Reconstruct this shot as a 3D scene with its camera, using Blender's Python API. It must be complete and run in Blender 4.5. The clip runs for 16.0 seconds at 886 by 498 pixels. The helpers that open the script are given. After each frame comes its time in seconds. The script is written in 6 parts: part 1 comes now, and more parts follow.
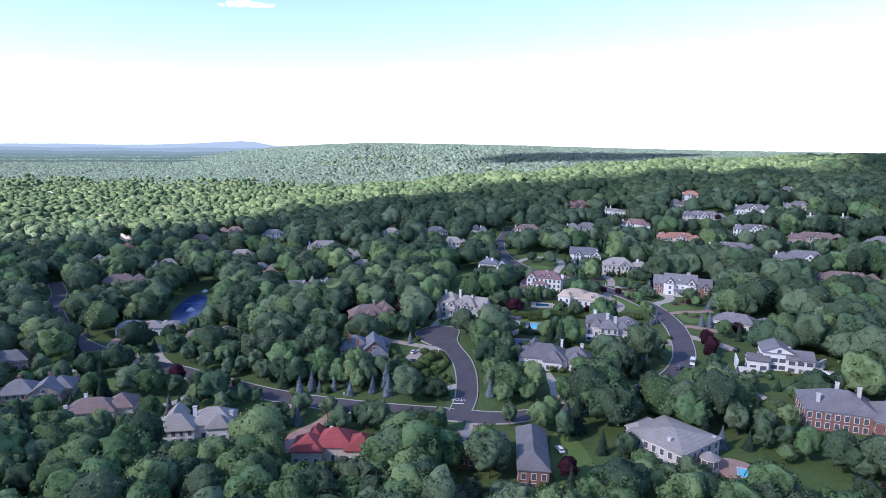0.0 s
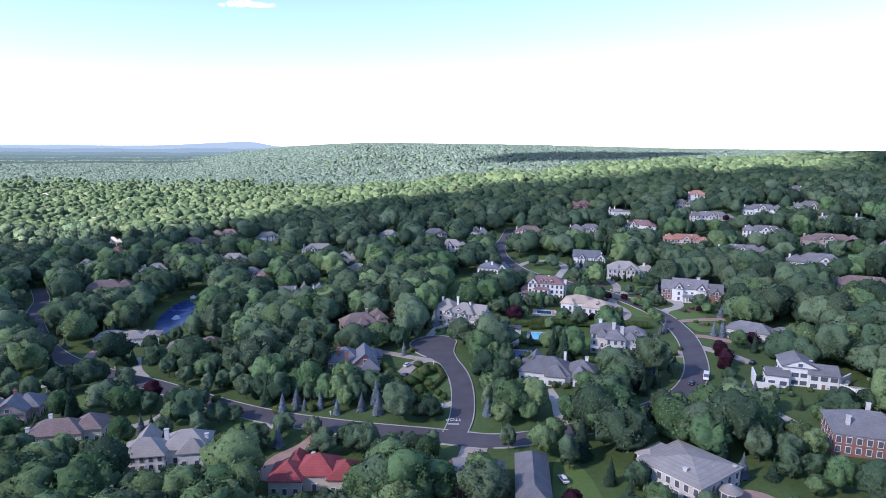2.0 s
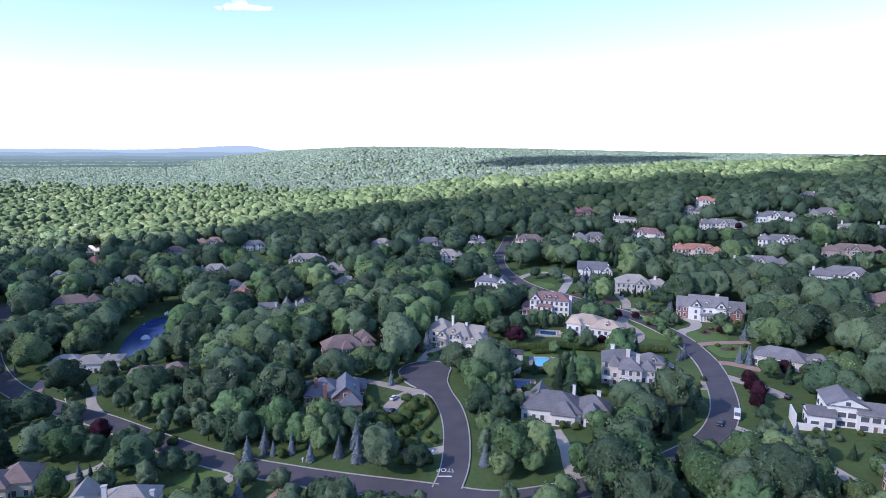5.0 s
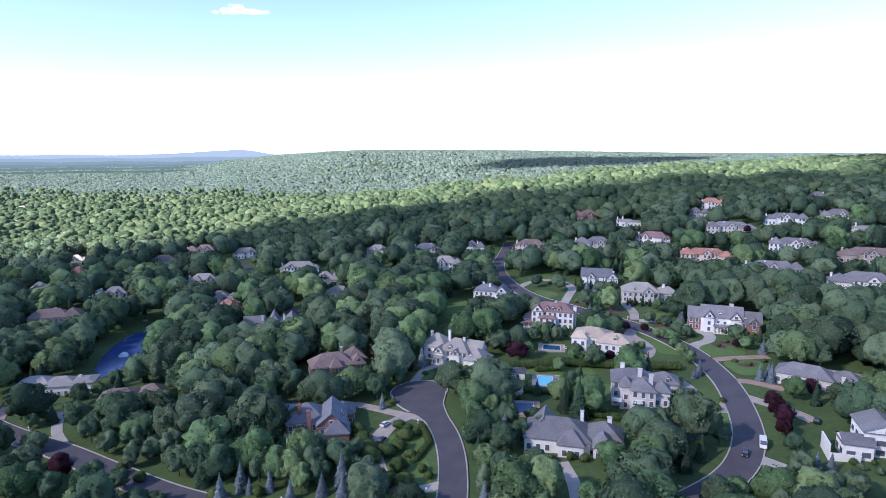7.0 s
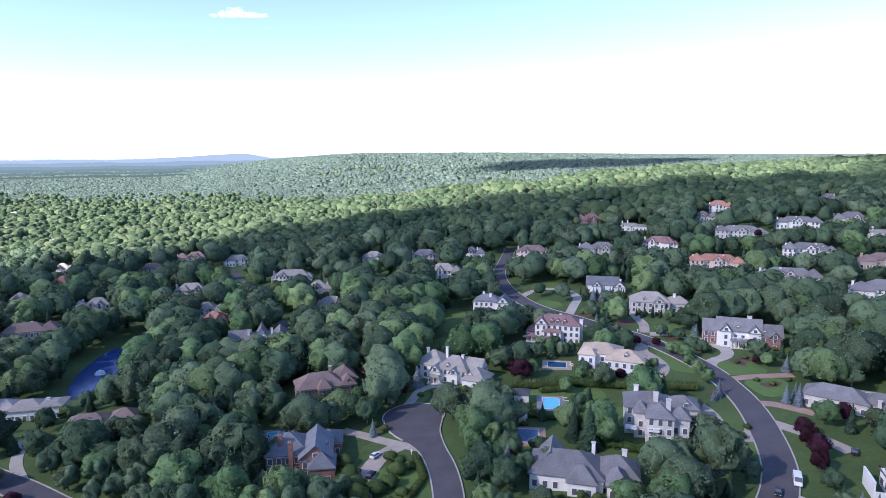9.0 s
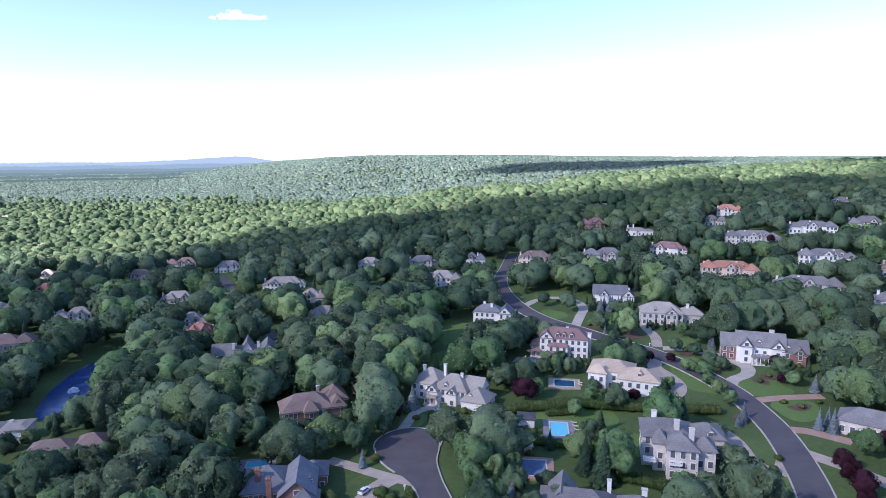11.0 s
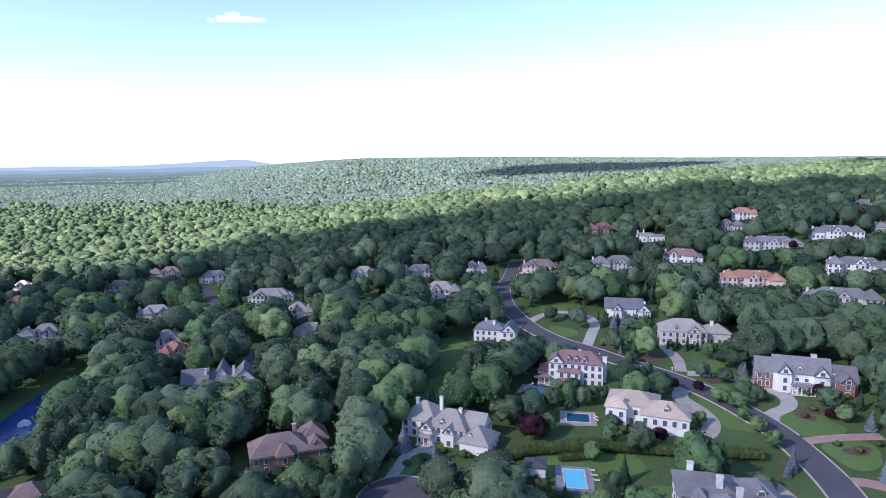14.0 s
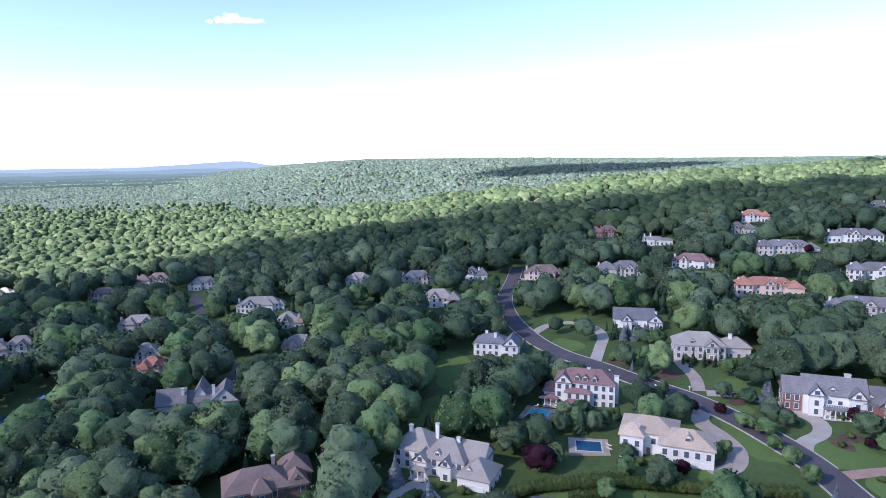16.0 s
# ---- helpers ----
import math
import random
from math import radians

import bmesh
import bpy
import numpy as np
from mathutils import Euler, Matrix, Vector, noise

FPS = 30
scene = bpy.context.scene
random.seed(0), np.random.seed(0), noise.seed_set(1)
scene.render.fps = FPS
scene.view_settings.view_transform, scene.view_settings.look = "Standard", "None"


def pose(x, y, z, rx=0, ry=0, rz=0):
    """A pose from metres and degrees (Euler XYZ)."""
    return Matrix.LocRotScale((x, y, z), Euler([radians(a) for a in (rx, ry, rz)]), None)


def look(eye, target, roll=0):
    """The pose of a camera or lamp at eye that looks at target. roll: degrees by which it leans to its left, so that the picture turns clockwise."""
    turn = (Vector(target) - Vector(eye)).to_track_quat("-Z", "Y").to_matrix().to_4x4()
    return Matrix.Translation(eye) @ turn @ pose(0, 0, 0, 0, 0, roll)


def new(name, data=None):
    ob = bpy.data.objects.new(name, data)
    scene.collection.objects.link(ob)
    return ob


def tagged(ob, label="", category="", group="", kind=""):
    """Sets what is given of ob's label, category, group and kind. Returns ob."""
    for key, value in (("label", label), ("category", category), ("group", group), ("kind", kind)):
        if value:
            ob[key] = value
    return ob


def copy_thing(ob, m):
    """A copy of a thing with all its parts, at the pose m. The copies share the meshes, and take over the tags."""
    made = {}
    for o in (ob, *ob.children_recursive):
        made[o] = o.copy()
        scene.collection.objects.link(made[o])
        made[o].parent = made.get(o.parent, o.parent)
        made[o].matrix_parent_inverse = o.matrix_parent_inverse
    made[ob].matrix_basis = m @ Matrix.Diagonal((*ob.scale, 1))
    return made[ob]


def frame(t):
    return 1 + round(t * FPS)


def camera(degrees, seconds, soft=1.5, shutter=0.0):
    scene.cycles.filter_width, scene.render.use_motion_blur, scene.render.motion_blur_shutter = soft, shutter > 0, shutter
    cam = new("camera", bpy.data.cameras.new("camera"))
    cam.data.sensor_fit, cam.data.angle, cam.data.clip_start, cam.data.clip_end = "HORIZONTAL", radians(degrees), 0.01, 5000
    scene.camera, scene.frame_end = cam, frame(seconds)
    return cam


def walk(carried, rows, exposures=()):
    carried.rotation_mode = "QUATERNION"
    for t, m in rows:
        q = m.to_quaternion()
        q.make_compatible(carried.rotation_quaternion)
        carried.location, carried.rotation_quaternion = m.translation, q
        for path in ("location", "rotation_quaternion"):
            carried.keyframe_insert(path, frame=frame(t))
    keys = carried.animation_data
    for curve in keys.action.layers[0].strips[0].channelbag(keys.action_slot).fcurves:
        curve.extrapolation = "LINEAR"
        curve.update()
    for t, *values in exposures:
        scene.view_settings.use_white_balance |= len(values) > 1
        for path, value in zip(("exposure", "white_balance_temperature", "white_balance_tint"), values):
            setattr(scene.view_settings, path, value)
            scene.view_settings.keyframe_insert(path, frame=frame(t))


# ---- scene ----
# ------------------------------------------------------------------ camera
cam = camera(69.85, 16.0, soft=0.75)
PATH = [
    (0, (-0.00, 0.00, 100.16), (0.95, 98.64, 83.75), 0.91),
    (0.5, (1.85, 4.33, 99.95), (3.05, 102.96, 83.49), 0.77),
    (1, (3.15, 8.92, 99.83), (4.47, 107.54, 83.33), 0.67),
    (1.5, (3.63, 13.97, 99.83), (4.62, 112.60, 83.36), 0.64),
    (2, (3.63, 19.45, 99.85), (4.18, 118.09, 83.39), 0.67),
    (2.5, (3.71, 25.20, 99.83), (4.12, 123.85, 83.44), 0.67),
    (3, (4.08, 31.10, 99.80), (4.50, 129.76, 83.48), 0.72),
    (3.5, (4.68, 36.96, 99.74), (5.23, 135.64, 83.56), 0.77),
    (4, (5.36, 42.71, 99.68), (5.99, 141.41, 83.65), 0.76),
    (6.5, (8.42, 69.88, 99.90), (9.15, 168.65, 84.24), 0.28),
    (7, (9.04, 75.30, 99.88), (9.74, 174.09, 84.38), 0.12),
    (7.5, (9.64, 80.70, 99.85), (10.29, 179.50, 84.42), 0.00),
    (8, (10.15, 86.17, 99.85), (10.79, 184.99, 84.56), -0.09),
    (8.5, (10.59, 91.66, 99.90), (11.22, 190.50, 84.71), -0.11),
    (9, (11.01, 97.14, 99.92), (11.62, 196.00, 84.82), -0.19),
    (11.5, (12.56, 124.58, 99.19), (13.12, 223.51, 84.59), -0.23),
    (12, (12.97, 130.22, 99.18), (13.51, 229.15, 84.66), -0.28),
    (12.5, (13.37, 135.86, 99.15), (13.86, 234.80, 84.69), -0.35),
    (13, (13.80, 141.54, 99.15), (14.24, 240.49, 84.74), -0.37),
    (13.5, (14.26, 147.24, 99.14), (14.66, 246.20, 84.76), -0.48),
    (14, (14.70, 152.91, 99.11), (15.07, 251.88, 84.76), -0.51),
    (14.5, (15.15, 158.51, 99.04), (15.49, 257.48, 84.74), -0.60),
    (15, (15.59, 164.09, 99.03), (15.91, 263.06, 84.75), -0.67),
    (15.5, (15.99, 169.66, 99.06), (16.28, 268.64, 84.84), -0.68),
    (16, (16.37, 175.23, 99.14), (16.66, 274.22, 84.93), -0.69),
]
walk(cam, [(t, look(eye, target, roll)) for t, eye, target, roll in PATH], [(0.0, 2.18, 6030, 25), (16.0, 2.18, 6030, 25)])

# ------------------------------------------------------------------ light
SUN_EL, SUN_X, SUN_Y = 33.0, -0.86, -0.51          # the sun stands to the left and behind
world = bpy.data.worlds.new("world")
scene.world = world
world.use_nodes = True
wn = world.node_tree.nodes
sky = wn.new("ShaderNodeTexSky")
sky.sky_type = "NISHITA"
sky.sun_disc = False
sky.sun_elevation = radians(SUN_EL)
sky.sun_rotation = math.atan2(SUN_X, SUN_Y)
sky.air_density, sky.dust_density, sky.ozone_density = 0.9, 0.05, 2.0
sky.altitude = 1000.0
wn["Background"].inputs["Strength"].default_value = 0.069
world.node_tree.links.new(sky.outputs["Color"], wn["Background"].inputs["Color"])
sun = new("sun", bpy.data.lights.new("sun", "SUN"))
sun.data.energy, sun.data.angle, sun.data.color = 4.0, radians(0.8), (1.0, 0.93, 0.80)
TO_SUN = Vector((SUN_X * math.cos(radians(SUN_EL)), SUN_Y * math.cos(radians(SUN_EL)), math.sin(radians(SUN_EL))))
sun.matrix_world = look((0, 0, 500), Vector((0, 0, 500)) - TO_SUN)


# ------------------------------------------------------------------ materials
def node_mat(name):
    m = bpy.data.materials.new(name)
    m.use_nodes = True
    nt = m.node_tree
    return m, nt, nt.nodes["Principled BSDF"]


def surface(name, c1, c2, scale=0.3, fine=4.0, rough=0.85, bump=0.0, spread=0.0):
    """Two tones mixed by coarse and fine noise; spread lets separate objects and pieces differ in value."""
    m, nt, bsdf = node_mat(name)
    N, L = nt.nodes, nt.links
    geo = N.new("ShaderNodeNewGeometry")
    n1, n2 = N.new("ShaderNodeTexNoise"), N.new("ShaderNodeTexNoise")
    n1.inputs["Scale"].default_value, n2.inputs["Scale"].default_value = scale, fine
    n1.inputs["Detail"].default_value, n2.inputs["Detail"].default_value = 4, 3
    for n in (n1, n2):
        L.new(geo.outputs["Position"], n.inputs["Vector"])
    add = N.new("ShaderNodeMath")
    add.operation = "MULTIPLY_ADD"
    add.inputs[1].default_value, add.inputs[2].default_value = 0.5, -0.25
    L.new(n2.outputs["Fac"], add.inputs[0])
    tot = N.new("ShaderNodeMath")
    L.new(n1.outputs["Fac"], tot.inputs[0])
    L.new(add.outputs[0], tot.inputs[1])
    ramp = N.new("ShaderNodeMapRange")
    ramp.inputs["From Min"].default_value, ramp.inputs["From Max"].default_value = 0.3, 0.7
    L.new(tot.outputs[0], ramp.inputs["Value"])
    mix = N.new("ShaderNodeMix")
    mix.data_type = "RGBA"
    L.new(ramp.outputs[0], mix.inputs["Factor"])
    mix.inputs["A"].default_value, mix.inputs["B"].default_value = (*c1, 1), (*c2, 1)
    out = mix.outputs["Result"]
    if spread:
        info = N.new("ShaderNodeObjectInfo")
        hsv = N.new("ShaderNodeHueSaturation")
        rng = N.new("ShaderNodeMapRange")
        rng.inputs["To Min"].default_value, rng.inputs["To Max"].default_value = 1 - spread, 1 + spread
        L.new(info.outputs["Random"], rng.inputs["Value"])
        L.new(rng.outputs[0], hsv.inputs["Value"])
        L.new(out, hsv.inputs["Color"])
        out = hsv.outputs["Color"]
    L.new(out, bsdf.inputs["Base Color"])
    bsdf.inputs["Roughness"].default_value = rough
    bsdf.inputs["Specular IOR Level"].default_value = 0.3
    if bump:
        b = N.new("ShaderNodeBump")
        b.inputs["Strength"].default_value, b.inputs["Distance"].default_value = bump, 0.15
        L.new(n2.outputs["Fac"], b.inputs["Height"])
        L.new(b.outputs["Normal"], bsdf.inputs["Normal"])
    return m


def shingles(name, c1, c2, pitch=0.35):
    """Roofing in courses: lines across the slope by height, with blotches and single tabs."""
    m, nt, bsdf = node_mat(name)
    N, L = nt.nodes, nt.links
    geo = N.new("ShaderNodeNewGeometry")
    sep = N.new("ShaderNodeSeparateXYZ")
    L.new(geo.outputs["Position"], sep.inputs[0])
    wave = N.new("ShaderNodeMath")
    wave.operation = "PINGPONG"
    wave.inputs[1].default_value = pitch / 2
    L.new(sep.outputs["Z"], wave.inputs[0])
    line = N.new("ShaderNodeMapRange")
    line.inputs["From Max"].default_value = pitch / 4
    line.inputs["To Min"].default_value = 0.86
    L.new(wave.outputs[0], line.inputs["Value"])
    tabs = N.new("ShaderNodeTexVoronoi")
    tabs.inputs["Scale"].default_value = 1.6
    L.new(geo.outputs["Position"], tabs.inputs["Vector"])
    blot = N.new("ShaderNodeTexNoise")
    blot.inputs["Scale"].default_value, blot.inputs["Detail"].default_value = 0.25, 5
    L.new(geo.outputs["Position"], blot.inputs["Vector"])
    avg = N.new("ShaderNodeMath")
    avg.operation = "MULTIPLY_ADD"
    avg.inputs[1].default_value = 0.35
    L.new(tabs.outputs["Distance"], avg.inputs[0])
    L.new(blot.outputs["Fac"], avg.inputs[2])
    rng = N.new("ShaderNodeMapRange")
    rng.inputs["From Min"].default_value, rng.inputs["From Max"].default_value = 0.4, 0.95
    L.new(avg.outputs[0], rng.inputs["Value"])
    mix = N.new("ShaderNodeMix")
    mix.data_type = "RGBA"
    mix.inputs["A"].default_value, mix.inputs["B"].default_value = (*c1, 1), (*c2, 1)
    L.new(rng.outputs[0], mix.inputs["Factor"])
    info = N.new("ShaderNodeObjectInfo")
    val = N.new("ShaderNodeMapRange")
    val.inputs["To Min"].default_value, val.inputs["To Max"].default_value = 0.85, 1.15
    L.new(info.outputs["Random"], val.inputs["Value"])
    mul = N.new("ShaderNodeMath")
    mul.operation = "MULTIPLY"
    L.new(val.outputs[0], mul.inputs[0])
    L.new(line.outputs[0], mul.inputs[1])
    hsv = N.new("ShaderNodeHueSaturation")
    L.new(mix.outputs["Result"], hsv.inputs["Color"])
    L.new(mul.outputs[0], hsv.inputs["Value"])
    L.new(hsv.outputs["Color"], bsdf.inputs["Base Color"])
    bump = N.new("ShaderNodeBump")
    bump.inputs["Strength"].default_value, bump.inputs["Distance"].default_value = 0.35, 0.05
    L.new(line.outputs[0], bump.inputs["Height"])
    L.new(bump.outputs["Normal"], bsdf.inputs["Normal"])
    bsdf.inputs["Roughness"].default_value = 0.8
    return m


def foliage(name, c1, c2, per_tree=0.35, hue=0.03, grain=1.3):
    """Leaves: each leaf cluster and each tree has its own tone."""
    m, nt, bsdf = node_mat(name)
    N, L = nt.nodes, nt.links
    geo = N.new("ShaderNodeNewGeometry")
    info = N.new("ShaderNodeObjectInfo")
    tint = N.new("ShaderNodeAttribute")
    tint.attribute_name = "tint"
    mix = N.new("ShaderNodeMix")
    mix.data_type = "RGBA"
    mix.inputs["A"].default_value, mix.inputs["B"].default_value = (*c1, 1), (*c2, 1)
    spot = N.new("ShaderNodeTexNoise")
    spot.inputs["Scale"].default_value, spot.inputs["Detail"].default_value, spot.inputs["Roughness"].default_value = grain, 5, 0.75
    L.new(geo.outputs["Position"], spot.inputs["Vector"])
    sr = N.new("ShaderNodeMapRange")
    sr.inputs["From Min"].default_value, sr.inputs["From Max"].default_value = 0.33, 0.67
    sr.inputs["To Min"].default_value, sr.inputs["To Max"].default_value = -0.30, 0.45
    L.new(spot.outputs["Fac"], sr.inputs["Value"])
    both = N.new("ShaderNodeMath")
    both.operation = "MULTIPLY_ADD"
    both.inputs[1].default_value = 0.9
    L.new(geo.outputs["Random Per Island"], both.inputs[0])
    L.new(sr.outputs[0], both.inputs[2])
    both.use_clamp = True
    L.new(both.outputs[0], mix.inputs["Factor"])
    bump = N.new("ShaderNodeBump")
    bump.inputs["Strength"].default_value, bump.inputs["Distance"].default_value = 1.0, 0.8 / grain
    L.new(spot.outputs["Fac"], bump.inputs["Height"])
    L.new(bump.outputs["Normal"], bsdf.inputs["Normal"])
    add = N.new("ShaderNodeMath")
    L.new(info.outputs["Random"], add.inputs[0])
    L.new(tint.outputs["Fac"], add.inputs[1])
    fr = N.new("ShaderNodeMath")
    fr.operation = "FRACT"
    L.new(add.outputs[0], fr.inputs[0])
    hsv = N.new("ShaderNodeHueSaturation")
    for lo, hi, socket in ((1 - per_tree, 1 + per_tree, "Value"), (0.5 - hue, 0.5 + hue * 0.7, "Hue")):
        r = N.new("ShaderNodeMapRange")
        r.inputs["To Min"].default_value, r.inputs["To Max"].default_value = (lo, hi) if socket == "Value" else (hi, lo)
        L.new(fr.outputs[0], r.inputs["Value"])
        L.new(r.outputs[0], hsv.inputs[socket])
    L.new(mix.outputs["Result"], hsv.inputs["Color"])
    L.new(hsv.outputs["Color"], bsdf.inputs["Base Color"])
    bsdf.inputs["Roughness"].default_value = 0.8
    bsdf.inputs["Specular IOR Level"].default_value = 0.06
    return m


LEAF = foliage("leaf_green", (0.036, 0.060, 0.036), (0.114, 0.180, 0.102), 0.30, 0.035)
LEAF_LIGHT = foliage("leaf_light", (0.050, 0.090, 0.040), (0.164, 0.262, 0.116), 0.22, 0.03)
LEAF_WOOD = foliage("leaf_woodland", (0.036, 0.060, 0.037), (0.110, 0.174, 0.102), 0.30, 0.035, 0.9)
LEAF_RIDGE = foliage("leaf_ridge", (0.042, 0.070, 0.038), (0.088, 0.136, 0.068), 0.25, 0.035, 0.6)
# far leaves: distance haze is put into the paler, bluer base colour
LEAF_FAR_HAZE = foliage("leaf_far_haze", (0.070, 0.108, 0.090), (0.116, 0.166, 0.138), 0.26, 0.02, 0.3)
NEEDLE = foliage("needle_green", (0.032, 0.062, 0.040), (0.062, 0.108, 0.066), 0.25)
NEEDLE_BLUE = foliage("needle_blue", (0.130, 0.165, 0.185), (0.250, 0.300, 0.330), 0.2, 0.01)
LEAF_PURPLE = foliage("leaf_purple", (0.028, 0.010, 0.018), (0.050, 0.018, 0.028), 0.2, 0.01)
HEDGE = foliage("leaf_hedge", (0.038, 0.066, 0.022), (0.092, 0.135, 0.046), 0.2)
BARK = surface("bark", (0.07, 0.055, 0.045), (0.14, 0.11, 0.09), 0.8, 8, 0.95, 0.4)
GRASS = surface("grass", (0.052, 0.088, 0.028), (0.092, 0.142, 0.046), 0.035, 0.6, 0.95, 0.3)
LAWN = surface("lawn", (0.085, 0.150, 0.038), (0.125, 0.195, 0.060), 0.06, 0.9, 0.95, 0.2)
ASPHALT = surface("asphalt", (0.082, 0.076, 0.086), (0.112, 0.104, 0.114), 0.12, 3.0, 0.85, 0.1)
CONCRETE = surface("concrete", (0.38, 0.345, 0.300), (0.48, 0.440, 0.385), 0.2, 4, 0.9, 0.1)
KERB = surface("kerb_stone", (0.38, 0.36, 0.33), (0.48, 0.46, 0.42), 0.4, 5, 0.9)
PAVER = surface("paver", (0.34, 0.290, 0.250), (0.44, 0.375, 0.325), 0.3, 5, 0.9, 0.2)
PAVER_RED = surface("paver_red", (0.34, 0.22, 0.18), (0.42, 0.29, 0.24), 0.3, 5, 0.9, 0.2)
SLATE = surface("paving_slate", (0.20, 0.20, 0.22), (0.28, 0.28, 0.30), 0.3, 5, 0.8, 0.2)
PAINT = surface("road_paint", (0.70, 0.70, 0.68), (0.80, 0.80, 0.78), 1.5, 8, 0.7)
WHITE = surface("white_render", (0.70, 0.68, 0.66), (0.80, 0.78, 0.76), 0.25, 3, 0.85, 0.05)
CREAM = surface("cream_render", (0.58, 0.52, 0.44), (0.68, 0.62, 0.53), 0.25, 3, 0.85, 0.05)
PINK = surface("pink_render", (0.66, 0.52, 0.46), (0.74, 0.60, 0.54), 0.25, 3, 0.85, 0.05)
STONE = surface("pale_stone", (0.50, 0.46, 0.44), (0.64, 0.60, 0.57), 0.6, 2.5, 0.9, 0.15)
TAUPE = surface("taupe_brick", (0.34, 0.27, 0.23), (0.44, 0.36, 0.31), 0.5, 3, 0.9, 0.15)
BROWN_BRICK = surface("brown_brick", (0.22, 0.14, 0.115), (0.30, 0.20, 0.165), 0.5, 3, 0.9, 0.15)
BRICK = surface("red_brick", (0.230, 0.118, 0.100), (0.310, 0.165, 0.140), 0.5, 4, 0.9, 0.2)
TRIM = surface("white_trim", (0.74, 0.74, 0.73), (0.80, 0.80, 0.79), 0.5, 5, 0.6)
METAL = surface("grey_metal", (0.25, 0.25, 0.26), (0.32, 0.32, 0.33), 1, 8, 0.5)
ROOF_GREY = shingles("roof_grey", (0.150, 0.145, 0.150), (0.235, 0.225, 0.230))
ROOF_PALE = shingles("roof_pale_grey", (0.28, 0.255, 0.230), (0.37, 0.340, 0.305))
ROOF_BLUE = shingles("roof_blue_slate", (0.130, 0.136, 0.155), (0.200, 0.206, 0.228))
ROOF_BROWN = shingles("roof_brown", (0.170, 0.120, 0.105), (0.250, 0.185, 0.165))
ROOF_TAN = shingles("roof_tan_tile", (0.46, 0.355, 0.265), (0.58, 0.460, 0.355))
ROOF_RED = shingles("roof_red_tile", (0.27, 0.050, 0.050), (0.38, 0.082, 0.076), 0.5)
ROOF_MAROON = shingles("roof_maroon", (0.20, 0.115, 0.110), (0.28, 0.175, 0.165))
ROOF_TERRA = shingles("roof_terracotta", (0.38, 0.17, 0.12), (0.50, 0.26, 0.19))
ROOF_DARK = shingles("roof_dark", (0.055, 0.055, 0.065), (0.095, 0.095, 0.105))


def plain(name, color, rough=0.5, metal=0.0):
    m, nt, bsdf = node_mat(name)
    bsdf.inputs["Base Color"].default_value = (*color, 1)
    bsdf.inputs["Roughness"].default_value = rough
    bsdf.inputs["Metallic"].default_value = metal
    return m


# glass base is lightened in place of the sky that panes reflect
GLASS = plain("window_glass", (0.110, 0.120, 0.140), 0.12)
RUBBER = plain("rubber", (0.02, 0.02, 0.02), 0.8)
RIM = plain("rim_metal", (0.4, 0.4, 0.42), 0.35, 0.8)
CAR_WHITE = plain("car_white", (0.78, 0.78, 0.78), 0.25)
CAR_BLACK = plain("car_black", (0.02, 0.022, 0.03), 0.2)
LAMP_RED = plain("lamp_red", (0.35, 0.02, 0.02), 0.3)
LAMP_CLEAR = plain("lamp_clear", (0.6, 0.6, 0.6), 0.2)
BLUE_CLOTH = plain("blue_cloth", (0.04, 0.16, 0.55), 0.8)
CLOTH = plain("cream_cloth", (0.7, 0.62, 0.5), 0.8)
COVER = surface("pool_cover", (0.10, 0.16, 0.27), (0.14, 0.21, 0.33), 0.5, 3, 0.7)


def water_mat(name, c1, c2, rough=0.12, bump=0.25, size=0.5):
    m, nt, bsdf = node_mat(name)
    N, L = nt.nodes, nt.links
    geo = N.new("ShaderNodeNewGeometry")
    n = N.new("ShaderNodeTexNoise")
    n.inputs["Scale"].default_value, n.inputs["Detail"].default_value = size, 5
    L.new(geo.outputs["Position"], n.inputs["Vector"])
    mix = N.new("ShaderNodeMix")
    mix.data_type = "RGBA"
    mix.inputs["A"].default_value, mix.inputs["B"].default_value = (*c1, 1), (*c2, 1)
    L.new(n.outputs["Fac"], mix.inputs["Factor"])
    L.new(mix.outputs["Result"], bsdf.inputs["Base Color"])
    b = N.new("ShaderNodeBump")
    b.inputs["Strength"].default_value, b.inputs["Distance"].default_value = bump, 0.2
    L.new(n.outputs["Fac"], b.inputs["Height"])
    L.new(b.outputs["Normal"], bsdf.inputs["Normal"])
    bsdf.inputs["Roughness"].default_value = rough
    return m


# the pond's strong blue is sky reflection put into its base colour
POND = water_mat("pond_water", (0.028, 0.062, 0.20), (0.050, 0.100, 0.27), 0.2, 0.25, 0.35)
POOL = water_mat("pool_water", (0.08, 0.50, 0.66), (0.16, 0.62, 0.76), 0.1, 0.15, 1.0)
POOL_DARK = water_mat("pool_water_dark", (0.012, 0.075, 0.16), (0.03, 0.12, 0.22), 0.1, 0.15, 1.0)
FOAM = plain("water_spray", (0.75, 0.80, 0.85), 0.9)


# ------------------------------------------------------------------ land
def sstep(a, b, v):
    u = min(1.0, max(0.0, (v - a) / (b - a)))
    return u * u * (3 - 2 * u)


def bell(x, y, cx, cy, sx, sy):
    return math.exp(-((x - cx) / sx) ** 2 - ((y - cy) / sy) ** 2)


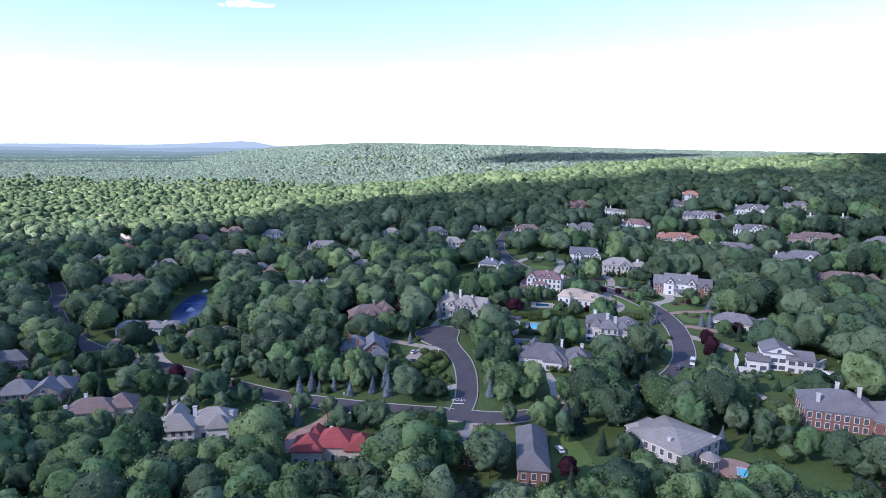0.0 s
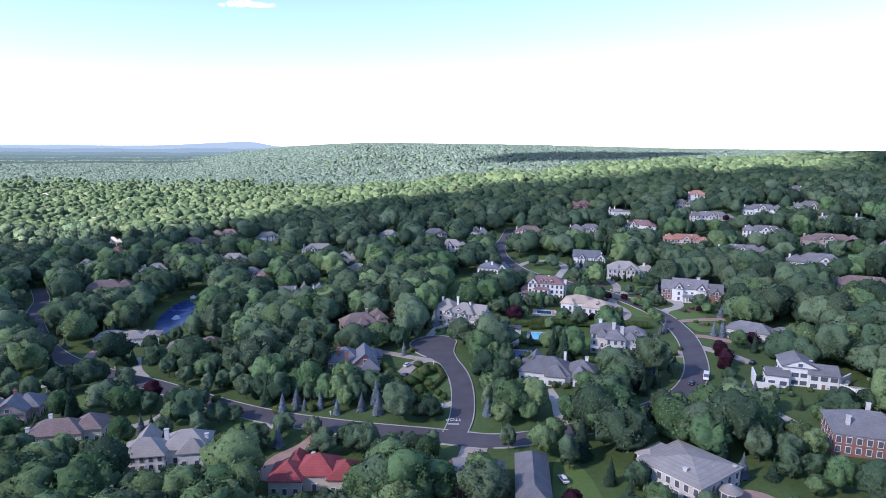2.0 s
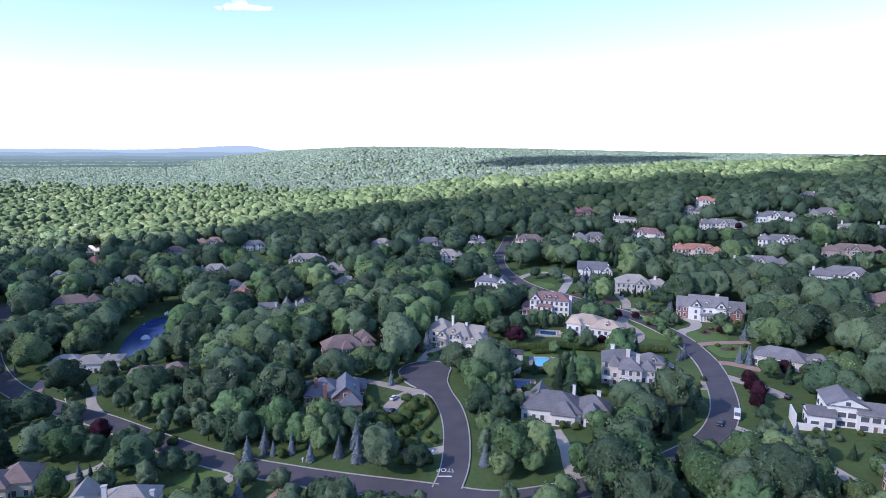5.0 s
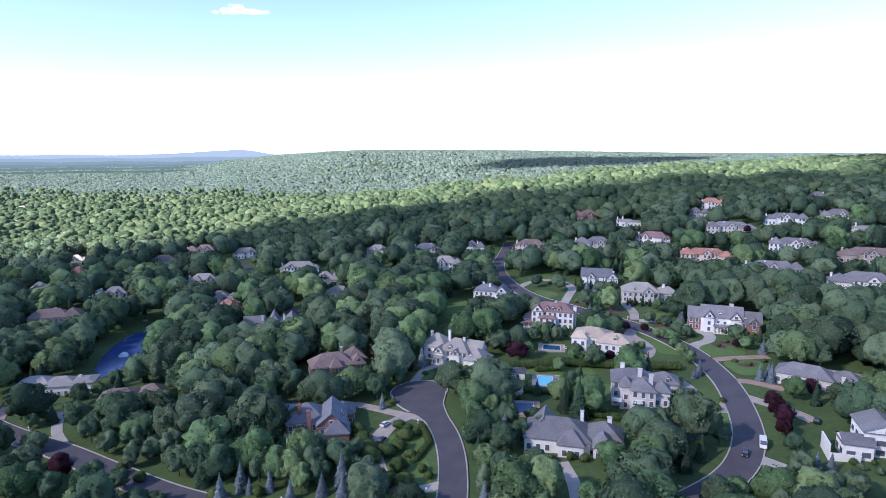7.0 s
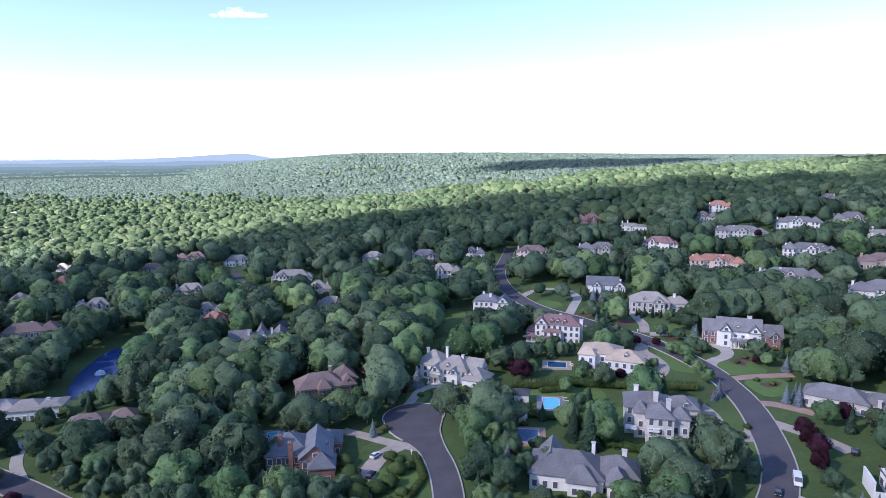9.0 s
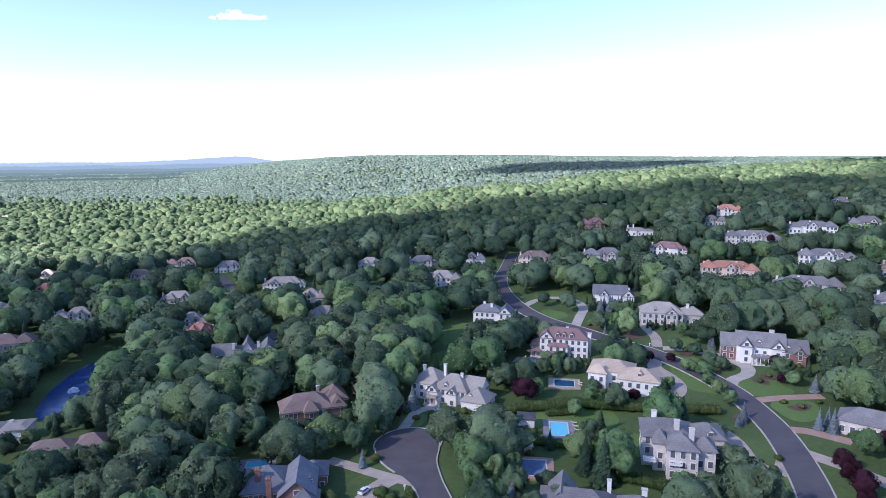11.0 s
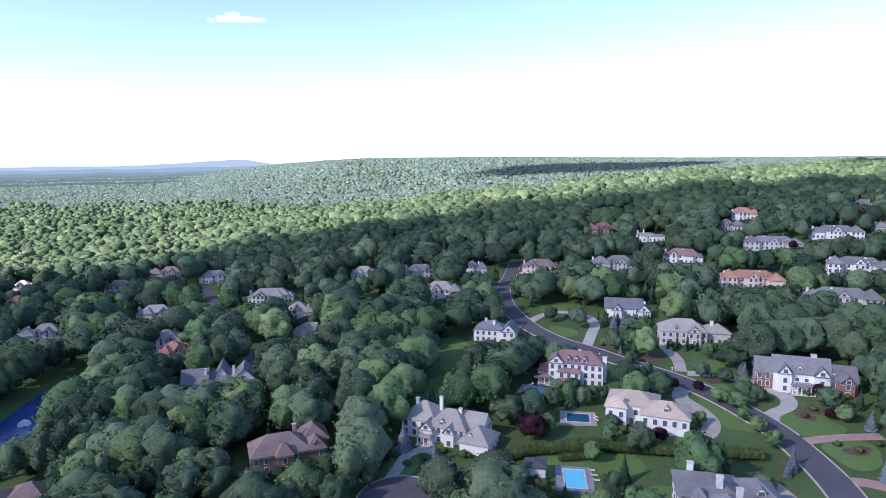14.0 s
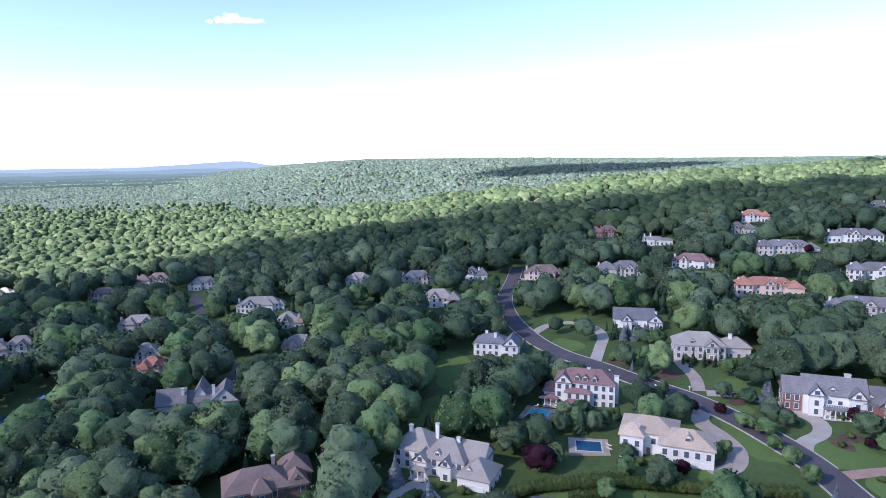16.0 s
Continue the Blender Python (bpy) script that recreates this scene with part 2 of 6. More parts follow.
def ground_z(x, y):
    """Height of the land: a slope that climbs to the right, a wooded ridge, and a far ridge above a plain."""
    d = math.hypot(x - 10, y - 100)
    az = math.degrees(math.atan2(x - 10, y - 100))
    side = 0.058 * min(x, 900.0) if x > 0 else 15.0 * math.tanh(0.072 * x / 15.0)
    z = side - 0.5 + 9.0 * sstep(170, 330, x) * sstep(250, 450, y)
    z += 31.0 * sstep(-480, 160, x) * math.exp(-((y - 1080) / 400.0) ** 2)
    z -= 4.0 * bell((x + 164) * 0.98 + (y - 417) * 0.2, (y - 417) * 0.98 - (x + 164) * 0.2, 0, 0, 14, 66)
    z -= 5.0 * bell(x, y, -50, 195, 60, 60)
    z -= 24.0 * math.exp(-((d - 1750) / 380.0) ** 2) * sstep(-20, -4, az)
    ridge = sstep(-24.0, -5.0, az) * (1.0 - 0.18 * sstep(2, 26, az))
    far = 88.0 * ridge + (1 - sstep(-24.0, -5.0, az)) * (-6.0 + 14.0 * sstep(2600, 4700, d))
    return z + (far - z) * sstep(1400, 2750, d)


def part(name, bm, material, parent, label=""):
    me = bpy.data.meshes.new(name)
    bm.to_mesh(me)
    bm.free()
    me.materials.append(material)
    ob = new(name, me)
    ob.parent = parent
    return tagged(ob, label)


def thing(name, x, y, z, rz, label, category, group="", kind=""):
    ob = new(name)
    ob.matrix_world = pose(x, y, z, 0, 0, rz)
    ob.empty_display_size = 0.5
    return tagged(ob, label, category, group, kind)


def axis_steps(lo, hi, core_lo, core_hi, step, grow):
    vals = [core_lo + step * i for i in range(int((core_hi - core_lo) / step) + 1)]
    s, v = step, vals[-1]
    while v < hi:
        s *= grow
        v += s
        vals.append(v)
    s, v = step, vals[0]
    while v > lo:
        s *= grow
        v -= s
        vals.insert(0, v)
    return vals


def build_ground():
    xs = axis_steps(-4000, 4000, -340, 430, 7.0, 1.09)
    ys = axis_steps(-2500, 4850, 60, 780, 7.0, 1.08)
    nx, ny = len(xs), len(ys)
    verts = [(x, y, ground_z(x, y)) for y in ys for x in xs]
    faces = [(j * nx + i, j * nx + i + 1, (j + 1) * nx + i + 1, (j + 1) * nx + i) for j in range(ny - 1) for i in range(nx - 1)]
    me = bpy.data.meshes.new("ground")
    me.from_pydata(verts, [], faces)
    me.materials.append(GRASS)
    me.polygons.foreach_set("use_smooth", [True] * len(faces))
    tagged(new("ground", me), "rolling green land that rises to wooded ridges", "ground", kind="structure")


build_ground()


def spline(points, step=3.0):
    """Evenly spaced points along a smooth curve through the given ones."""
    p = [Vector((a, b, 0)) for a, b in points]
    p = [2 * p[0] - p[1], *p, 2 * p[-1] - p[-2]]
    out = []
    for i in range(1, len(p) - 2):
        n = max(2, int((p[i + 1] - p[i]).length / step))
        for k in range(n):
            u = k / n
            a, b, c, d = p[i - 1], p[i], p[i + 1], p[i + 2]
            out.append(0.5 * ((2 * b) + (c - a) * u + (2 * a - 5 * b + 4 * c - d) * u ** 2 + (3 * b - a - 3 * c + d) * u ** 3))
    out.append(p[-2])
    return [(v.x, v.y) for v in out]


def sides(line):
    res = []
    for i, (x, y) in enumerate(line):
        a, b = line[max(0, i - 1)], line[min(len(line) - 1, i + 1)]
        d = Vector((b[0] - a[0], b[1] - a[1])).normalized()
        res.append((x, y, -d.y, d.x))
    return res


def ribbon(name, line, width, material, lift, label, category, cols=4):
    """A paved strip that follows the land, with a skirt so that it has thickness."""
    bm = bmesh.new()
    rows = []
    for x, y, nx, ny in sides(line):
        w = width(x, y) if callable(width) else width
        row = []
        for k in range(cols + 1):
            o = (k / cols - 0.5) * w
            px, py = x + nx * o, y + ny * o
            row.append(bm.verts.new((px, py, ground_z(px, py) + lift)))
        low = [bm.verts.new((v.co.x, v.co.y, v.co.z - lift - 0.4)) for v in (row[0], row[-1])]
        rows.append([low[0], *row, low[1]])
    for a, b in zip(rows, rows[1:]):
        for k in range(len(a) - 1):
            bm.faces.new((a[k], b[k], b[k + 1], a[k + 1]))
    bmesh.ops.recalc_face_normals(bm, faces=bm.faces)
    ob = part(name, bm, material, None)
    return tagged(ob, label, category, kind="structure")


MAIN = spline([(75, 660), (67, 621), (57, 576), (56, 536), (62, 496), (72, 467), (86, 445), (98, 424), (110, 405), (119, 383), (125, 358), (126, 338),
               (124, 315), (117, 287), (109, 267), (97, 250), (81, 238), (60, 228), (40, 222), (23, 221), (9, 226), (-4, 231), (-20, 237), (-41, 245),
               (-59, 252), (-78, 261), (-103, 276), (-128, 292), (-166, 314), (-191, 333), (-213, 356), (-237, 387), (-260, 422), (-276, 455), (-300, 490)])
CUL = spline([(9, 226), (12.3, 240), (13.5, 256), (13.3, 272), (11.4, 287), (7.4, 302), (3.2, 313), (1.2, 322), (1, 327)])


def cul_width(x, y):
    """The side street flares into its turning place."""
    return 8.6 + 1.0 * sstep(296, 303, y) + 12.0 * sstep(300, 324, y)


BACK = spline([(-78, 455), (-83, 470), (-109, 521), (-136, 569), (-155, 617), (-180, 668)])
ROADS = [(MAIN, 4.7), (CUL, 4.6), (BACK, 3.6)]
BULB = (1.0, 327.0, 11.6)

ribbon("road", MAIN, 9.4, ASPHALT, 0.22, "smooth dark asphalt street that winds through the houses", "road")
ribbon("road", CUL, cul_width, ASPHALT, 0.24, "dark asphalt side street that ends in a round turning place", "road")
ribbon("road", BACK, 7.2, ASPHALT, 0.22, "narrow dark asphalt lane between trees", "road")


def disc(name, cx, cy, r, material, lift, label, category, rx=None, n=40, wob=0.0, seed=0, flat=None, kind="structure", turn=0.0):
    """A flat patch laid on the land, round or of uneven outline."""
    rng = random.Random(seed)
    ph = [rng.uniform(0, 6.28) for _ in range(3)]
    bm = bmesh.new()
    hgt = (lambda x, y: flat) if flat is not None else (lambda x, y: ground_z(x, y) + lift)
    rings = [[bm.verts.new((cx, cy, hgt(cx, cy)))]]
    m = max(2, int(r / 4))
    for k in range(1, m + 1):
        ring = []
        for i in range(n):
            a = 2 * math.pi * i / n
            q = k / m * (1 + wob * (math.sin(2 * a + ph[0]) + 0.6 * math.sin(3 * a + ph[1]) + 0.4 * math.sin(5 * a + ph[2])))
            u, v = (rx or r) * q * math.cos(a), r * q * math.sin(a)
            x, y = cx + u * math.cos(turn) - v * math.sin(turn), cy + u * math.sin(turn) + v * math.cos(turn)
            ring.append(bm.verts.new((x, y, hgt(x, y))))
        rings.append(ring)
    low = [bm.verts.new((v.co.x, v.co.y, v.co.z - 0.5)) for v in rings[-1]]
    rings.append(low)
    for i in range(n):
        j = (i + 1) % n
        bm.faces.new((rings[0][0], rings[1][i], rings[1][j]))
        for a, b in zip(rings[1:], rings[2:]):
            bm.faces.new((a[i], b[i], b[j], a[j]))
    bmesh.ops.recalc_face_normals(bm, faces=bm.faces)
    return tagged(part(name, bm, material, None), label, category, kind=kind)


disc("road", BULB[0], BULB[1], BULB[2], ASPHALT, 0.27, "round asphalt turning place at the end of the side street", "road")


def near_line(x, y, line):
    return min((px - x) ** 2 + (py - y) ** 2 for px, py in line) ** 0.5


def kerb(points, skip, label):
    """A raised kerb along a line; left out where skip says another pavement joins."""
    bm = bmesh.new()
    s = sides(points)
    for (x0, y0, a0, b0), (x1, y1, a1, b1) in zip(s, s[1:]):
        if skip((x0 + x1) / 2, (y0 + y1) / 2):
            continue
        ring = []
        for x, y, a, b in ((x0, y0, a0, b0), (x1, y1, a1, b1)):
            q = [(x - a * 0.22, y - b * 0.22), (x + a * 0.22, y + b * 0.22)]
            z = ground_z(x, y)
            ring.append([bm.verts.new((*q[0], z - 0.2)), bm.verts.new((*q[0], z + 0.38)), bm.verts.new((*q[1], z + 0.38)), bm.verts.new((*q[1], z - 0.2))])
        for k in range(4):
            bm.faces.new((ring[0][k], ring[1][k], ring[1][(k + 1) % 4], ring[0][(k + 1) % 4]))
        bm.faces.new(ring[0])
        bm.faces.new(ring[1])
    bmesh.ops.recalc_face_normals(bm, faces=bm.faces)
    tagged(part("kerb", bm, KERB, None), label, "kerb", kind="structure")


def offset(line, o):
    if callable(o):
        return [(x + nx * o(x, y), y + ny * o(x, y)) for x, y, nx, ny in sides(line)]
    return [(x + nx * o, y + ny * o) for x, y, nx, ny in sides(line)]


DRIVES = [
    # points, width, material
    ([(118, 409), (128, 405), (136, 397), (141, 387), (143, 378), (139, 370), (131, 365), (126, 357)], 5.5, CONCRETE),
    ([(116, 411), (120, 426), (121, 446), (126, 456)], 5.0, PAVER),
    ([(109, 404), (111, 396), (106, 385), (108, 373), (108, 362), (103, 353), (95, 350)], 6.0, PAVER),
    ([(-2, 337), (0.5, 345), (3, 353), (9, 357)], 4.0, CONCRETE),
    ([(9, 334), (14, 336), (15, 342), (12, 350), (9, 356)], 4.0, CONCRETE),
    ([(119, 302), (112, 293), (107, 299), (108, 312), (107, 322)], 5.5, PAVER),
    ([(5, 300), (-2, 303.5), (-9, 308), (-16, 313), (-25, 319)], 4.2, PAVER),
    ([(-3, 303), (-7.8, 298), (-11.5, 289), (-13, 279), (-13, 272)], 6.5, PAVER),
    ([(14, 255), (4, 252), (-4, 254), (-9, 263), (-12, 275)], 4.5, CONCRETE),
    ([(128, 344), (141, 345), (155, 344)], 4.5, PAVER_RED),
    ([(-157, 309), (-170, 297), (-180, 285), (-190, 275)], 4.0, CONCRETE),
    ([(-38, 242), (-44, 230), (-52, 222), (-54, 210)], 5.0, PAVER_RED),
    ([(17, 222), (14, 210), (10, 203)], 9.0, PAVER),
    ([(105, 260), (118, 240), (124, 222), (124, 212)], 6.0, CONCRETE),
    ([(48, 225), (48, 238), (49, 250), (48, 262)], 4.0, CONCRETE),
    ([(-170, 318), (-176, 334), (-177, 346)], 5.0, PAVER_RED),
    ([(-57, 251), (-64, 238), (-72, 228)], 4.0, CONCRETE),
    ([(-118, 286), (-108, 270), (-106, 255), (-116, 245)], 4.0, CONCRETE),
    ([(62, 497), (74, 512), (86, 515), (96, 505), (98, 488), (92, 470), (84, 448)], 5.5, CONCRETE),
    ([(66, 622), (76, 624), (86, 612)], 6.0, PAVER),
    ([(124, 305), (134, 290), (138, 280)], 5.0, PAVER),
    ([(122, 320), (133, 318), (143, 308)], 4.5, PAVER_RED),
    ([(72, 466), (66, 452), (74, 440), (88, 441)], 4.5, ASPHALT),
    ([(-128, 295), (-140, 310), (-150, 330)], 4.0, CONCRETE),
    ([(-260, 424), (-246, 430), (-236, 446)], 5.0, CONCRETE),
    ([(-83, 475), (-70, 482), (-60, 490)], 5.0, PAVER),
]
DRIVE_LINES = [spline(p, 2.5) for p, w, m in DRIVES]
for (p, w, m), line in zip(DRIVES, DRIVE_LINES):
    ribbon("driveway", line, w, m, 0.16, {CONCRETE.name: "pale concrete driveway", PAVER.name: "grey stone-paved driveway",
           PAVER_RED.name: "reddish paved driveway", ASPHALT.name: "dark asphalt driveway"}[m.name] + " that leads from the street to a house", "driveway", 2)


def in_drive(x, y):
    return any(near_line(x, y, l) < w / 2 for (p, w, m), l in zip(DRIVES, DRIVE_LINES))


def in_bulb(x, y):
    return math.hypot(x - BULB[0], y - BULB[1]) < BULB[2] - 0.3


for s in (-1, 1):
    kerb(offset(MAIN, s * 4.9), lambda x, y: near_line(x, y, CUL) < 4.6 or in_drive(x, y), "pale concrete kerb along the winding street")
    kerb(offset(CUL, lambda x, y: s * (cul_width(x, y) / 2 + 0.2)), lambda x, y: near_line(x, y, MAIN) < 4.8 or in_bulb(x, y) or in_drive(x, y), "pale concrete kerb along the side street")
RINGPTS = [(BULB[0] + (BULB[2] + 0.2) * math.cos(a * math.pi / 30), BULB[1] + (BULB[2] + 0.2) * math.sin(a * math.pi / 30)) for a in range(61)]
kerb(RINGPTS, lambda x, y: y < 322.5 or in_drive(x, y), "pale concrete kerb round the turning place")

# stop line and lettering at the mouth of the side street
def road_mark():
    bm = bmesh.new()
    z = ground_z(12, 236.5) + 0.262
    bmesh.ops.create_cube(bm, size=1, matrix=Matrix.Translation((11.3, 235.6, ground_z(11, 236) + 0.25)) @ Matrix.Diagonal((8.0, 0.7, 0.04, 1)))
    tagged(part("stop_line", bm, PAINT, None), "white painted stop line across the asphalt", "road marking", kind="structure")
    cu = bpy.data.curves.new("stop_word", "FONT")
    cu.body, cu.size, cu.align_x, cu.align_y, cu.extrude = "STOP", 3.2, "CENTER", "CENTER", 0.02
    tmp = new("stop_word", cu)
    bpy.context.view_layer.update()
    me = bpy.data.meshes.new_from_object(tmp.evaluated_get(bpy.context.evaluated_depsgraph_get()))
    bpy.data.objects.remove(tmp)
    me.materials.clear()
    me.materials.append(PAINT)
    ob = new("stop_word", me)
    ob.matrix_world = pose(9.6, 239.2, z + 0.02, 0, 0, 176) @ Matrix.Diagonal((0.75, 1.0, 1, 1))
    tagged(ob, "white painted word STOP on the asphalt", "road marking", kind="structure")


road_mark()

# lawns: x, y, radius, radius across
LAWNS = [(-2, 258, 12, 10), (0, 283, 11, 9), (86, 522, 10, 12), (118, 372, 22, 7), (122, 392, 7, 5), (137, 356, 9, 12), (103, 303, 7, 5), (110, 288, 6, 9), (-27, 556, 20, 14),
         (-30, 400, 16, 14), (-162, 303, 7, 10), (-142, 275, 9, 12), (44, 180, 26, 7), (60, 340, 14, 16), (72, 315, 9, 12), (2, 345, 7, 5),
         (84, 352, 10, 14), (20, 455, 26, 11), (12, 410, 16, 9), (104, 455, 10, 12), (-176, 302, 8, 10), (-68, 247, 8, 9), (140, 335, 10, 8), (320, 612, 10, 20),
         (275, 600, 6, 24), (-115, 585, 8, 18), (165, 400, 12, 14), (-100, 212, 10, 8), (130, 415, 8, 6), (78, 478, 10, 8), (22, 320, 5, 5), (-60, 405, 7, 8)]
for i, (lx, ly, ra, rb) in enumerate(LAWNS):
    disc("lawn", lx, ly, ra, LAWN, 0.06 + 0.002 * (i % 7), "mown bright green lawn beside a house", "lawn", rb, 36, 0.10, i)

# planted beds of bark mulch
MULCH = surface("bark_mulch", (0.085, 0.055, 0.042), (0.15, 0.10, 0.075), 0.5, 6, 0.95, 0.4)
BEDS = [(112, 432, 6, 4), (108, 428, 4, 3), (133, 381, 4, 3), (141, 362, 4, 3), (146, 366, 3, 4), (142, 336, 3, 4), (125, 399, 4, 3), (106, 393, 3, 3), (99, 358, 3, 2.5), (-6, 318, 3, 5), (88, 516, 2.5, 3), (94, 449, 3, 5), (118, 330, 4, 3), (-60, 257, 3, 5)]
for i, (lx, ly, ra, rb) in enumerate(BEDS):
    disc("flower_bed", lx, ly, ra, MULCH, 0.10 + 0.002 * (i % 5), "brown mulched garden bed with low shrubs", "flower bed", rb, 28, 0.12, 50 + i)

# pond with two small fountains
disc("pond", -164, 417, 66, POND, 0, "long blue pond among trees with small fountains", "pond", 13.5, 48, 0.05, 5, flat=-12.0, turn=radians(11.5))


def fountain(x, y):
    ob = thing("fountain", x, y, -12.0, 0, "low white fountain spray on the pond", "fountain", "pond fountains")
    rng = random.Random(int(x * 10))
    bm = bmesh.new()
    bmesh.ops.create_icosphere(bm, subdivisions=3, radius=1)
    for v in bm.verts:
        k = rng.uniform(0.75, 1.2)
        v.co = Vector((v.co.x * 2.4 * k, v.co.y * 2.4 * k, max(0.0, v.co.z) ** 1.6 * 2.2 * k))
    part("spray", bm, FOAM, ob)
    bm = bmesh.new()
    bmesh.ops.create_cone(bm, cap_ends=True, segments=16, radius1=0.9, radius2=0.7, depth=0.3, matrix=Matrix.Translation((0, 0, 0.1)))
    part("float", bm, METAL, ob)


fountain(-163, 410)
fountain(-172.5, 463)

# ------------------------------------------------------------------ houses
def box(bm, x0, x1, y0, y1, z0, z1):
    bmesh.ops.create_cube(bm, size=1, matrix=Matrix.Translation(((x0 + x1) / 2, (y0 + y1) / 2, (z0 + z1) / 2)) @ Matrix.Diagonal((x1 - x0, y1 - y0, z1 - z0, 1)))


def share(name, fill, material):
    bm = bmesh.new()
    fill(bm)
    me = bpy.data.meshes.new(name)
    bm.to_mesh(me)
    bm.free()
    me.materials.append(material)
    return me


def frame_bars(w, h):
    return lambda bm: box(bm, -w / 2 - 0.16, w / 2 + 0.16, -0.10, 0.05, -h / 2 - 0.18, h / 2 + 0.16)


WIN = {}
for key, (ww, wh) in {"tall": (1.3, 1.9), "square": (1.5, 1.4), "wide": (2.4, 1.7), "french": (2.2, 2.5)}.items():
    WIN[key] = (share("window_frame_" + key, frame_bars(ww, wh), TRIM),
                share("pane_" + key, lambda bm: box(bm, -ww / 2, ww / 2, -0.125, 0.03, -wh / 2, wh / 2), GLASS))


def window(parent, x, y, z, rz, key="tall"):
    f = new("window", WIN[key][0])
    f.parent, f.matrix_basis = parent, pose(x, y, z, 0, 0, rz)
    p = new("pane", WIN[key][1])
    p.parent = f
    tagged(p, "dark window glass")


def garage_mesh(bm):
    box(bm, -1.35, 1.35, -0.06, 0.05, 0, 2.3)
    for k in range(4):
        box(bm, -1.28, 1.28, -0.09, -0.05, 0.06 + 0.57 * k, 0.55 + 0.57 * k)
    box(bm, -1.5, -1.35, -0.1, 0.05, 0, 2.45)
    box(bm, 1.35, 1.5, -0.1, 0.05, 0, 2.45)
    box(bm, -1.5, 1.5, -0.1, 0.05, 2.3, 2.45)


GARAGE = share("garage_door", garage_mesh, TRIM)
DOOR = share("front_door", lambda bm: (box(bm, -0.6, 0.6, -0.06, 0.05, 0, 2.2), box(bm, -0.42, -0.08, -0.09, 0, 0.3, 1.9), box(bm, 0.08, 0.42, -0.09, 0, 0.3, 1.9)), ROOF_BROWN)
DOOR_CASE = share("door_case", lambda bm: (box(bm, -0.95, -0.62, -0.16, 0.05, 0, 2.3), box(bm, 0.62, 0.95, -0.16, 0.05, 0, 2.3), box(bm, -1.1, 1.1, -0.2, 0.05, 2.3, 2.65)), TRIM)


def roof_mesh(x0, x1, y0, y1, h, rise, kind, over=0.55):
    """Hip or gable roof with an eave of real thickness; gables run along x (gx) or y (gy)."""
    bm = bmesh.new()
    a0, a1, b0, b1 = x0 - over, x1 + over, y0 - over, y1 + over
    w, d = a1 - a0, b1 - b0
    along_x = kind == "gx" or (kind in ("hip", "flat") and w >= d)
    inset = 0.0 if kind in ("gx", "gy") else min(w, d) / 2 * (0.97 if kind == "hip" else 0.55)
    base = h - 0.15
    lo = [bm.verts.new(p) for p in ((a0, b0, base), (a1, b0, base), (a1, b1, base), (a0, b1, base))]
    up = [bm.verts.new((v.co.x, v.co.y, base + 0.3)) for v in lo]
    top = base + 0.3 + rise
    if kind == "flat":
        rd = [bm.verts.new(p) for p in ((a0 + inset, b0 + inset, top), (a1 - inset, b0 + inset, top), (a1 - inset, b1 - inset, top), (a0 + inset, b1 - inset, top))]
        for i in range(4):
            bm.faces.new((up[i], up[(i + 1) % 4], rd[(i + 1) % 4], rd[i]))
        bm.faces.new(rd)
    elif along_x:
        m = (b0 + b1) / 2
        r0, r1 = bm.verts.new((a0 + inset, m, top)), bm.verts.new((a1 - inset, m, top))
        for f in ((up[0], up[1], r1, r0), (up[2], up[3], r0, r1)) + (() if kind == "gx" else ((up[1], up[2], r1), (up[3], up[0], r0))):
            bm.faces.new(f)
    else:
        m = (a0 + a1) / 2
        r0, r1 = bm.verts.new((m, b0 + inset, top)), bm.verts.new((m, b1 - inset, top))
        for f in ((up[1], up[2], r1, r0), (up[3], up[0], r0, r1)) + (() if kind == "gy" else ((up[0], up[1], r0), (up[2], up[3], r1))):
            bm.faces.new(f)
    for i in range(4):
        bm.faces.new((lo[i], lo[(i + 1) % 4], up[(i + 1) % 4], up[i]))
    bm.faces.new(lo[::-1])
    bmesh.ops.recalc_face_normals(bm, faces=bm.faces)
    return bm


def gable_wall(bm, x0, x1, y0, y1, h, rise, kind):
    if kind == "gy":
        for y in (y0, y1 - 0.3):
            v = [bm.verts.new(p) for p in ((x0, y, h), (x1, y, h), ((x0 + x1) / 2, y, h + rise), (x0, y + 0.3, h), (x1, y + 0.3, h), ((x0 + x1) / 2, y + 0.3, h + rise))]
            for f in ((0, 1, 2), (5, 4, 3), (0, 3, 4, 1), (1, 4, 5, 2), (2, 5, 3, 0)):
                bm.faces.new([v[i] for i in f])
    elif kind == "gx":
        for x in (x0, x1 - 0.3):
            v = [bm.verts.new(p) for p in ((x, y0, h), (x, y1, h), (x, (y0 + y1) / 2, h + rise), (x + 0.3, y0, h), (x + 0.3, y1, h), (x + 0.3, (y0 + y1) / 2, h + rise))]
            for f in ((0, 1, 2), (5, 4, 3), (0, 3, 4, 1), (1, 4, 5, 2), (2, 5, 3, 0)):
                bm.faces.new([v[i] for i in f])


HOUSES = []


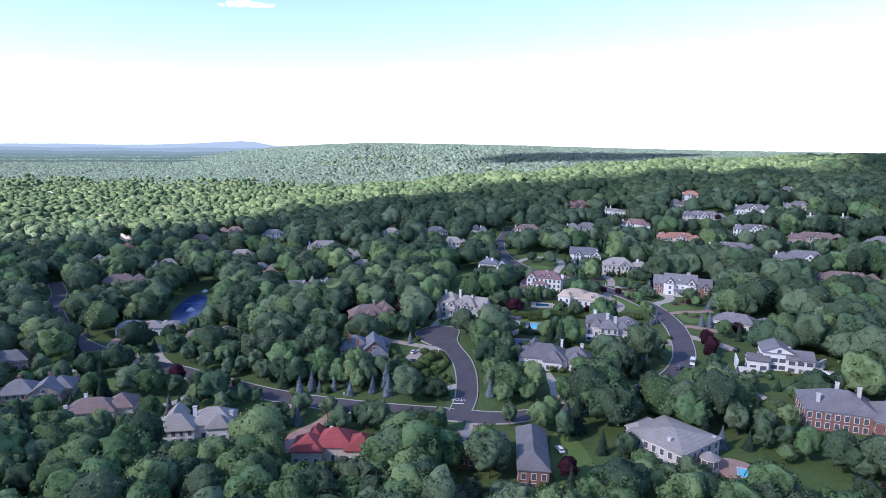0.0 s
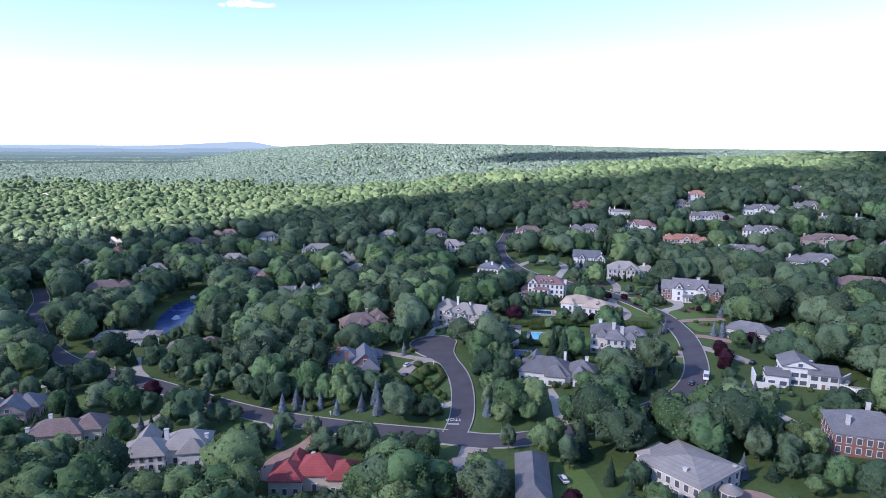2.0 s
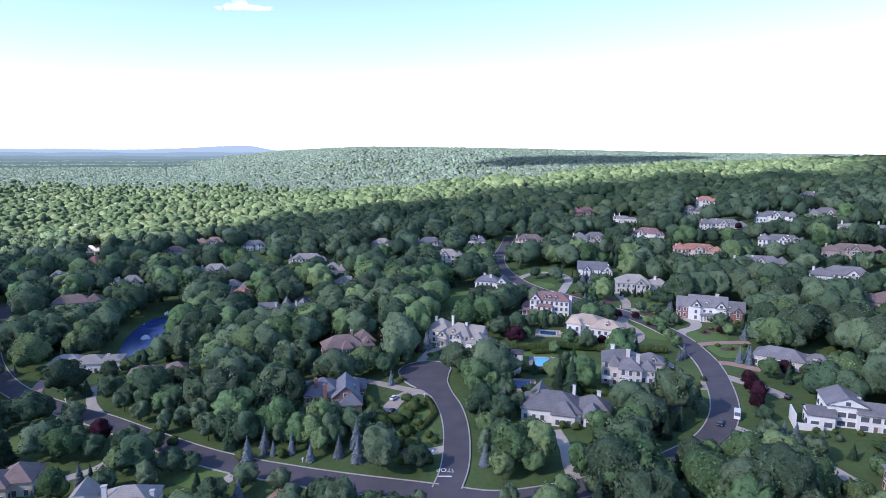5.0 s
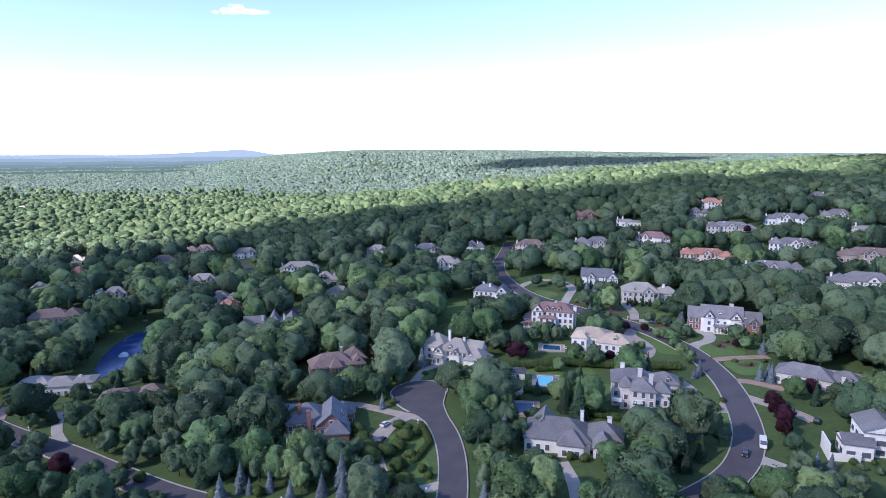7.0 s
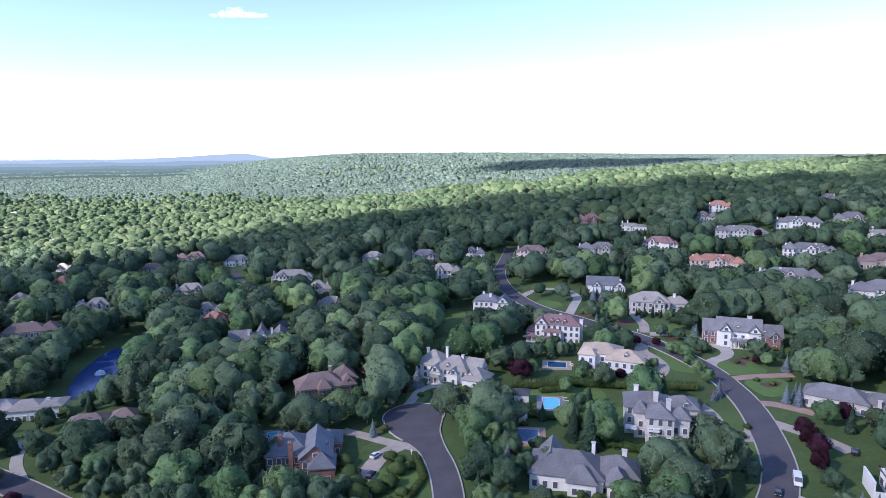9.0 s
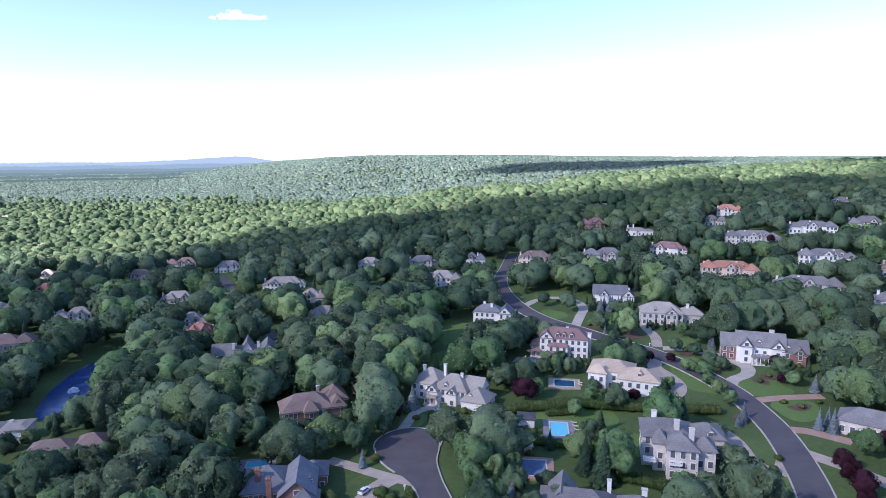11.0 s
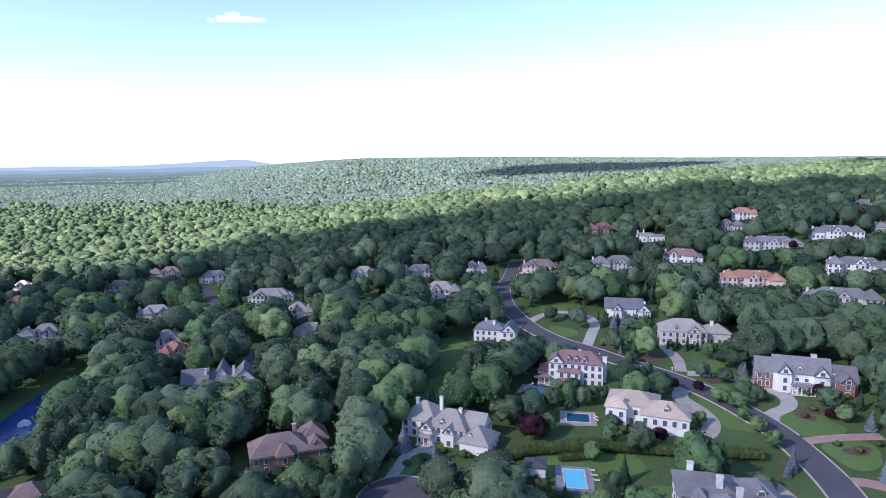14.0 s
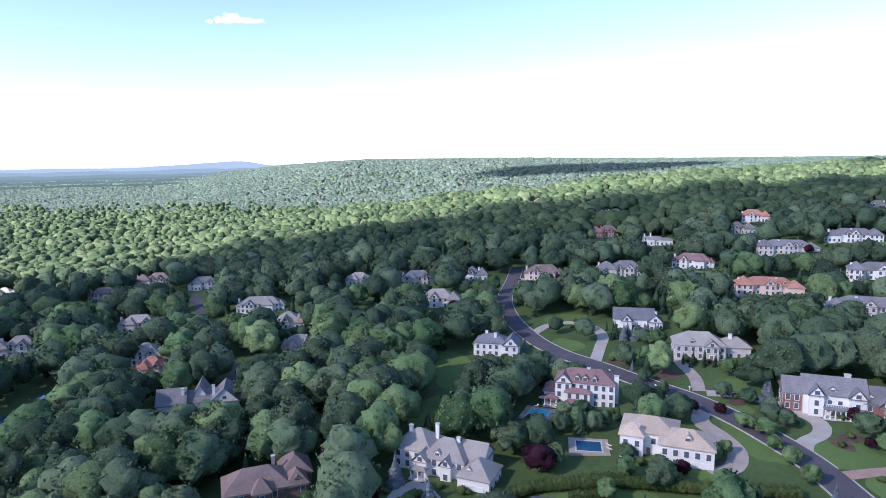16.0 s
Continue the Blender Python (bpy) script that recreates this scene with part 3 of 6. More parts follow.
def chimney(ho, x, y, z0, z1, size, material, pots=1):
    bm = bmesh.new()
    z1, s = z1 - 1.4, size * 0.38
    box(bm, x - s, x + s, y - s * 0.8, y + s * 0.8, z0, z1)
    c = part("chimney", bm, material, ho)
    bm = bmesh.new()
    box(bm, x - s - 0.14, x + s + 0.14, y - s * 0.8 - 0.14, y + s * 0.8 + 0.14, z1, z1 + 0.22)
    part("cap", bm, material if material is BRICK else STONE, c)
    for k in range(pots):
        bm = bmesh.new()
        bmesh.ops.create_cone(bm, cap_ends=True, segments=10, radius1=0.22, radius2=0.17, depth=0.7,
                              matrix=Matrix.Translation((x + (k - (pots - 1) / 2) * 0.6, y, z1 + 0.55)))
        part("pot", bm, METAL if material is not BRICK else ROOF_TERRA, c)


def dormer(ho, x, y, z, w, wall, roof):
    """A small gabled window house that looks out of the front slope."""
    bm = bmesh.new()
    box(bm, x - w / 2, x + w / 2, y, y + 2.6, z, z + 1.6)
    gable_wall(bm, x - w / 2, x + w / 2, y, y + 2.6, z + 1.6, w * 0.42, "gy")
    d = part("dormer", bm, wall, ho)
    part("roof", roof_mesh(x - w / 2, x + w / 2, y, y + 2.9, z + 1.55, w * 0.45, "gy", 0.22), roof, d)
    window(d, x, y, z + 0.85, 0, "square")


def porch(ho, x0, x1, y0, y1, h, roof, n):
    """A roofed porch on columns."""
    p = part("porch", roof_mesh(x0, x1, y0, y1, h, 0.9, "hip", 0.3), roof, ho, "porch roof on white columns")
    for i in range(n):
        bm = bmesh.new()
        x = x0 + 0.2 + (x1 - x0 - 0.4) * i / (n - 1)
        bmesh.ops.create_cone(bm, cap_ends=True, segments=10, radius1=0.22, radius2=0.18, depth=h - 0.2, matrix=Matrix.Translation((x, y0 + 0.25, (h - 0.2) / 2)))
        box(bm, x - 0.3, x + 0.3, y0 - 0.05, y0 + 0.55, 0, 0.3)
        box(bm, x - 0.28, x + 0.28, y0 - 0.03, y0 + 0.53, h - 0.45, h - 0.18)
        part("column", bm, TRIM, p)
    bm = bmesh.new()
    box(bm, x0 - 0.3, x1 + 0.3, y0 - 0.4, y1, -0.8, 0.15)
    part("step", bm, STONE, p)


def house(x, y, rz, wings, wall, roof, label, chimneys=(), dormers=(), porches=(), walls=None, door=0, garages=(), key="tall", balcony=()):
    """A house with its front middle at x, y. A wing: x0, x1, y0, y1, eave height, roof rise, roof kind."""
    c, s = math.cos(radians(rz)), math.sin(radians(rz))
    spots = [(x + c * px - s * py, y + s * px + c * py) for w in wings for px in (w[0], w[1]) for py in (w[2], w[3])]
    z = min(ground_z(*p) for p in spots) + 0.35 * (max(ground_z(*p) for p in spots) - min(ground_z(*p) for p in spots))
    ho = thing("house", x, y, z, rz, label, "house", "houses among the trees")
    walls = walls or {}
    for i, (x0, x1, y0, y1, h, rise, kind) in enumerate(wings):
        bm = bmesh.new()
        box(bm, x0, x1, y0, y1, -3.0, h)
        gable_wall(bm, x0, x1, y0, y1, h, rise, kind)
        wl = part("wall", bm, walls.get(i, wall), ho)
        part("roof", roof_mesh(x0, x1, y0, y1, h, rise, kind), roof, ho)
        bm = bmesh.new()
        for b in ((x0 - 0.1, x1 + 0.1, y0 - 0.1, y0), (x0 - 0.1, x1 + 0.1, y1, y1 + 0.1), (x0 - 0.1, x0, y0, y1), (x1, x1 + 0.1, y0, y1)):
            box(bm, *b, h - 0.55, h - 0.17)
        part("cornice", bm, TRIM, wl)
        storeys = max(1, round(h / 3.2))
        rows = [1.5 + 3.05 * k for k in range(storeys) if 1.5 + 3.05 * k + 1.0 < h]

        def clear(px, py, pz):
            return not any(k != i and w[0] - 0.7 < px < w[1] + 0.7 and w[2] - 0.7 < py < w[3] + 0.7 and pz < w[4] + 1 for k, w in enumerate(wings))

        for zz in rows:
            n = max(1, int((x1 - x0) / 2.75))
            for k in range(n):
                px = x0 + (x1 - x0) * (k + 0.5) / n
                busy = zz < 2.4 and ((i == door and abs(px - (x0 + x1) / 2) < 1.7) or any(i == g[0] and abs(px - g[1]) < 2.4 for g in garages))
                if clear(px, y0 - 0.5, zz) and not busy:
                    window(ho, px, y0, zz, 0, key)
            m = max(1, int((y1 - y0) / 3.4))
            for k in range(m):
                py = y0 + (y1 - y0) * (k + 0.5) / m
                if clear(x0 - 0.5, py, zz):
                    window(ho, x0, py, zz, -90, key)
                if clear(x1 + 0.5, py, zz):
                    window(ho, x1, py, zz, 90, key)
        if kind == "gy" and rise > 2.2 and clear((x0 + x1) / 2, y0 - 0.5, h + 0.3):
            window(ho, (x0 + x1) / 2, y0, h + rise * 0.3, 0, "square")
    x0, x1, y0 = wings[door][:3]
    dr = new("door", DOOR)
    dr.parent, dr.matrix_basis = ho, pose((x0 + x1) / 2, y0, 0.1)
    dc = new("door_case", DOOR_CASE)
    dc.parent = dr
    for wi, gx in garages:
        g = new("garage_door", GARAGE)
        g.parent, g.matrix_basis = ho, pose(gx, wings[wi][2], 0.05)
    for cx, cy, z1, size, m in chimneys:
        chimney(ho, cx, cy, 0.0, z1, size, m, (2 if size > 1.5 else 1) if m is BRICK else 0)
    for dx, dy, dz, dw in dormers:
        dormer(ho, dx, dy, dz, dw, wall, roof)
    for q in porches:
        porch(ho, *q[:5], roof, q[5])
    for bx0, bx1, by0, by1, bz in balcony:
        bm = bmesh.new()
        box(bm, bx0, bx1, by0, by1, bz - 0.25, bz)
        b = part("balcony", bm, TRIM, ho)
        for k in range(int((bx1 - bx0) / 0.5) + 1):
            bm = bmesh.new()
            box(bm, bx0 + 0.5 * k, bx0 + 0.5 * k + 0.12, by0, by0 + 0.12, bz, bz + 0.9)
            part("baluster", bm, TRIM, b)
        bm = bmesh.new()
        box(bm, bx0, bx1, by0 - 0.05, by0 + 0.17, bz + 0.9, bz + 1.05)
        part("handrail", bm, TRIM, b)
    xs = [w[0] for w in wings] + [w[1] for w in wings]
    ds = [w[3] for w in wings]
    HOUSES.append((x, y, rz, min(xs), max(xs), min(w[2] for w in wings), max(ds)))
    return ho


# houses round the turning place and along the winding street
house(13, 355, -24, [(-17, -4, 7, 19, 6.2, 5.0, "hip"), (-6, 8, 5, 16, 5.8, 5.0, "hip"), (5, 13, 8, 18, 5.4, 4.6, "gx"), (8, 18, 0, 11, 4.4, 4.2, "hip"), (-8, -3.6, 3, 9, 5.0, 2.8, "gy"), (1, 4.5, 3, 8, 5.0, 2.6, "gy")],
      WHITE, ROOF_PALE, "large white rendered house with steep pale grey roofs and gabled bays", [(-13, 12, 13.5, 1.5, WHITE), (-5, 15, 14, 1.5, WHITE), (4, 11, 12.5, 1.4, WHITE)],
      [(-1, 5.6, 6.0, 1.8), (11, 1.4, 4.7, 1.8)], [(-8.4, -3.2, 1.2, 3.2, 3.0, 3)], door=4, garages=[(3, 11.3), (3, 14.7)])
house(84, 357, -22, [(-14, 3, 6, 19, 7.0, 3.2, "hip"), (-14, -7, 2.5, 8, 7.0, 3.0, "hip"), (-2, 13.5, 0, 12.5, 6.6, 3.4, "hip")],
      WHITE, ROOF_TAN, "white house with a tan tiled hip roof and two garage doors", [(-9, 5.5, 11.0, 2.0, WHITE)], [(6, 2.0, 7.4, 1.6)], garages=[(2, 7.3), (2, 10.8)], door=0)
house(66, 402, -17, [(-8, 14, 4, 15, 9.2, 4.0, "hip"), (-8, -2, 3, 9, 9.2, 3.2, "gy"), (-12.5, -8, 5, 13, 4.6, 2.0, "hip"), (-4, 5, 1.6, 5, 6.0, 1.2, "hip")],
      WHITE, ROOF_MAROON, "tall white villa with a maroon hip roof, dormers and porches", [(14.4, 8, 13.0, 2.2, WHITE), (4, 9.5, 14.8, 1.4, WHITE)],
      [(0, 4.4, 9.6, 1.6), (3, 4.4, 9.6, 1.6), (6.4, 4.4, 9.6, 1.6)], [(-3, 4.5, -2.5, 1.7, 3.2, 4), (-12, -7, 1.5, 5, 3.0, 3)], door=0)
house(151, 379, -21, [(-17, -8.5, 5, 16, 6.0, 4.5, "gx"), (-11, 8, 3, 15, 7.2, 5.0, "gx"), (7, 16.5, 2, 14, 6.0, 4.4, "gx"), (-9.5, -5, 1.5, 5, 7.2, 3.2, "gy"), (2.5, 7.5, 1.5, 5, 7.2, 3.2, "gy"), (11, 15.5, 0.8, 4, 5.6, 2.8, "gy")],
      WHITE, ROOF_GREY, "long white and red brick house with grey gabled roofs and dormers", [(3, 9.5, 14.5, 2.4, STONE)], [(-2.2, 4.0, 7.4, 2.0), (9, 3.6, 6.2, 1.8)],
      [(-5, 3, -0.6, 3, 3.4, 6), (3.5, 8, -0.6, 1.5, 3.2, 3)], walls={0: BRICK, 2: BRICK, 5: BRICK}, door=1, balcony=[(-4.5, 2.5, 0.4, 2.9, 3.9)])
house(135, 442, -12, [(-16, 5, 2, 15, 6.2, 4.8, "hip"), (3, 16, 5, 15, 5.2, 3.6, "hip"), (-4, 2, 0.5, 5, 6.2, 2.8, "gy")], STONE, ROOF_PALE,
      "pale stone house with long grey hip roofs behind clipped shrubs", [(8, 9, 11.5, 1.8, WHITE)], [(-9, 2.8, 6.6, 1.8)], door=2)
house(117, 492, -14, [(-12, 8, 3, 13, 5.2, 5.0, "gx"), (5, 12, 0, 10, 4.8, 3.6, "gy"), (-8, -3, 0.5, 5, 4.8, 3.0, "gy")], WHITE, ROOF_BLUE, "white house with steep blue-grey gables behind blue spruces", [(9, 5, 10.5, 1.4, WHITE)], door=0)
house(83, 292, -14, [(-11, 4, 8, 21, 9.0, 3.6, "hip"), (3, 13, 11, 20, 8.6, 3.2, "hip"), (-4.5, 4, 0, 9, 9.0, 3.4, "hip"), (3.5, 9, 2, 8, 8.6, 3.2, "hip"), (-8, -4, 5, 10, 8.4, 3.4, "hip")],
      STONE, ROOF_GREY, "three-storey pale stone mansion with grey hip roofs and balconies", [(-1, 11, 15.0, 2.0, STONE), (2.5, 5, 15.2, 1.9, STONE), (-7, 19, 14.2, 2.0, WHITE)], [(9, 11.5, 8.8, 1.8)],
      balcony=[(-11, -7.5, 1.5, 5, 4.0), (-4, -0.5, -1.4, 0, 5.0)], door=2)
house(51, 264, -14, [(-15, 6, 3, 18, 4.4, 4.8, "hip"), (4, 16, 6, 17, 4.2, 4.4, "hip"), (-4, 4, 0.5, 8, 4.2, 3.8, "hip"), (-13, -6, 9, 20, 4.4, 4.4, "gy"), (7, 13, 1, 9, 4.2, 3.6, "hip")],
      WHITE, ROOF_GREY, "wide white house under spreading grey hip roofs with skylights", [(3, 15, 11.5, 1.4, WHITE), (12, 14, 10.5, 1.8, WHITE)], door=2)
house(-33, 348, 20, [(-14, 5, 2, 14, 6.2, 4.8, "hip"), (3, 12, 8, 19, 6.4, 4.4, "hip"), (4, 10, 2, 9, 6.0, 3.8, "hip"), (-6, -1, 0.2, 5, 6.2, 3.8, "hip")], BROWN_BRICK, ROOF_BROWN,
      "brown brick house with a broad brown hip roof", [(1, 12, 13.0, 1.4, TAUPE)], [(7, 2.6, 6.2, 1.6)], door=0)
house(-34, 282, 8, [(-10, 4, 8, 22, 6.4, 4.8, "hip"), (1, 11, 4, 20, 6.4, 4.6, "gy"), (4, 12, 0, 9, 5.2, 3.8, "hip"), (5, 14, 19, 28, 4.6, 3.0, "hip")], BRICK, ROOF_BLUE,
      "red brick house with blue slate roofs and two tall brick chimneys", [(-5.5, 11, 13.4, 2.0, BRICK), (-2, 7.4, 12.2, 2.0, BRICK)], [(9.5, 10, 6.6, 1.4)], door=2)
house(42, 466, -14, [(-11, 4, 3, 13, 6.4, 3.6, "hip"), (3, 10, 1, 11, 6.2, 3.8, "gy"), (-12, -7, 5, 12, 5.0, 3, "hip")], WHITE, ROOF_BLUE, "white house with blue-grey roofs half hidden by trees", [(-6, 8, 12.4, 1.6, WHITE), (-1.5, 6, 12.0, 1.7, WHITE)], door=0)
house(-83, 423, 14, [(-17, -6, 3, 14, 5.4, 5.4, "gx"), (-8, 6, 5, 14, 5.0, 4.0, "gx"), (4, 15, 2, 15, 5.4, 5.6, "gy"), (-4, 3, 7, 19, 5.0, 6.6, "gy")], WHITE, ROOF_GREY,
      "white house with steep dark gables and two white chimneys", [(-7, 6, 12.5, 1.5, WHITE), (5, 6.5, 12.6, 1.5, WHITE)], door=1)
house(42.5, 330.5, -8, [(-2.8, 2.8, 0, 5.5, 4.6, 1.0, "hip")], WHITE, ROOF_DARK, "small white pool cabin with a dark roof", door=0)
house(39, 314, -6, [(-3, 3, 0, 5, 2.8, 1.4, "hip")], CREAM, ROOF_PALE, "small cream garden pavilion beside a covered pool", door=0)

# houses along the near street
house(-34, 199, 0, [(-14, -4, 0, 11, 5.0, 3.8, "hip"), (-7, 6, 3, 15, 5.2, 4.4, "hip"), (4, 14, 1, 12, 5.0, 3.6, "hip"), (-10, -5, 8, 17, 5, 3.6, "hip")], CREAM, ROOF_RED,
      "cream house with bright red tiled hip roofs", [(-2, 10, 10.6, 1.3, CREAM)], door=1)
house(20, 174, -6, [(-14, 1, 12, 24, 5.8, 4.2, "hip"), (5, 14, 0, 28, 6.6, 3.6, "hip")], BRICK, ROOF_GREY, "red brick house with two long grey-roofed wings", [(-14, 13, 12.0, 1.3, BRICK)], door=0)
house(67.4, 182.4, -54, [(-10, 10, 0.6, 20.4, 6.4, 2.3, "hip"), (-13, -8, 4, 15, 6.0, 1.6, "hip")], STONE, ROOF_PALE, "broad beige stone house under a low grey hipped roof", [(3, 4, 9.6, 1.5, STONE), (9.2, 18.5, 8.4, 1.3, STONE)], door=0)
house(142, 190, -20, [(-20, 2, 4, 21, 6.4, 5.2, "hip"), (0, 20, 1, 18, 6.2, 5.0, "hip"), (2, 9, -2, 6, 6.2, 3.6, "gy"), (12, 20, -3, 6, 6.0, 3.4, "gy")], BRICK, ROOF_GREY,
      "large red brick mansion with grey hip roofs and stone chimneys", [(-16, 7, 12.5, 1.5, STONE), (-9, 15, 14.5, 1.5, STONE), (-3, 12, 14.5, 1.5, STONE), (6, 14, 14, 1.4, STONE)], door=1)
house(144, 248, -18, [(-14, -6, 2, 10, 4.4, 2.0, "gx"), (-8, 4, 5, 18, 7.6, 2.8, "gy"), (1, 11, 3, 14, 6.0, 2.6, "gx"), (9, 15, 6, 16, 3.6, 0.6, "flat")], WHITE, ROOF_GREY,
      "angular white modern house with grey sloping roofs", [(3, 12, 10, 1.2, WHITE)], door=2, key="wide")
house(152, 305, -38, [(-14, 6, 2, 13, 4.2, 3.6, "hip"), (4, 15, 5, 14, 4.0, 3.2, "hip")], STONE, ROOF_GREY, "low stone house with a long grey hip roof", [(9, 4, 7.5, 1.5, STONE)], door=0)
house(-87, 216, 10, [(-14, 0, 0, 11, 5.6, 4.2, "hip"), (-2, 13, 4, 16, 5.4, 4.4, "hip"), (4, 12, 1, 8, 5.2, 3.6, "hip"), (-12, -5, 8, 18, 5.2, 4, "gy")], WHITE, ROOF_PALE,
      "white house with pale grey hip roofs and white chimneys", [(-1, 9, 12.0, 1.8, WHITE), (12, 9, 9.5, 1.6, WHITE)], door=0)
house(-130, 231, 12, [(-12, 6, 1, 12, 5.0, 4.0, "hip"), (2, 12, 4, 15, 5.0, 4.0, "hip")], CREAM, ROOF_BROWN, "cream house with a faded brown hip roof", [(-11.5, 3, 9.0, 1.6, WHITE), (-6, 9, 11.0, 1.5, WHITE)], door=0)
house(-168, 249, 16, [(-12, 2, 2, 14, 5.6, 4.6, "hip"), (0, 12, 0, 11, 5.4, 4.4, "gy"), (5, 15, 6, 17, 5.2, 4, "hip")], TAUPE, ROOF_GREY, "taupe brick house with steep grey gables and brick chimneys", [(-5, 9, 12.5, 1.5, BRICK), (6, 10, 12.5, 1.5, BRICK)], door=0)
house(-206, 292, 20, [(-10, 9, 2, 13, 5.0, 4.0, "hip")], TAUPE, ROOF_BLUE, "low house with a blue-grey hip roof", [(3, 8, 10, 1.4, BRICK)])
house(-164, 348, 12, [(-17, -2, 3, 14, 4.8, 3.2, "hip"), (-5, 9, 1, 12, 4.8, 3.0, "hip"), (6, 16, 2, 12, 5.4, 1.0, "flat")], WHITE, ROOF_PALE, "white house with pale roofs beside the pond", [(9, 8, 8.5, 1.6, WHITE)], door=1)
house(-121, 331, 14, [(-13, 2, 2, 12, 3.6, 3.0, "hip"), (2, 12, 5, 14, 3.6, 3.0, "hip")], CREAM, ROOF_BROWN, "low house with a brown roof among trees", [(7, 10, 7.5, 1.4, WHITE)])
house(-232, 463, 22, [(-15, 8, 2, 14, 6.6, 4.6, "hip"), (5, 15, 0, 12, 7.0, 4.4, "hip")], TAUPE, ROOF_BROWN, "large taupe brick house with a brown hip roof", [(0, 9, 12.5, 1.5, TAUPE)])

# farther houses: x, y, turn, width, wall, roof, label, seed
FAR_HOUSES = [
    (197, 838, -8, 23, WHITE, ROOF_GREY, "white three-storey house with grey roofs on the wooded hill", 1),
    (201, 926, -8, 15, CREAM, ROOF_TERRA, "small cream house with an orange roof", 2),
    (166, 752, -6, 26, BRICK, ROOF_MAROON, "red brick house with a reddish hip roof", 3),
    (198, 700, -10, 23, WHITE, ROOF_PALE, "white house in stepped blocks", 4),
    (224, 785, -10, 17, BROWN_BRICK, ROOF_MAROON, "small house with a brown roof", 5),
    (193, 615, -26, 28, WHITE, ROOF_MAROON, "white villa with a maroon tiled roof", 6),
    (297, 735, -14, 24, WHITE, ROOF_TERRA, "white house with a red tiled roof on the hill", 7),
    (268, 699, -12, 20, STONE, ROOF_GREY, "stone house with a grey roof", 8),
    (263, 619, -16, 40, STONE, ROOF_GREY, "long grey-roofed house of many windows", 9),
    (315, 627, -18, 35, WHITE, ROOF_GREY, "wide white house with tall arched windows and a grey roof", 10),
    (358, 627, -20, 25, CREAM, ROOF_GREY, "cream house with a grey hip roof", 11),
    (270, 532, -26, 34, WHITE, ROOF_GREY, "white house with long grey roofs beside blue spruces", 12),
    (207, 535, -18, 36, PINK, ROOF_TERRA, "peach house with terracotta roofs behind trees", 13),
    (226, 477, -22, 36, STONE, ROOF_GREY, "stone house with spreading grey roofs", 14),
    (291, 478, -24, 38, TAUPE, ROOF_BROWN, "taupe brick house with a long hip roof", 15),
    (249, 426, -26, 32, WHITE, ROOF_GREY, "white two-storey house with a grey roof and balconies", 16),
    (352, 557, -24, 40, WHITE, ROOF_PALE, "wide white house with a flat roofline", 17),
    (245, 367, -22, 36, TAUPE, ROOF_BROWN, "large tan brick house with a brown hip roof", 18),
    (317, 442, -28, 22, CREAM, ROOF_GREY, "cream house with a grey roof", 19),
    (89, 616, -6, 27, PINK, ROOF_BROWN, "pinkish brick house at the bend of the street", 20),
    (42, 632, -2, 16, WHITE, ROOF_BLUE, "small white house with a blue-grey gabled roof", 21),
    (140, 610, -12, 30, STONE, ROOF_GREY, "long stone house with a grey roof", 22),
    (16, 566, -4, 24, WHITE, ROOF_PALE, "white house with a pale roof among trees", 23),
    (-59, 497, 8, 18, CREAM, ROOF_PALE, "cream house with a pale hip roof", 24),
    (-75, 548, 8, 16, WHITE, ROOF_PALE, "low house with a pale roof", 25),
    (-107, 594, 6, 32, WHITE, ROOF_PALE, "white house with grey roofs beside the lane", 26),
    (-179, 685, 10, 25, WHITE, ROOF_PALE, "white house with a grey roof at the wood's edge", 27),
    (-236, 718, 10, 28, CREAM, ROOF_BROWN, "cream house with a tan roof at the wood's edge", 28),
    (-251, 666, 14, 23, CREAM, ROOF_BROWN, "house with a brown gabled roof in the trees", 29),
    (-177, 566, 10, 24, CREAM, ROOF_PALE, "cream house with a grey roof", 30),
    (-137, 497, 10, 21, WHITE, ROOF_PALE, "white house with a grey hip roof", 31),
    (-231, 527, 20, 24, WHITE, ROOF_PALE, "white house with an arched doorway and a grey roof", 32),
    (-310, 626, 18, 14, CREAM, ROOF_TERRA, "small house with an orange roof", 33),
    (-47, 651, 4, 20, WHITE, ROOF_PALE, "house with a grey roof half hidden by trees", 34),
    (-1, 632, 2, 24, STONE, ROOF_BLUE, "house with a blue-grey roof half hidden by trees", 35),
    (143, 985, -8, 16, CREAM, ROOF_BROWN, "small house on the sunlit ridge", 36),
    (409, 741, -24, 18, WHITE, ROOF_GREY, "white house near the ridge", 37),
    (-129, 478, 10, 15, CREAM, ROOF_TERRA, "low house with an orange roof in front of trees", 38),
    (-300, 560, 18, 18, WHITE, ROOF_PALE, "white house with a grey roof", 39),
    (-345, 690, 18, 18, WHITE, ROOF_PALE, "white house with a grey roof", 40),
    (-470, 880, 18, 20, WHITE, ROOF_PALE, "white house far off in the woods", 41),
    (-620, 1010, 20, 22, WHITE, ROOF_PALE, "white house far off in the woods", 42),
    (-560, 1180, 18, 24, WHITE, ROOF_PALE, "white house far off in the woods", 43),
    (-380, 1060, 12, 18, CREAM, ROOF_PALE, "cream house far off in the woods", 44),
    (-760, 1240, 22, 26, WHITE, ROOF_PALE, "white house far off in the woods", 45),
    (-140, 1230, 4, 20, WHITE, ROOF_PALE, "white house far off on the ridge", 46),
]
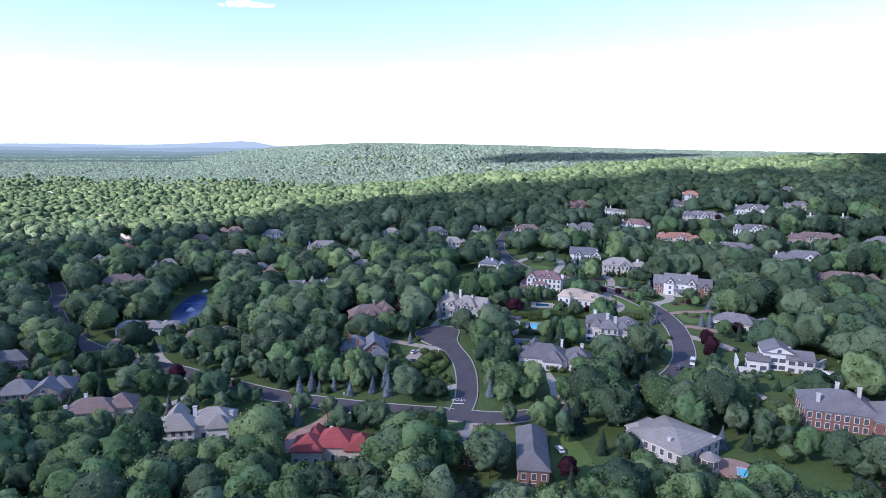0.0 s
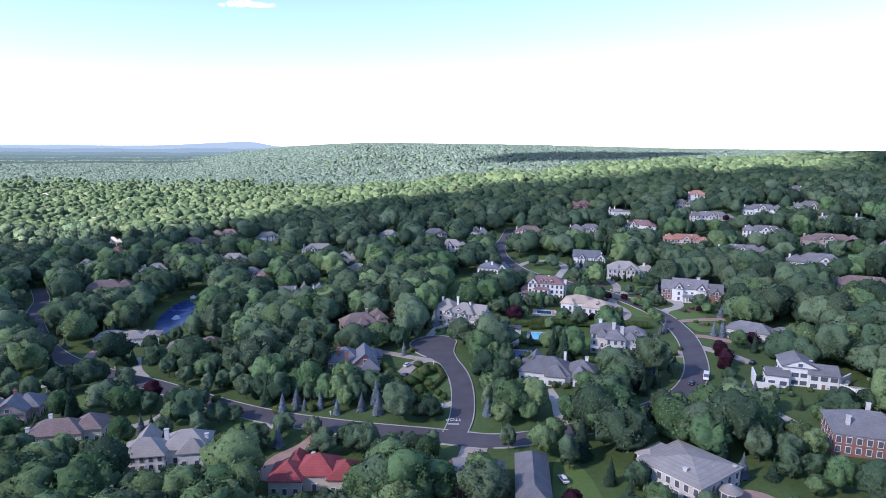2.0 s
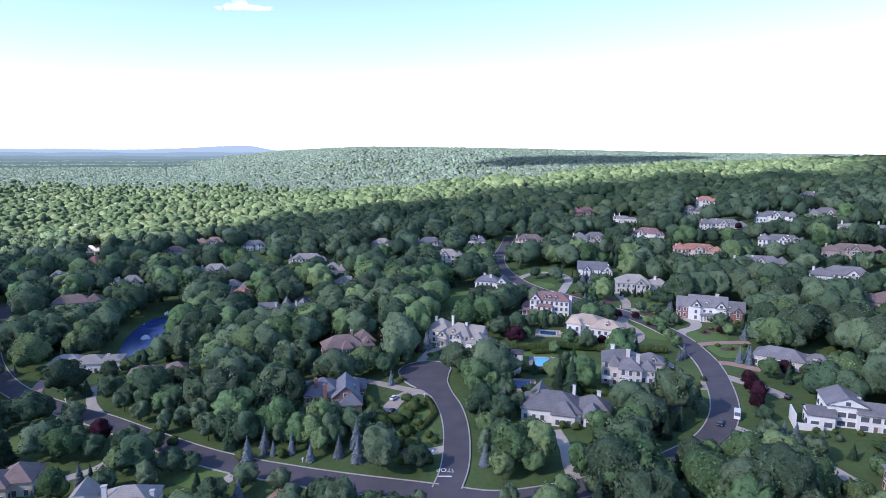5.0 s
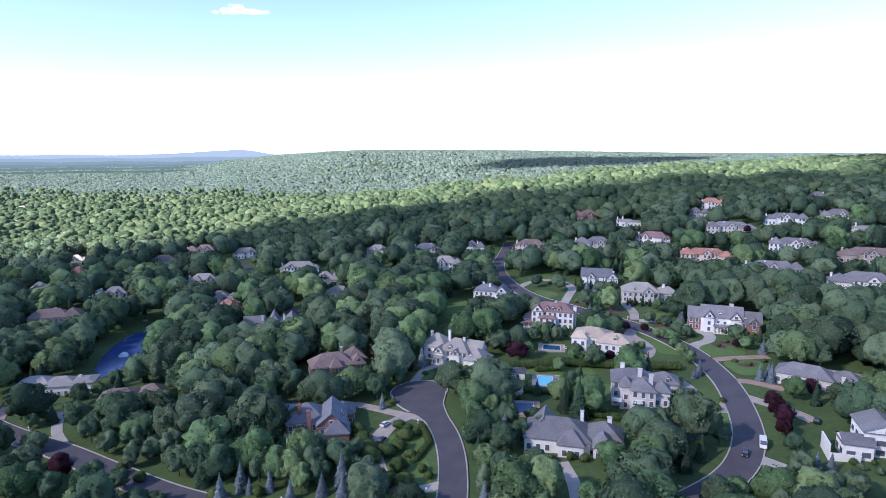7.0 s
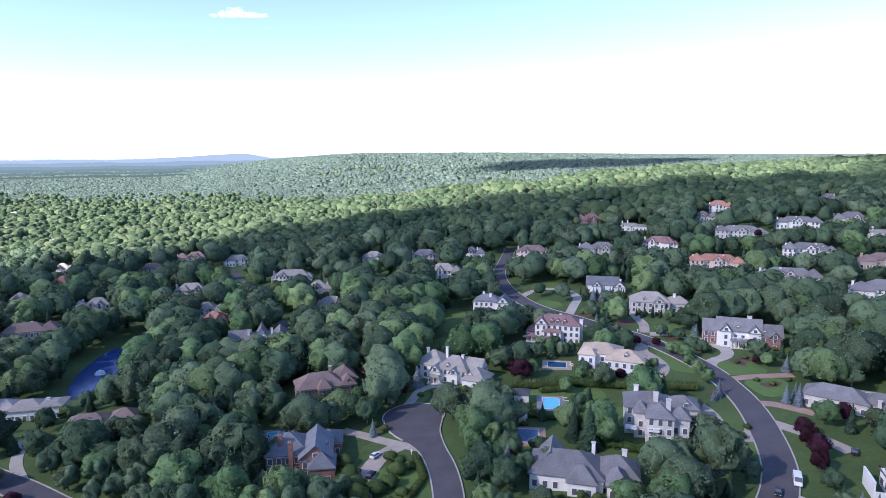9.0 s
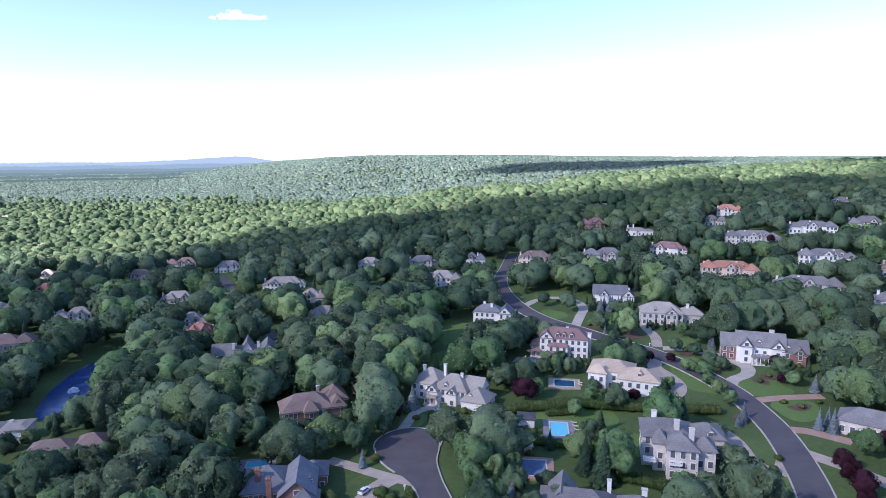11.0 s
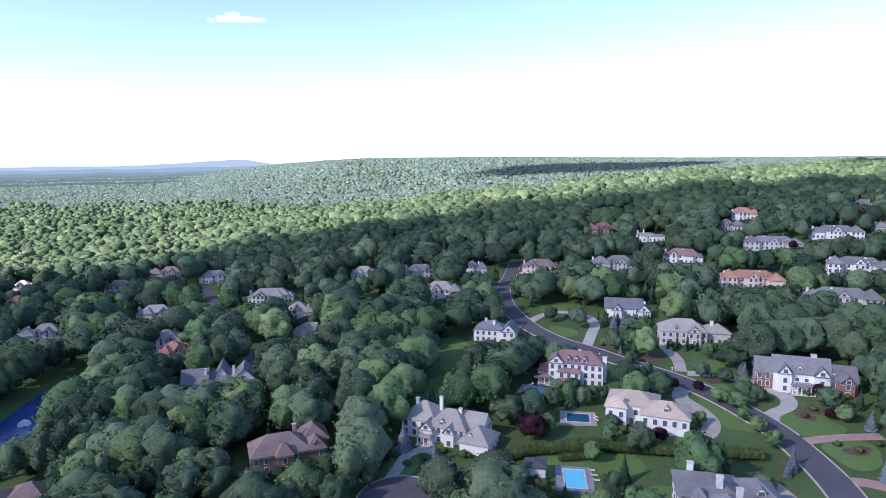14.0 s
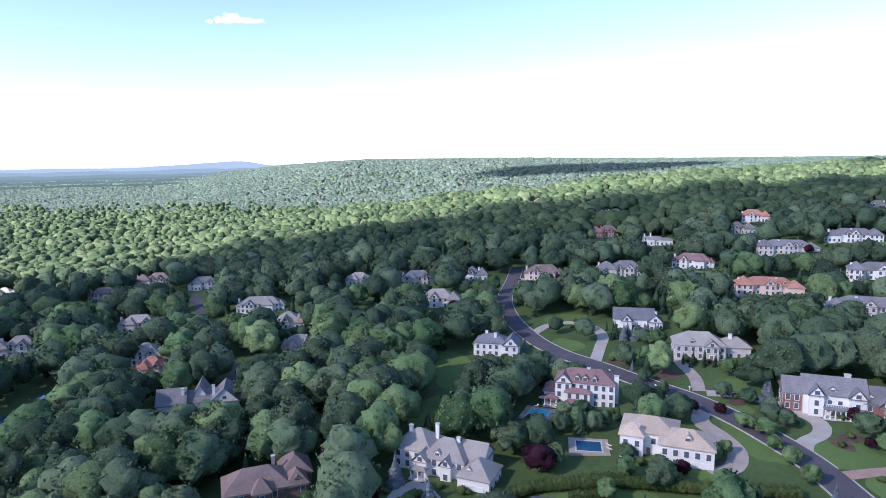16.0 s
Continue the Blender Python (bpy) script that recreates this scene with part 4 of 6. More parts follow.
for hx, hy, hr, hw, hwall, hroof, hlabel, hs in FAR_HOUSES:
    rng = random.Random(hs)
    hh = 5.8 if hw > 20 else 4.6
    a = hw / 2
    style = rng.choice((0, 1, 2))
    f = rng.choice((-1, 1))
    if hw >= 34:
        wings = [(-a * 0.75, a * 0.75, 3, 14, hh, 4.0, "hip"), (-a, -a * 0.5, 0.5, 13, hh, 4.2, "hip"), (a * 0.5, a, 1.5, 12, hh - 0.8, 3.6, "hip"), (-3, 3, 1.2, 8, hh + 0.4, 3.2, "gy"),
                 (a * 0.12, a * 0.34, 1.8, 8, hh, 2.8, "gy")]
    elif style == 0:
        wings = [(-a, a * 0.3, 3, 14, hh, 4.6, "hip"), (a * 0.1, a, 0, 11, hh - 0.5, 4.4, "hip"), (-a * 0.7, -a * 0.25, 1, 8, hh, 3.2, "gy"), (-a * 0.15, a * 0.12, 1.8, 8, hh, 2.6, "gy")]
    elif style == 1:
        wings = [(-a * 0.6, a, 2, 14, hh, 4.8, "hip"), (-a, -a * 0.3, 0, 12, hh - 0.8, 4.2, "hip"), (a * 0.15, a * 0.6, 0.6, 8, hh, 3.6, "gy")]
    else:
        wings = [(-a * 0.8, a * 0.8, 3, 13, hh, 4.2, "hip"), (-a * 0.55, -a * 0.1, 0.6, 9, hh - 0.3, 3.4, "hip"), (a * 0.25, a * 0.60, 1.4, 8, hh, 2.8, "gy"), (a * 0.6, a, 4, 12, hh - 1.4, 3.0, "hip"), (-a, -a * 0.7, 4, 12, hh - 1.4, 3.0, "hip")]
    wings = [((w[0], w[1]) if f > 0 else (-w[1], -w[0])) + w[2:] for w in wings]
    if hs == 4 or hs == 17:
        wings = [(w[0], w[1], w[2], w[3], w[4] - 0.5 * k, 0.8, "flat") for k, w in enumerate(wings)]
    ch = [(rng.uniform(-a * 0.6, a * 0.6), 7.5, hh + 5.2, 1.5, WHITE if hwall in (WHITE, STONE, CREAM) else hwall)]
    if hw > 22:
        ch.append((-a * 0.9, 8, hh + 4.4, 1.5, ch[0][4]))
    house(hx, hy, hr, wings, hwall, hroof, hlabel, ch, door=0, dormers=[(f * a * 0.45, 4.0, hh + 0.4, 1.8)] if style == 1 and hw > 20 and hs not in (4, 17) else ())


def screen_wall(x0, y0, x1, y1, h):
    """A free-standing white garden wall with a coping."""
    L, a = math.hypot(x1 - x0, y1 - y0), math.degrees(math.atan2(y1 - y0, x1 - x0))
    ob = thing("garden_wall", (x0 + x1) / 2, (y0 + y1) / 2, ground_z((x0 + x1) / 2, (y0 + y1) / 2), a, "white rendered garden wall beside a modern house", "wall", "garden walls")
    bm = bmesh.new()
    box(bm, -L / 2, L / 2, -0.2, 0.2, -1.5, h)
    part("panel", bm, WHITE, ob)
    bm = bmesh.new()
    box(bm, -L / 2 - 0.05, L / 2 + 0.05, -0.27, 0.27, h, h + 0.15)
    part("coping", bm, TRIM, ob)


for q in ((127, 254, 130, 263, 5.0), (127, 254, 135, 251.5, 2.2), (156, 248, 164, 254, 4.2), (156, 248, 159, 242, 2.4), (159, 242, 170, 238, 2.2)):
    screen_wall(*q)


def sun_room(x, y, z, rz, r):
    """A round glazed room against a house wall, with a cone of white ribs and grey panels as its roof."""
    ob = thing("sun_room", x, y, z, rz, "round white sun room with tall panes against a stone house", "sun room")
    bm = bmesh.new()
    bmesh.ops.create_cone(bm, cap_ends=True, segments=20, radius1=r, radius2=r, depth=3.7, matrix=Matrix.Translation((0, 0, -1.15)))
    part("base", bm, STONE, ob)
    bm = bmesh.new()
    bmesh.ops.create_cone(bm, cap_ends=True, segments=20, radius1=r + 0.3, radius2=0.5, depth=1.5, matrix=Matrix.Translation((0, 0, 4.15)))
    roof = part("roof", bm, ROOF_PALE, ob)
    bm = bmesh.new()
    bmesh.ops.create_cone(bm, cap_ends=True, segments=20, radius1=r + 0.12, radius2=r + 0.12, depth=0.4, matrix=Matrix.Translation((0, 0, 3.2)))
    part("cornice", bm, TRIM, ob)
    for k in range(10):
        a = radians(36 * k)
        m = Matrix.Rotation(a, 4, "Z")
        bm = bmesh.new()
        box(bm, r - 0.2, r - 0.05, -0.85, 0.85, 0.7, 3.0)
        bm.transform(m)
        part("pane", bm, GLASS, ob)
        bm = bmesh.new()
        box(bm, r - 0.22, r + 0.06, -0.16, 0.16, 0.7, 3.0)
        bm.transform(m @ Matrix.Rotation(radians(18), 4, "Z"))
        part("post", bm, TRIM, ob)
        bm = bmesh.new()
        box(bm, 0.5, r + 0.3, -0.07, 0.07, -0.05, 0.06)
        bm.transform(m @ Matrix.Translation((0, 0, 4.95)) @ Matrix.Rotation(math.atan2(1.5, r - 0.2), 4, "Y") @ Matrix.Translation((-0.5, 0, 0)))
        part("rib", bm, TRIM, roof)


sun_room(83.2, 178.0, ground_z(83.2, 178.0) + 0.3, 0, 2.9)
disc("terrace", 90, 177, 6.5, PAVER_RED, 0.16, "reddish paved terrace between a stone house and its pool", "terrace", 6, 30, 0.08, 71)


# ------------------------------------------------------------------ pools, cars, garden things
def pool(x, y, rz, w, d, material, deck, label, mx=2.5, my=2.0):
    z = max(ground_z(x + i, y + j) for i in (-w / 2, 0, w / 2) for j in (-d / 2, 0, d / 2)) + 0.15
    ob = thing("swimming_pool", x, y, z, rz, label, "swimming pool", "garden pools")
    bm = bmesh.new()
    w2, d2 = w / 2, d / 2
    for b in ((-w2 - mx, -w2 - 0.4, -d2 - my, d2 + my), (w2 + 0.4, w2 + mx, -d2 - my, d2 + my), (-w2 - 0.4, w2 + 0.4, -d2 - my, -d2 - 0.4), (-w2 - 0.4, w2 + 0.4, d2 + 0.4, d2 + my)):
        box(bm, *b, -2.2, 0.1)
    part("deck", bm, deck, ob)
    bm = bmesh.new()
    for b in ((-w2 - 0.4, -w2, -d2 - 0.4, d2 + 0.4), (w2, w2 + 0.4, -d2 - 0.4, d2 + 0.4), (-w2, w2, -d2 - 0.4, -d2), (-w2, w2, d2, d2 + 0.4)):
        box(bm, *b, -0.6, 0.16)
    part("coping", bm, STONE, ob)
    bm = bmesh.new()
    box(bm, -w2, w2, -d2, d2, -1.4, -0.02)
    part("water", bm, material, ob, "clear blue water" if material is POOL else "")


POOLS = [(54, 330, -8, 6.0, 11.0, POOL, SLATE, "bright turquoise pool beside a small white cabin"),
         (51.5, 399.5, -24, 7, 10, POOL, PAVER, "turquoise pool on a terrace beside a villa"),
         (64, 372, -10, 8, 7.5, POOL_DARK, PAVER, "dark blue pool on a garden terrace"),
         (96, 171, -22, 13, 5.5, POOL, PAVER_RED, "bright blue pool on a paved terrace"),
         (165, 243, -30, 8, 5, POOL, PAVER, "pale turquoise pool behind a white wall"),
         (-49, 319, 10, 7, 4, POOL, SLATE, "small turquoise pool on a slate terrace"),
         (41, 304, -8, 8, 10, COVER, PAVER_RED, "garden pool under a blue-grey cover"),
         (172, 318, -30, 7, 5, POOL_DARK, PAVER, "blue pool beside a low stone house")]
for q in POOLS:
    pool(*q)


def parasol(x, y, material, label):
    z = ground_z(x, y) + 0.2
    ob = thing("parasol", x, y, z, 0, label, "parasol", "garden parasols")
    bm = bmesh.new()
    bmesh.ops.create_cone(bm, cap_ends=True, segments=8, radius1=0.04, radius2=0.04, depth=2.5, matrix=Matrix.Translation((0, 0, 1.25)))
    part("pole", bm, METAL, ob)
    bm = bmesh.new()
    bmesh.ops.create_cone(bm, cap_ends=True, segments=8, radius1=1.6, radius2=0.05, depth=0.7, matrix=Matrix.Translation((0, 0, 2.5)))
    part("canopy", bm, material, ob)
    bm = bmesh.new()
    bmesh.ops.create_cone(bm, cap_ends=True, segments=12, radius1=0.4, radius2=0.35, depth=0.2, matrix=Matrix.Translation((0, 0, 0.05)))
    part("base", bm, METAL, ob)


for px, py, m, l in ((60, 409, CLOTH, "open cream garden parasol beside a pool"), (55, 410.5, CLOTH, "open cream garden parasol beside a pool"), (-46, 349, BLUE_CLOTH, "open blue garden parasol beside a brick house"),
                     (64, 407, CLOTH, "open cream garden parasol beside a pool")):
    parasol(px, py, m, l)


def lounger(x, y, rz):
    ob = thing("sun_lounger", x, y, ground_z(x, y) + 0.35, rz, "white sun lounger on a pool terrace", "sun lounger", "sun loungers")
    bm = bmesh.new()
    box(bm, -0.35, 0.35, -1.0, 0.5, 0.25, 0.36)
    part("mattress", bm, CLOTH, ob)
    bm = bmesh.new()
    bmesh.ops.create_cube(bm, size=1, matrix=Matrix.Translation((0, 0.78, 0.52)) @ Matrix.Rotation(radians(38), 4, "X") @ Matrix.Diagonal((0.7, 0.75, 0.1, 1)))
    part("backrest", bm, CLOTH, ob)
    for lx, ly in ((-0.3, -0.9), (0.3, -0.9), (-0.3, 0.4), (0.3, 0.4)):
        bm = bmesh.new()
        box(bm, lx - 0.04, lx + 0.04, ly - 0.04, ly + 0.04, -0.2, 0.25)
        part("leg", bm, METAL, ob)


for lx, ly, lr in ((60, 334, 80), (60, 331, 80), (60, 328, 80), (70, 369, 40), (70.5, 371.5, 40), (52, 407, -60), (51.5, 404, -60)):
    lounger(lx, ly, lr)


def car(name, x, y, rz, paint, label, length=4.7, width=1.85, height=1.5, van=False):
    """Body, glazed cabin, four wheels and lamps; the nose points along local y."""
    ob = thing(name, x, y, ground_z(x, y) + 0.26, rz, label, "van" if van else "car", "parked cars")
    l, w = length / 2, width / 2
    bm = bmesh.new()
    prof = [(-l, 0.35), (-l, 0.95), (-l + 0.25, 1.02), (l - 1.3, 1.0), (l - 0.15, 0.82), (l, 0.6), (l, 0.35)] if not van else \
           [(-l, 0.4), (-l, height), (l - 1.5, height), (l - 0.75, 1.3), (l - 0.1, 1.05), (l, 0.8), (l, 0.4)]
    vs = [[bm.verts.new((s * w, py, pz)) for py, pz in prof] for s in (-1, 1)]
    n = len(prof)
    for i in range(n):
        bm.faces.new((vs[0][i], vs[0][(i + 1) % n], vs[1][(i + 1) % n], vs[1][i]))
    bm.faces.new(vs[0][::-1])
    bm.faces.new(vs[1])
    bmesh.ops.recalc_face_normals(bm, faces=bm.faces)
    bmesh.ops.bevel(bm, geom=list(bm.edges), offset=0.07, segments=2, affect="EDGES")
    body = part("body", bm, paint, ob)
    if not van:
        bm = bmesh.new()
        lo = [(-w + 0.1, -l + 0.35, 1.0), (w - 0.1, -l + 0.35, 1.0), (w - 0.1, l - 1.25, 1.0), (-w + 0.1, l - 1.25, 1.0)]
        hi = [(-w + 0.3, -l + 0.95, height - 0.05), (w - 0.3, -l + 0.95, height - 0.05), (w - 0.3, l - 2.1, height - 0.05), (-w + 0.3, l - 2.1, height - 0.05)]
        a, b = [bm.verts.new(p) for p in lo], [bm.verts.new(p) for p in hi]
        for i in range(4):
            bm.faces.new((a[i], a[(i + 1) % 4], b[(i + 1) % 4], b[i]))
        bm.faces.new(b)
        bm.faces.new(a[::-1])
        part("glazing", bm, GLASS, ob, "dark tinted windows")
        bm = bmesh.new()
        box(bm, -w + 0.28, w - 0.28, -l + 0.9, l - 2.05, height - 0.06, height)
        part("roof", bm, paint, ob)
    else:
        bm = bmesh.new()
        v = [bm.verts.new(p) for p in ((-w + 0.12, l - 1.47, height - 0.1), (w - 0.12, l - 1.47, height - 0.1), (w - 0.12, l - 0.74, 1.36), (-w + 0.12, l - 0.74, 1.36))]
        u = [bm.verts.new((p.co.x, p.co.y + 0.09, p.co.z + 0.06)) for p in v]
        bm.faces.new(u)
        for i in range(4):
            bm.faces.new((v[i], v[(i + 1) % 4], u[(i + 1) % 4], u[i]))
        part("windscreen", bm, GLASS, ob, "dark windscreen")
        for s in (-1, 1):
            bm = bmesh.new()
            box(bm, min(s * w, s * (w + 0.02)), max(s * w, s * (w + 0.02)), l - 2.4, l - 1.5, 1.25, height - 0.25)
            part("side_window", bm, GLASS, ob)
    for s in (-1, 1):
        for py in (-l + 0.85, l - 0.9):
            bm = bmesh.new()
            bmesh.ops.create_cone(bm, cap_ends=True, segments=16, radius1=0.34, radius2=0.34, depth=0.24, matrix=Matrix.Translation((s * (w - 0.1), py, 0.34)) @ Matrix.Rotation(radians(90), 4, "Y"))
            wh = part("wheel", bm, RUBBER, ob)
            bm = bmesh.new()
            bmesh.ops.create_cone(bm, cap_ends=True, segments=12, radius1=0.21, radius2=0.21, depth=0.04, matrix=Matrix.Translation((s * (w + 0.03), py, 0.34)) @ Matrix.Rotation(radians(90), 4, "Y"))
            part("rim", bm, RIM, wh)
        for nm, py, pz, m in (("headlight", l - 0.03, 0.68, LAMP_CLEAR), ("tail_light", -l, 0.8, LAMP_RED)):
            bm = bmesh.new()
            box(bm, s * (w - 0.3) - 0.17, s * (w - 0.3) + 0.17, py - 0.05, py + 0.05, pz - 0.08, pz + 0.08)
            part(nm, bm, m, ob)


car("van", 112.4, 264.5, 155, CAR_WHITE, "white delivery van parked at the kerb", 5.8, 2.1, 2.5, True)
car("car", 104.5, 259.8, 150, CAR_BLACK, "dark blue car on the asphalt street")
car("car", -10.5, 296.5, -32, CAR_WHITE, "white car on a paved driveway")
car("car", -15.5, 286, -12, CAR_BLACK, "dark car on a paved driveway")
car("car", -10.8, 284, -20, CAR_BLACK, "dark car on a paved driveway")
car("car", 41, 193, 12, CAR_WHITE, "white car beside a brick house")
car("car", 43.5, 172, 5, CAR_BLACK, "black car on the grass beside a house")
car("car", 138, 279, -35, CAR_BLACK, "dark car on a paved driveway")


def mailbox(x, y):
    z = ground_z(x, y)
    ob = thing("mailbox", x, y, z, 0, "white mailbox on a post at the kerb", "mailbox", "mailboxes")
    bm = bmesh.new()
    box(bm, -0.12, 0.12, -0.12, 0.12, -0.2, 1.1)
    part("post", bm, TRIM, ob)
    bm = bmesh.new()
    box(bm, -0.3, 0.3, -0.45, 0.45, 1.1, 1.6)
    bmesh.ops.bevel(bm, geom=list(bm.edges), offset=0.08, segments=2, affect="EDGES")
    part("box", bm, TRIM, ob)


for mx, my in ((3, 219), (-38, 252), (-54, 245), (-152, 312), (5.5, 250), (1.5, 296.5), (88, 437), (113, 413), (101, 417)):
    mailbox(mx, my)


# ------------------------------------------------------------------ trees
def ico(sub):
    bm = bmesh.new()
    bmesh.ops.create_icosphere(bm, subdivisions=sub, radius=1)
    v = np.array([p.co[:] for p in bm.verts])
    f = np.array([[q.index for q in p.verts] for p in bm.faces])
    bm.free()
    return v, f


ICO1, ICO2, ICO3 = ico(1), ico(2), ico(3)


def lump(rng, centre, radius, shape, rough=0.22):
    v = shape[0] * (1 + rng.uniform(-rough, rough, (len(shape[0]), 1)))
    return v * np.array(radius) + np.array(centre), shape[1], shape[0]


def leaves(rng, centre, radius, n, size, up=0.25, heart=None):
    """Small tilted leaf clusters on the outside of a lobe, shaded as part of the round crown about its heart."""
    d = rng.normal(size=(n, 3))
    d[:, 2] = d[:, 2] * 0.9 + up
    d /= np.linalg.norm(d, axis=1)[:, None]
    p = np.array(centre) + d * np.array(radius) * rng.uniform(0.93, 1.26, (n, 1))
    nor = d + rng.normal(size=(n, 3)) * 0.5
    nor /= np.linalg.norm(nor, axis=1)[:, None]
    t = np.cross(nor, rng.normal(size=(n, 3)))
    t /= np.linalg.norm(t, axis=1)[:, None] + 1e-9
    b = np.cross(nor, t)
    s = size * rng.uniform(0.6, 1.4, (n, 1))
    k = rng.uniform(0.6, 1.1, (n, 3, 1))
    q = np.stack([p + t * s * k[:, 0], p + (b * 0.87 - t * 0.5) * s * k[:, 1], p - (b * 0.87 + t * 0.5) * s * k[:, 2]], 1).reshape(-1, 3)
    soft = d * 0.5 + nor * 0.85
    if heart is not None:
        w = p - np.array(heart)
        soft += 0.7 * w / (np.linalg.norm(w, axis=1)[:, None] + 1e-9)
    soft /= np.linalg.norm(soft, axis=1)[:, None]
    return q, np.arange(3 * n).reshape(n, 3), np.repeat(soft, 3, 0)


def joined(pieces):
    """Vertices, triangles, quads and normals of several pieces in one set of arrays."""
    vs, ns, tris, quads, base = [], [], [np.zeros((0, 3), int)], [np.zeros((0, 4), int)], 0
    for v, f, n in pieces:
        vs.append(v)
        ns.append(n)
        (tris if f.shape[1] == 3 else quads).append(f + base)
        base += len(v)
    return np.vstack(vs), np.vstack(tris), np.vstack(quads), np.vstack(ns)


def mesh_of(name, v, tris, quads, nor, material, tint=None):
    me = bpy.data.meshes.new(name)
    me.vertices.add(len(v))
    me.vertices.foreach_set("co", np.asarray(v, np.float32).ravel())
    nl = tris.size + quads.size
    me.loops.add(nl)
    me.loops.foreach_set("vertex_index", np.concatenate([tris.ravel(), quads.ravel()]).astype(np.int32))
    me.polygons.add(len(tris) + len(quads))
    starts = np.concatenate([np.arange(len(tris)) * 3, tris.size + np.arange(len(quads)) * 4])
    me.polygons.foreach_set("loop_start", starts.astype(np.int32))
    if tint is not None:
        me.attributes.new("tint", "FLOAT", "POINT").data.foreach_set("value", np.asarray(tint, np.float32))
    me.polygons.foreach_set("use_smooth", [True] * (len(tris) + len(quads)))
    me.materials.append(material)
    me.update(calc_edges=True)
    me.normals_split_custom_set_from_vertices(np.asarray(nor, np.float32))
    return me


def swell(rng, heart, C, R, shape, rough, least):
    """One closed body round many balls, seen from their common heart: rounded lobes with creases between them."""
    d = shape[0]
    w = C - heart
    b = d @ w.T
    disc = b * b - (w * w).sum(1)[None] + (R * R)[None]
    r = np.where(disc > 0, b + np.sqrt(np.maximum(disc, 0)), 0).max(1)
    r = np.maximum(r, least) * (1 + rng.uniform(-rough, rough, len(d)))
    return d * r[:, None] + heart


def normals_of(v, f):
    n = np.zeros_like(v)
    fn = np.cross(v[f[:, 1]] - v[f[:, 0]], v[f[:, 2]] - v[f[:, 0]])
    for k in range(3):
        np.add.at(n, f[:, k], fn)
    return n / (np.linalg.norm(n, axis=1)[:, None] + 1e-9)


def broadleaf(seed, height=15.0, spread=5.4, lobes=30, n=10, size=0.35, low=0.30, lobe=0.30, shape=None, rough=0.12):
    """Crown of a broadleaved tree: an uneven dome of many lobes, with leaf clusters that fray its outline."""
    rng = np.random.default_rng(seed)
    zc, rz = height * (0.5 + low / 2), height * (0.5 - low / 2)
    lean = rng.uniform(-0.12, 0.12, 2) * spread
    ph = rng.uniform(0, 6.28, 3)
    balls = []
    for i in range(lobes):
        z = 1 - 1.75 * (i + 0.5) / lobes
        a = i * 2.39996 + rng.uniform(-0.5, 0.5)
        out = (1 + 0.16 * math.sin(2 * a + ph[0]) + 0.12 * math.sin(3 * a + ph[1] + 2 * z)) * rng.uniform(0.62, 0.84)
        r = math.sqrt(max(0.02, 1 - abs(z) ** 2.3)) * out
        q = spread * lobe * rng.uniform(0.70, 1.30)
        balls.append((spread * r * math.cos(a) + lean[0] * (1 + z), spread * r * math.sin(a) + lean[1] * (1 + z), zc + (rz - q * 0.8) * z * rng.uniform(0.90, 1.06), q))
    B = np.array(balls)
    C, R = B[:, :3], B[:, 3]
    heart = np.array((0, 0, zc - rz * 0.2))
    v = swell(rng, heart, C, R * 0.96, shape, rough, spread * 0.55)
    pieces = [(v, shape[1], normals_of(v, shape[1]))]
    for c, q in zip(C, R):
        lv, lf, ln = leaves(rng, c, (q, q, q), n, size, heart=heart)
        mid = lv.reshape(-1, 3, 3).mean(1)
        o = (((mid[:, None] - C[None]) / R[None, :, None]) ** 2).sum(2).min(1)
        keep = (o > 0.8) & (mid[:, 2] > zc - rz)
        lv, ln = lv.reshape(-1, 3, 3)[keep].reshape(-1, 3), ln.reshape(-1, 3, 3)[keep].reshape(-1, 3)
        pieces.append((lv, np.arange(len(lv)).reshape(-1, 3), ln))
    return joined(pieces)


def needle_tree(seed, height=13.0, spread=3.2, tiers=13, per=13, slim=1.0):
    """Conifer crown: whorls of drooping sprays round a stem, with a dark core."""
    rng = np.random.default_rng(seed)
    pieces = []
    for i in range(tiers):
        u = i / (tiers - 1)
        z = height * (0.08 + 0.9 * u)
        r = spread * (1 - u) ** slim * rng.uniform(0.85, 1.1) + 0.12
        m = max(4, int(per * (1 - 0.7 * u)))
        for k in range(m):
            a = 2 * math.pi * (k + rng.uniform(-0.3, 0.3)) / m + i
            rr = r * rng.uniform(0.70, 1.2)
            d = np.array([math.cos(a), math.sin(a), 0])
            s = np.array([-math.sin(a), math.cos(a), 0]) * (0.25 * rr + 0.22)
            c = np.array([0, 0, z])
            drop = np.array([0, 0, -0.34 * rr - 0.15])
            up = np.array([0, 0, 0.35])
            v = np.array([c + up, c + d * rr * 0.6 - s + drop * 0.4, c + d * rr + drop, c + d * rr * 0.6 + s + drop * 0.4 + up * 0.3])
            nr = d * 0.8 + np.array([0, 0, 0.5]) + rng.normal(size=3) * 0.18
            pieces.append((v, np.array([[0, 1, 2, 3]]), np.repeat((nr / np.linalg.norm(nr))[None], 4, 0)))
    v = ICO1[0] * np.array([spread * 0.5, spread * 0.5, height * 0.36]) + np.array([0, 0, height * 0.42])
    v[:, :2] *= np.clip(1.35 - v[:, 2:3] / height, 0.15, 1.2)
    pieces.append((v, ICO1[1], ICO1[0]))
    return joined(pieces)


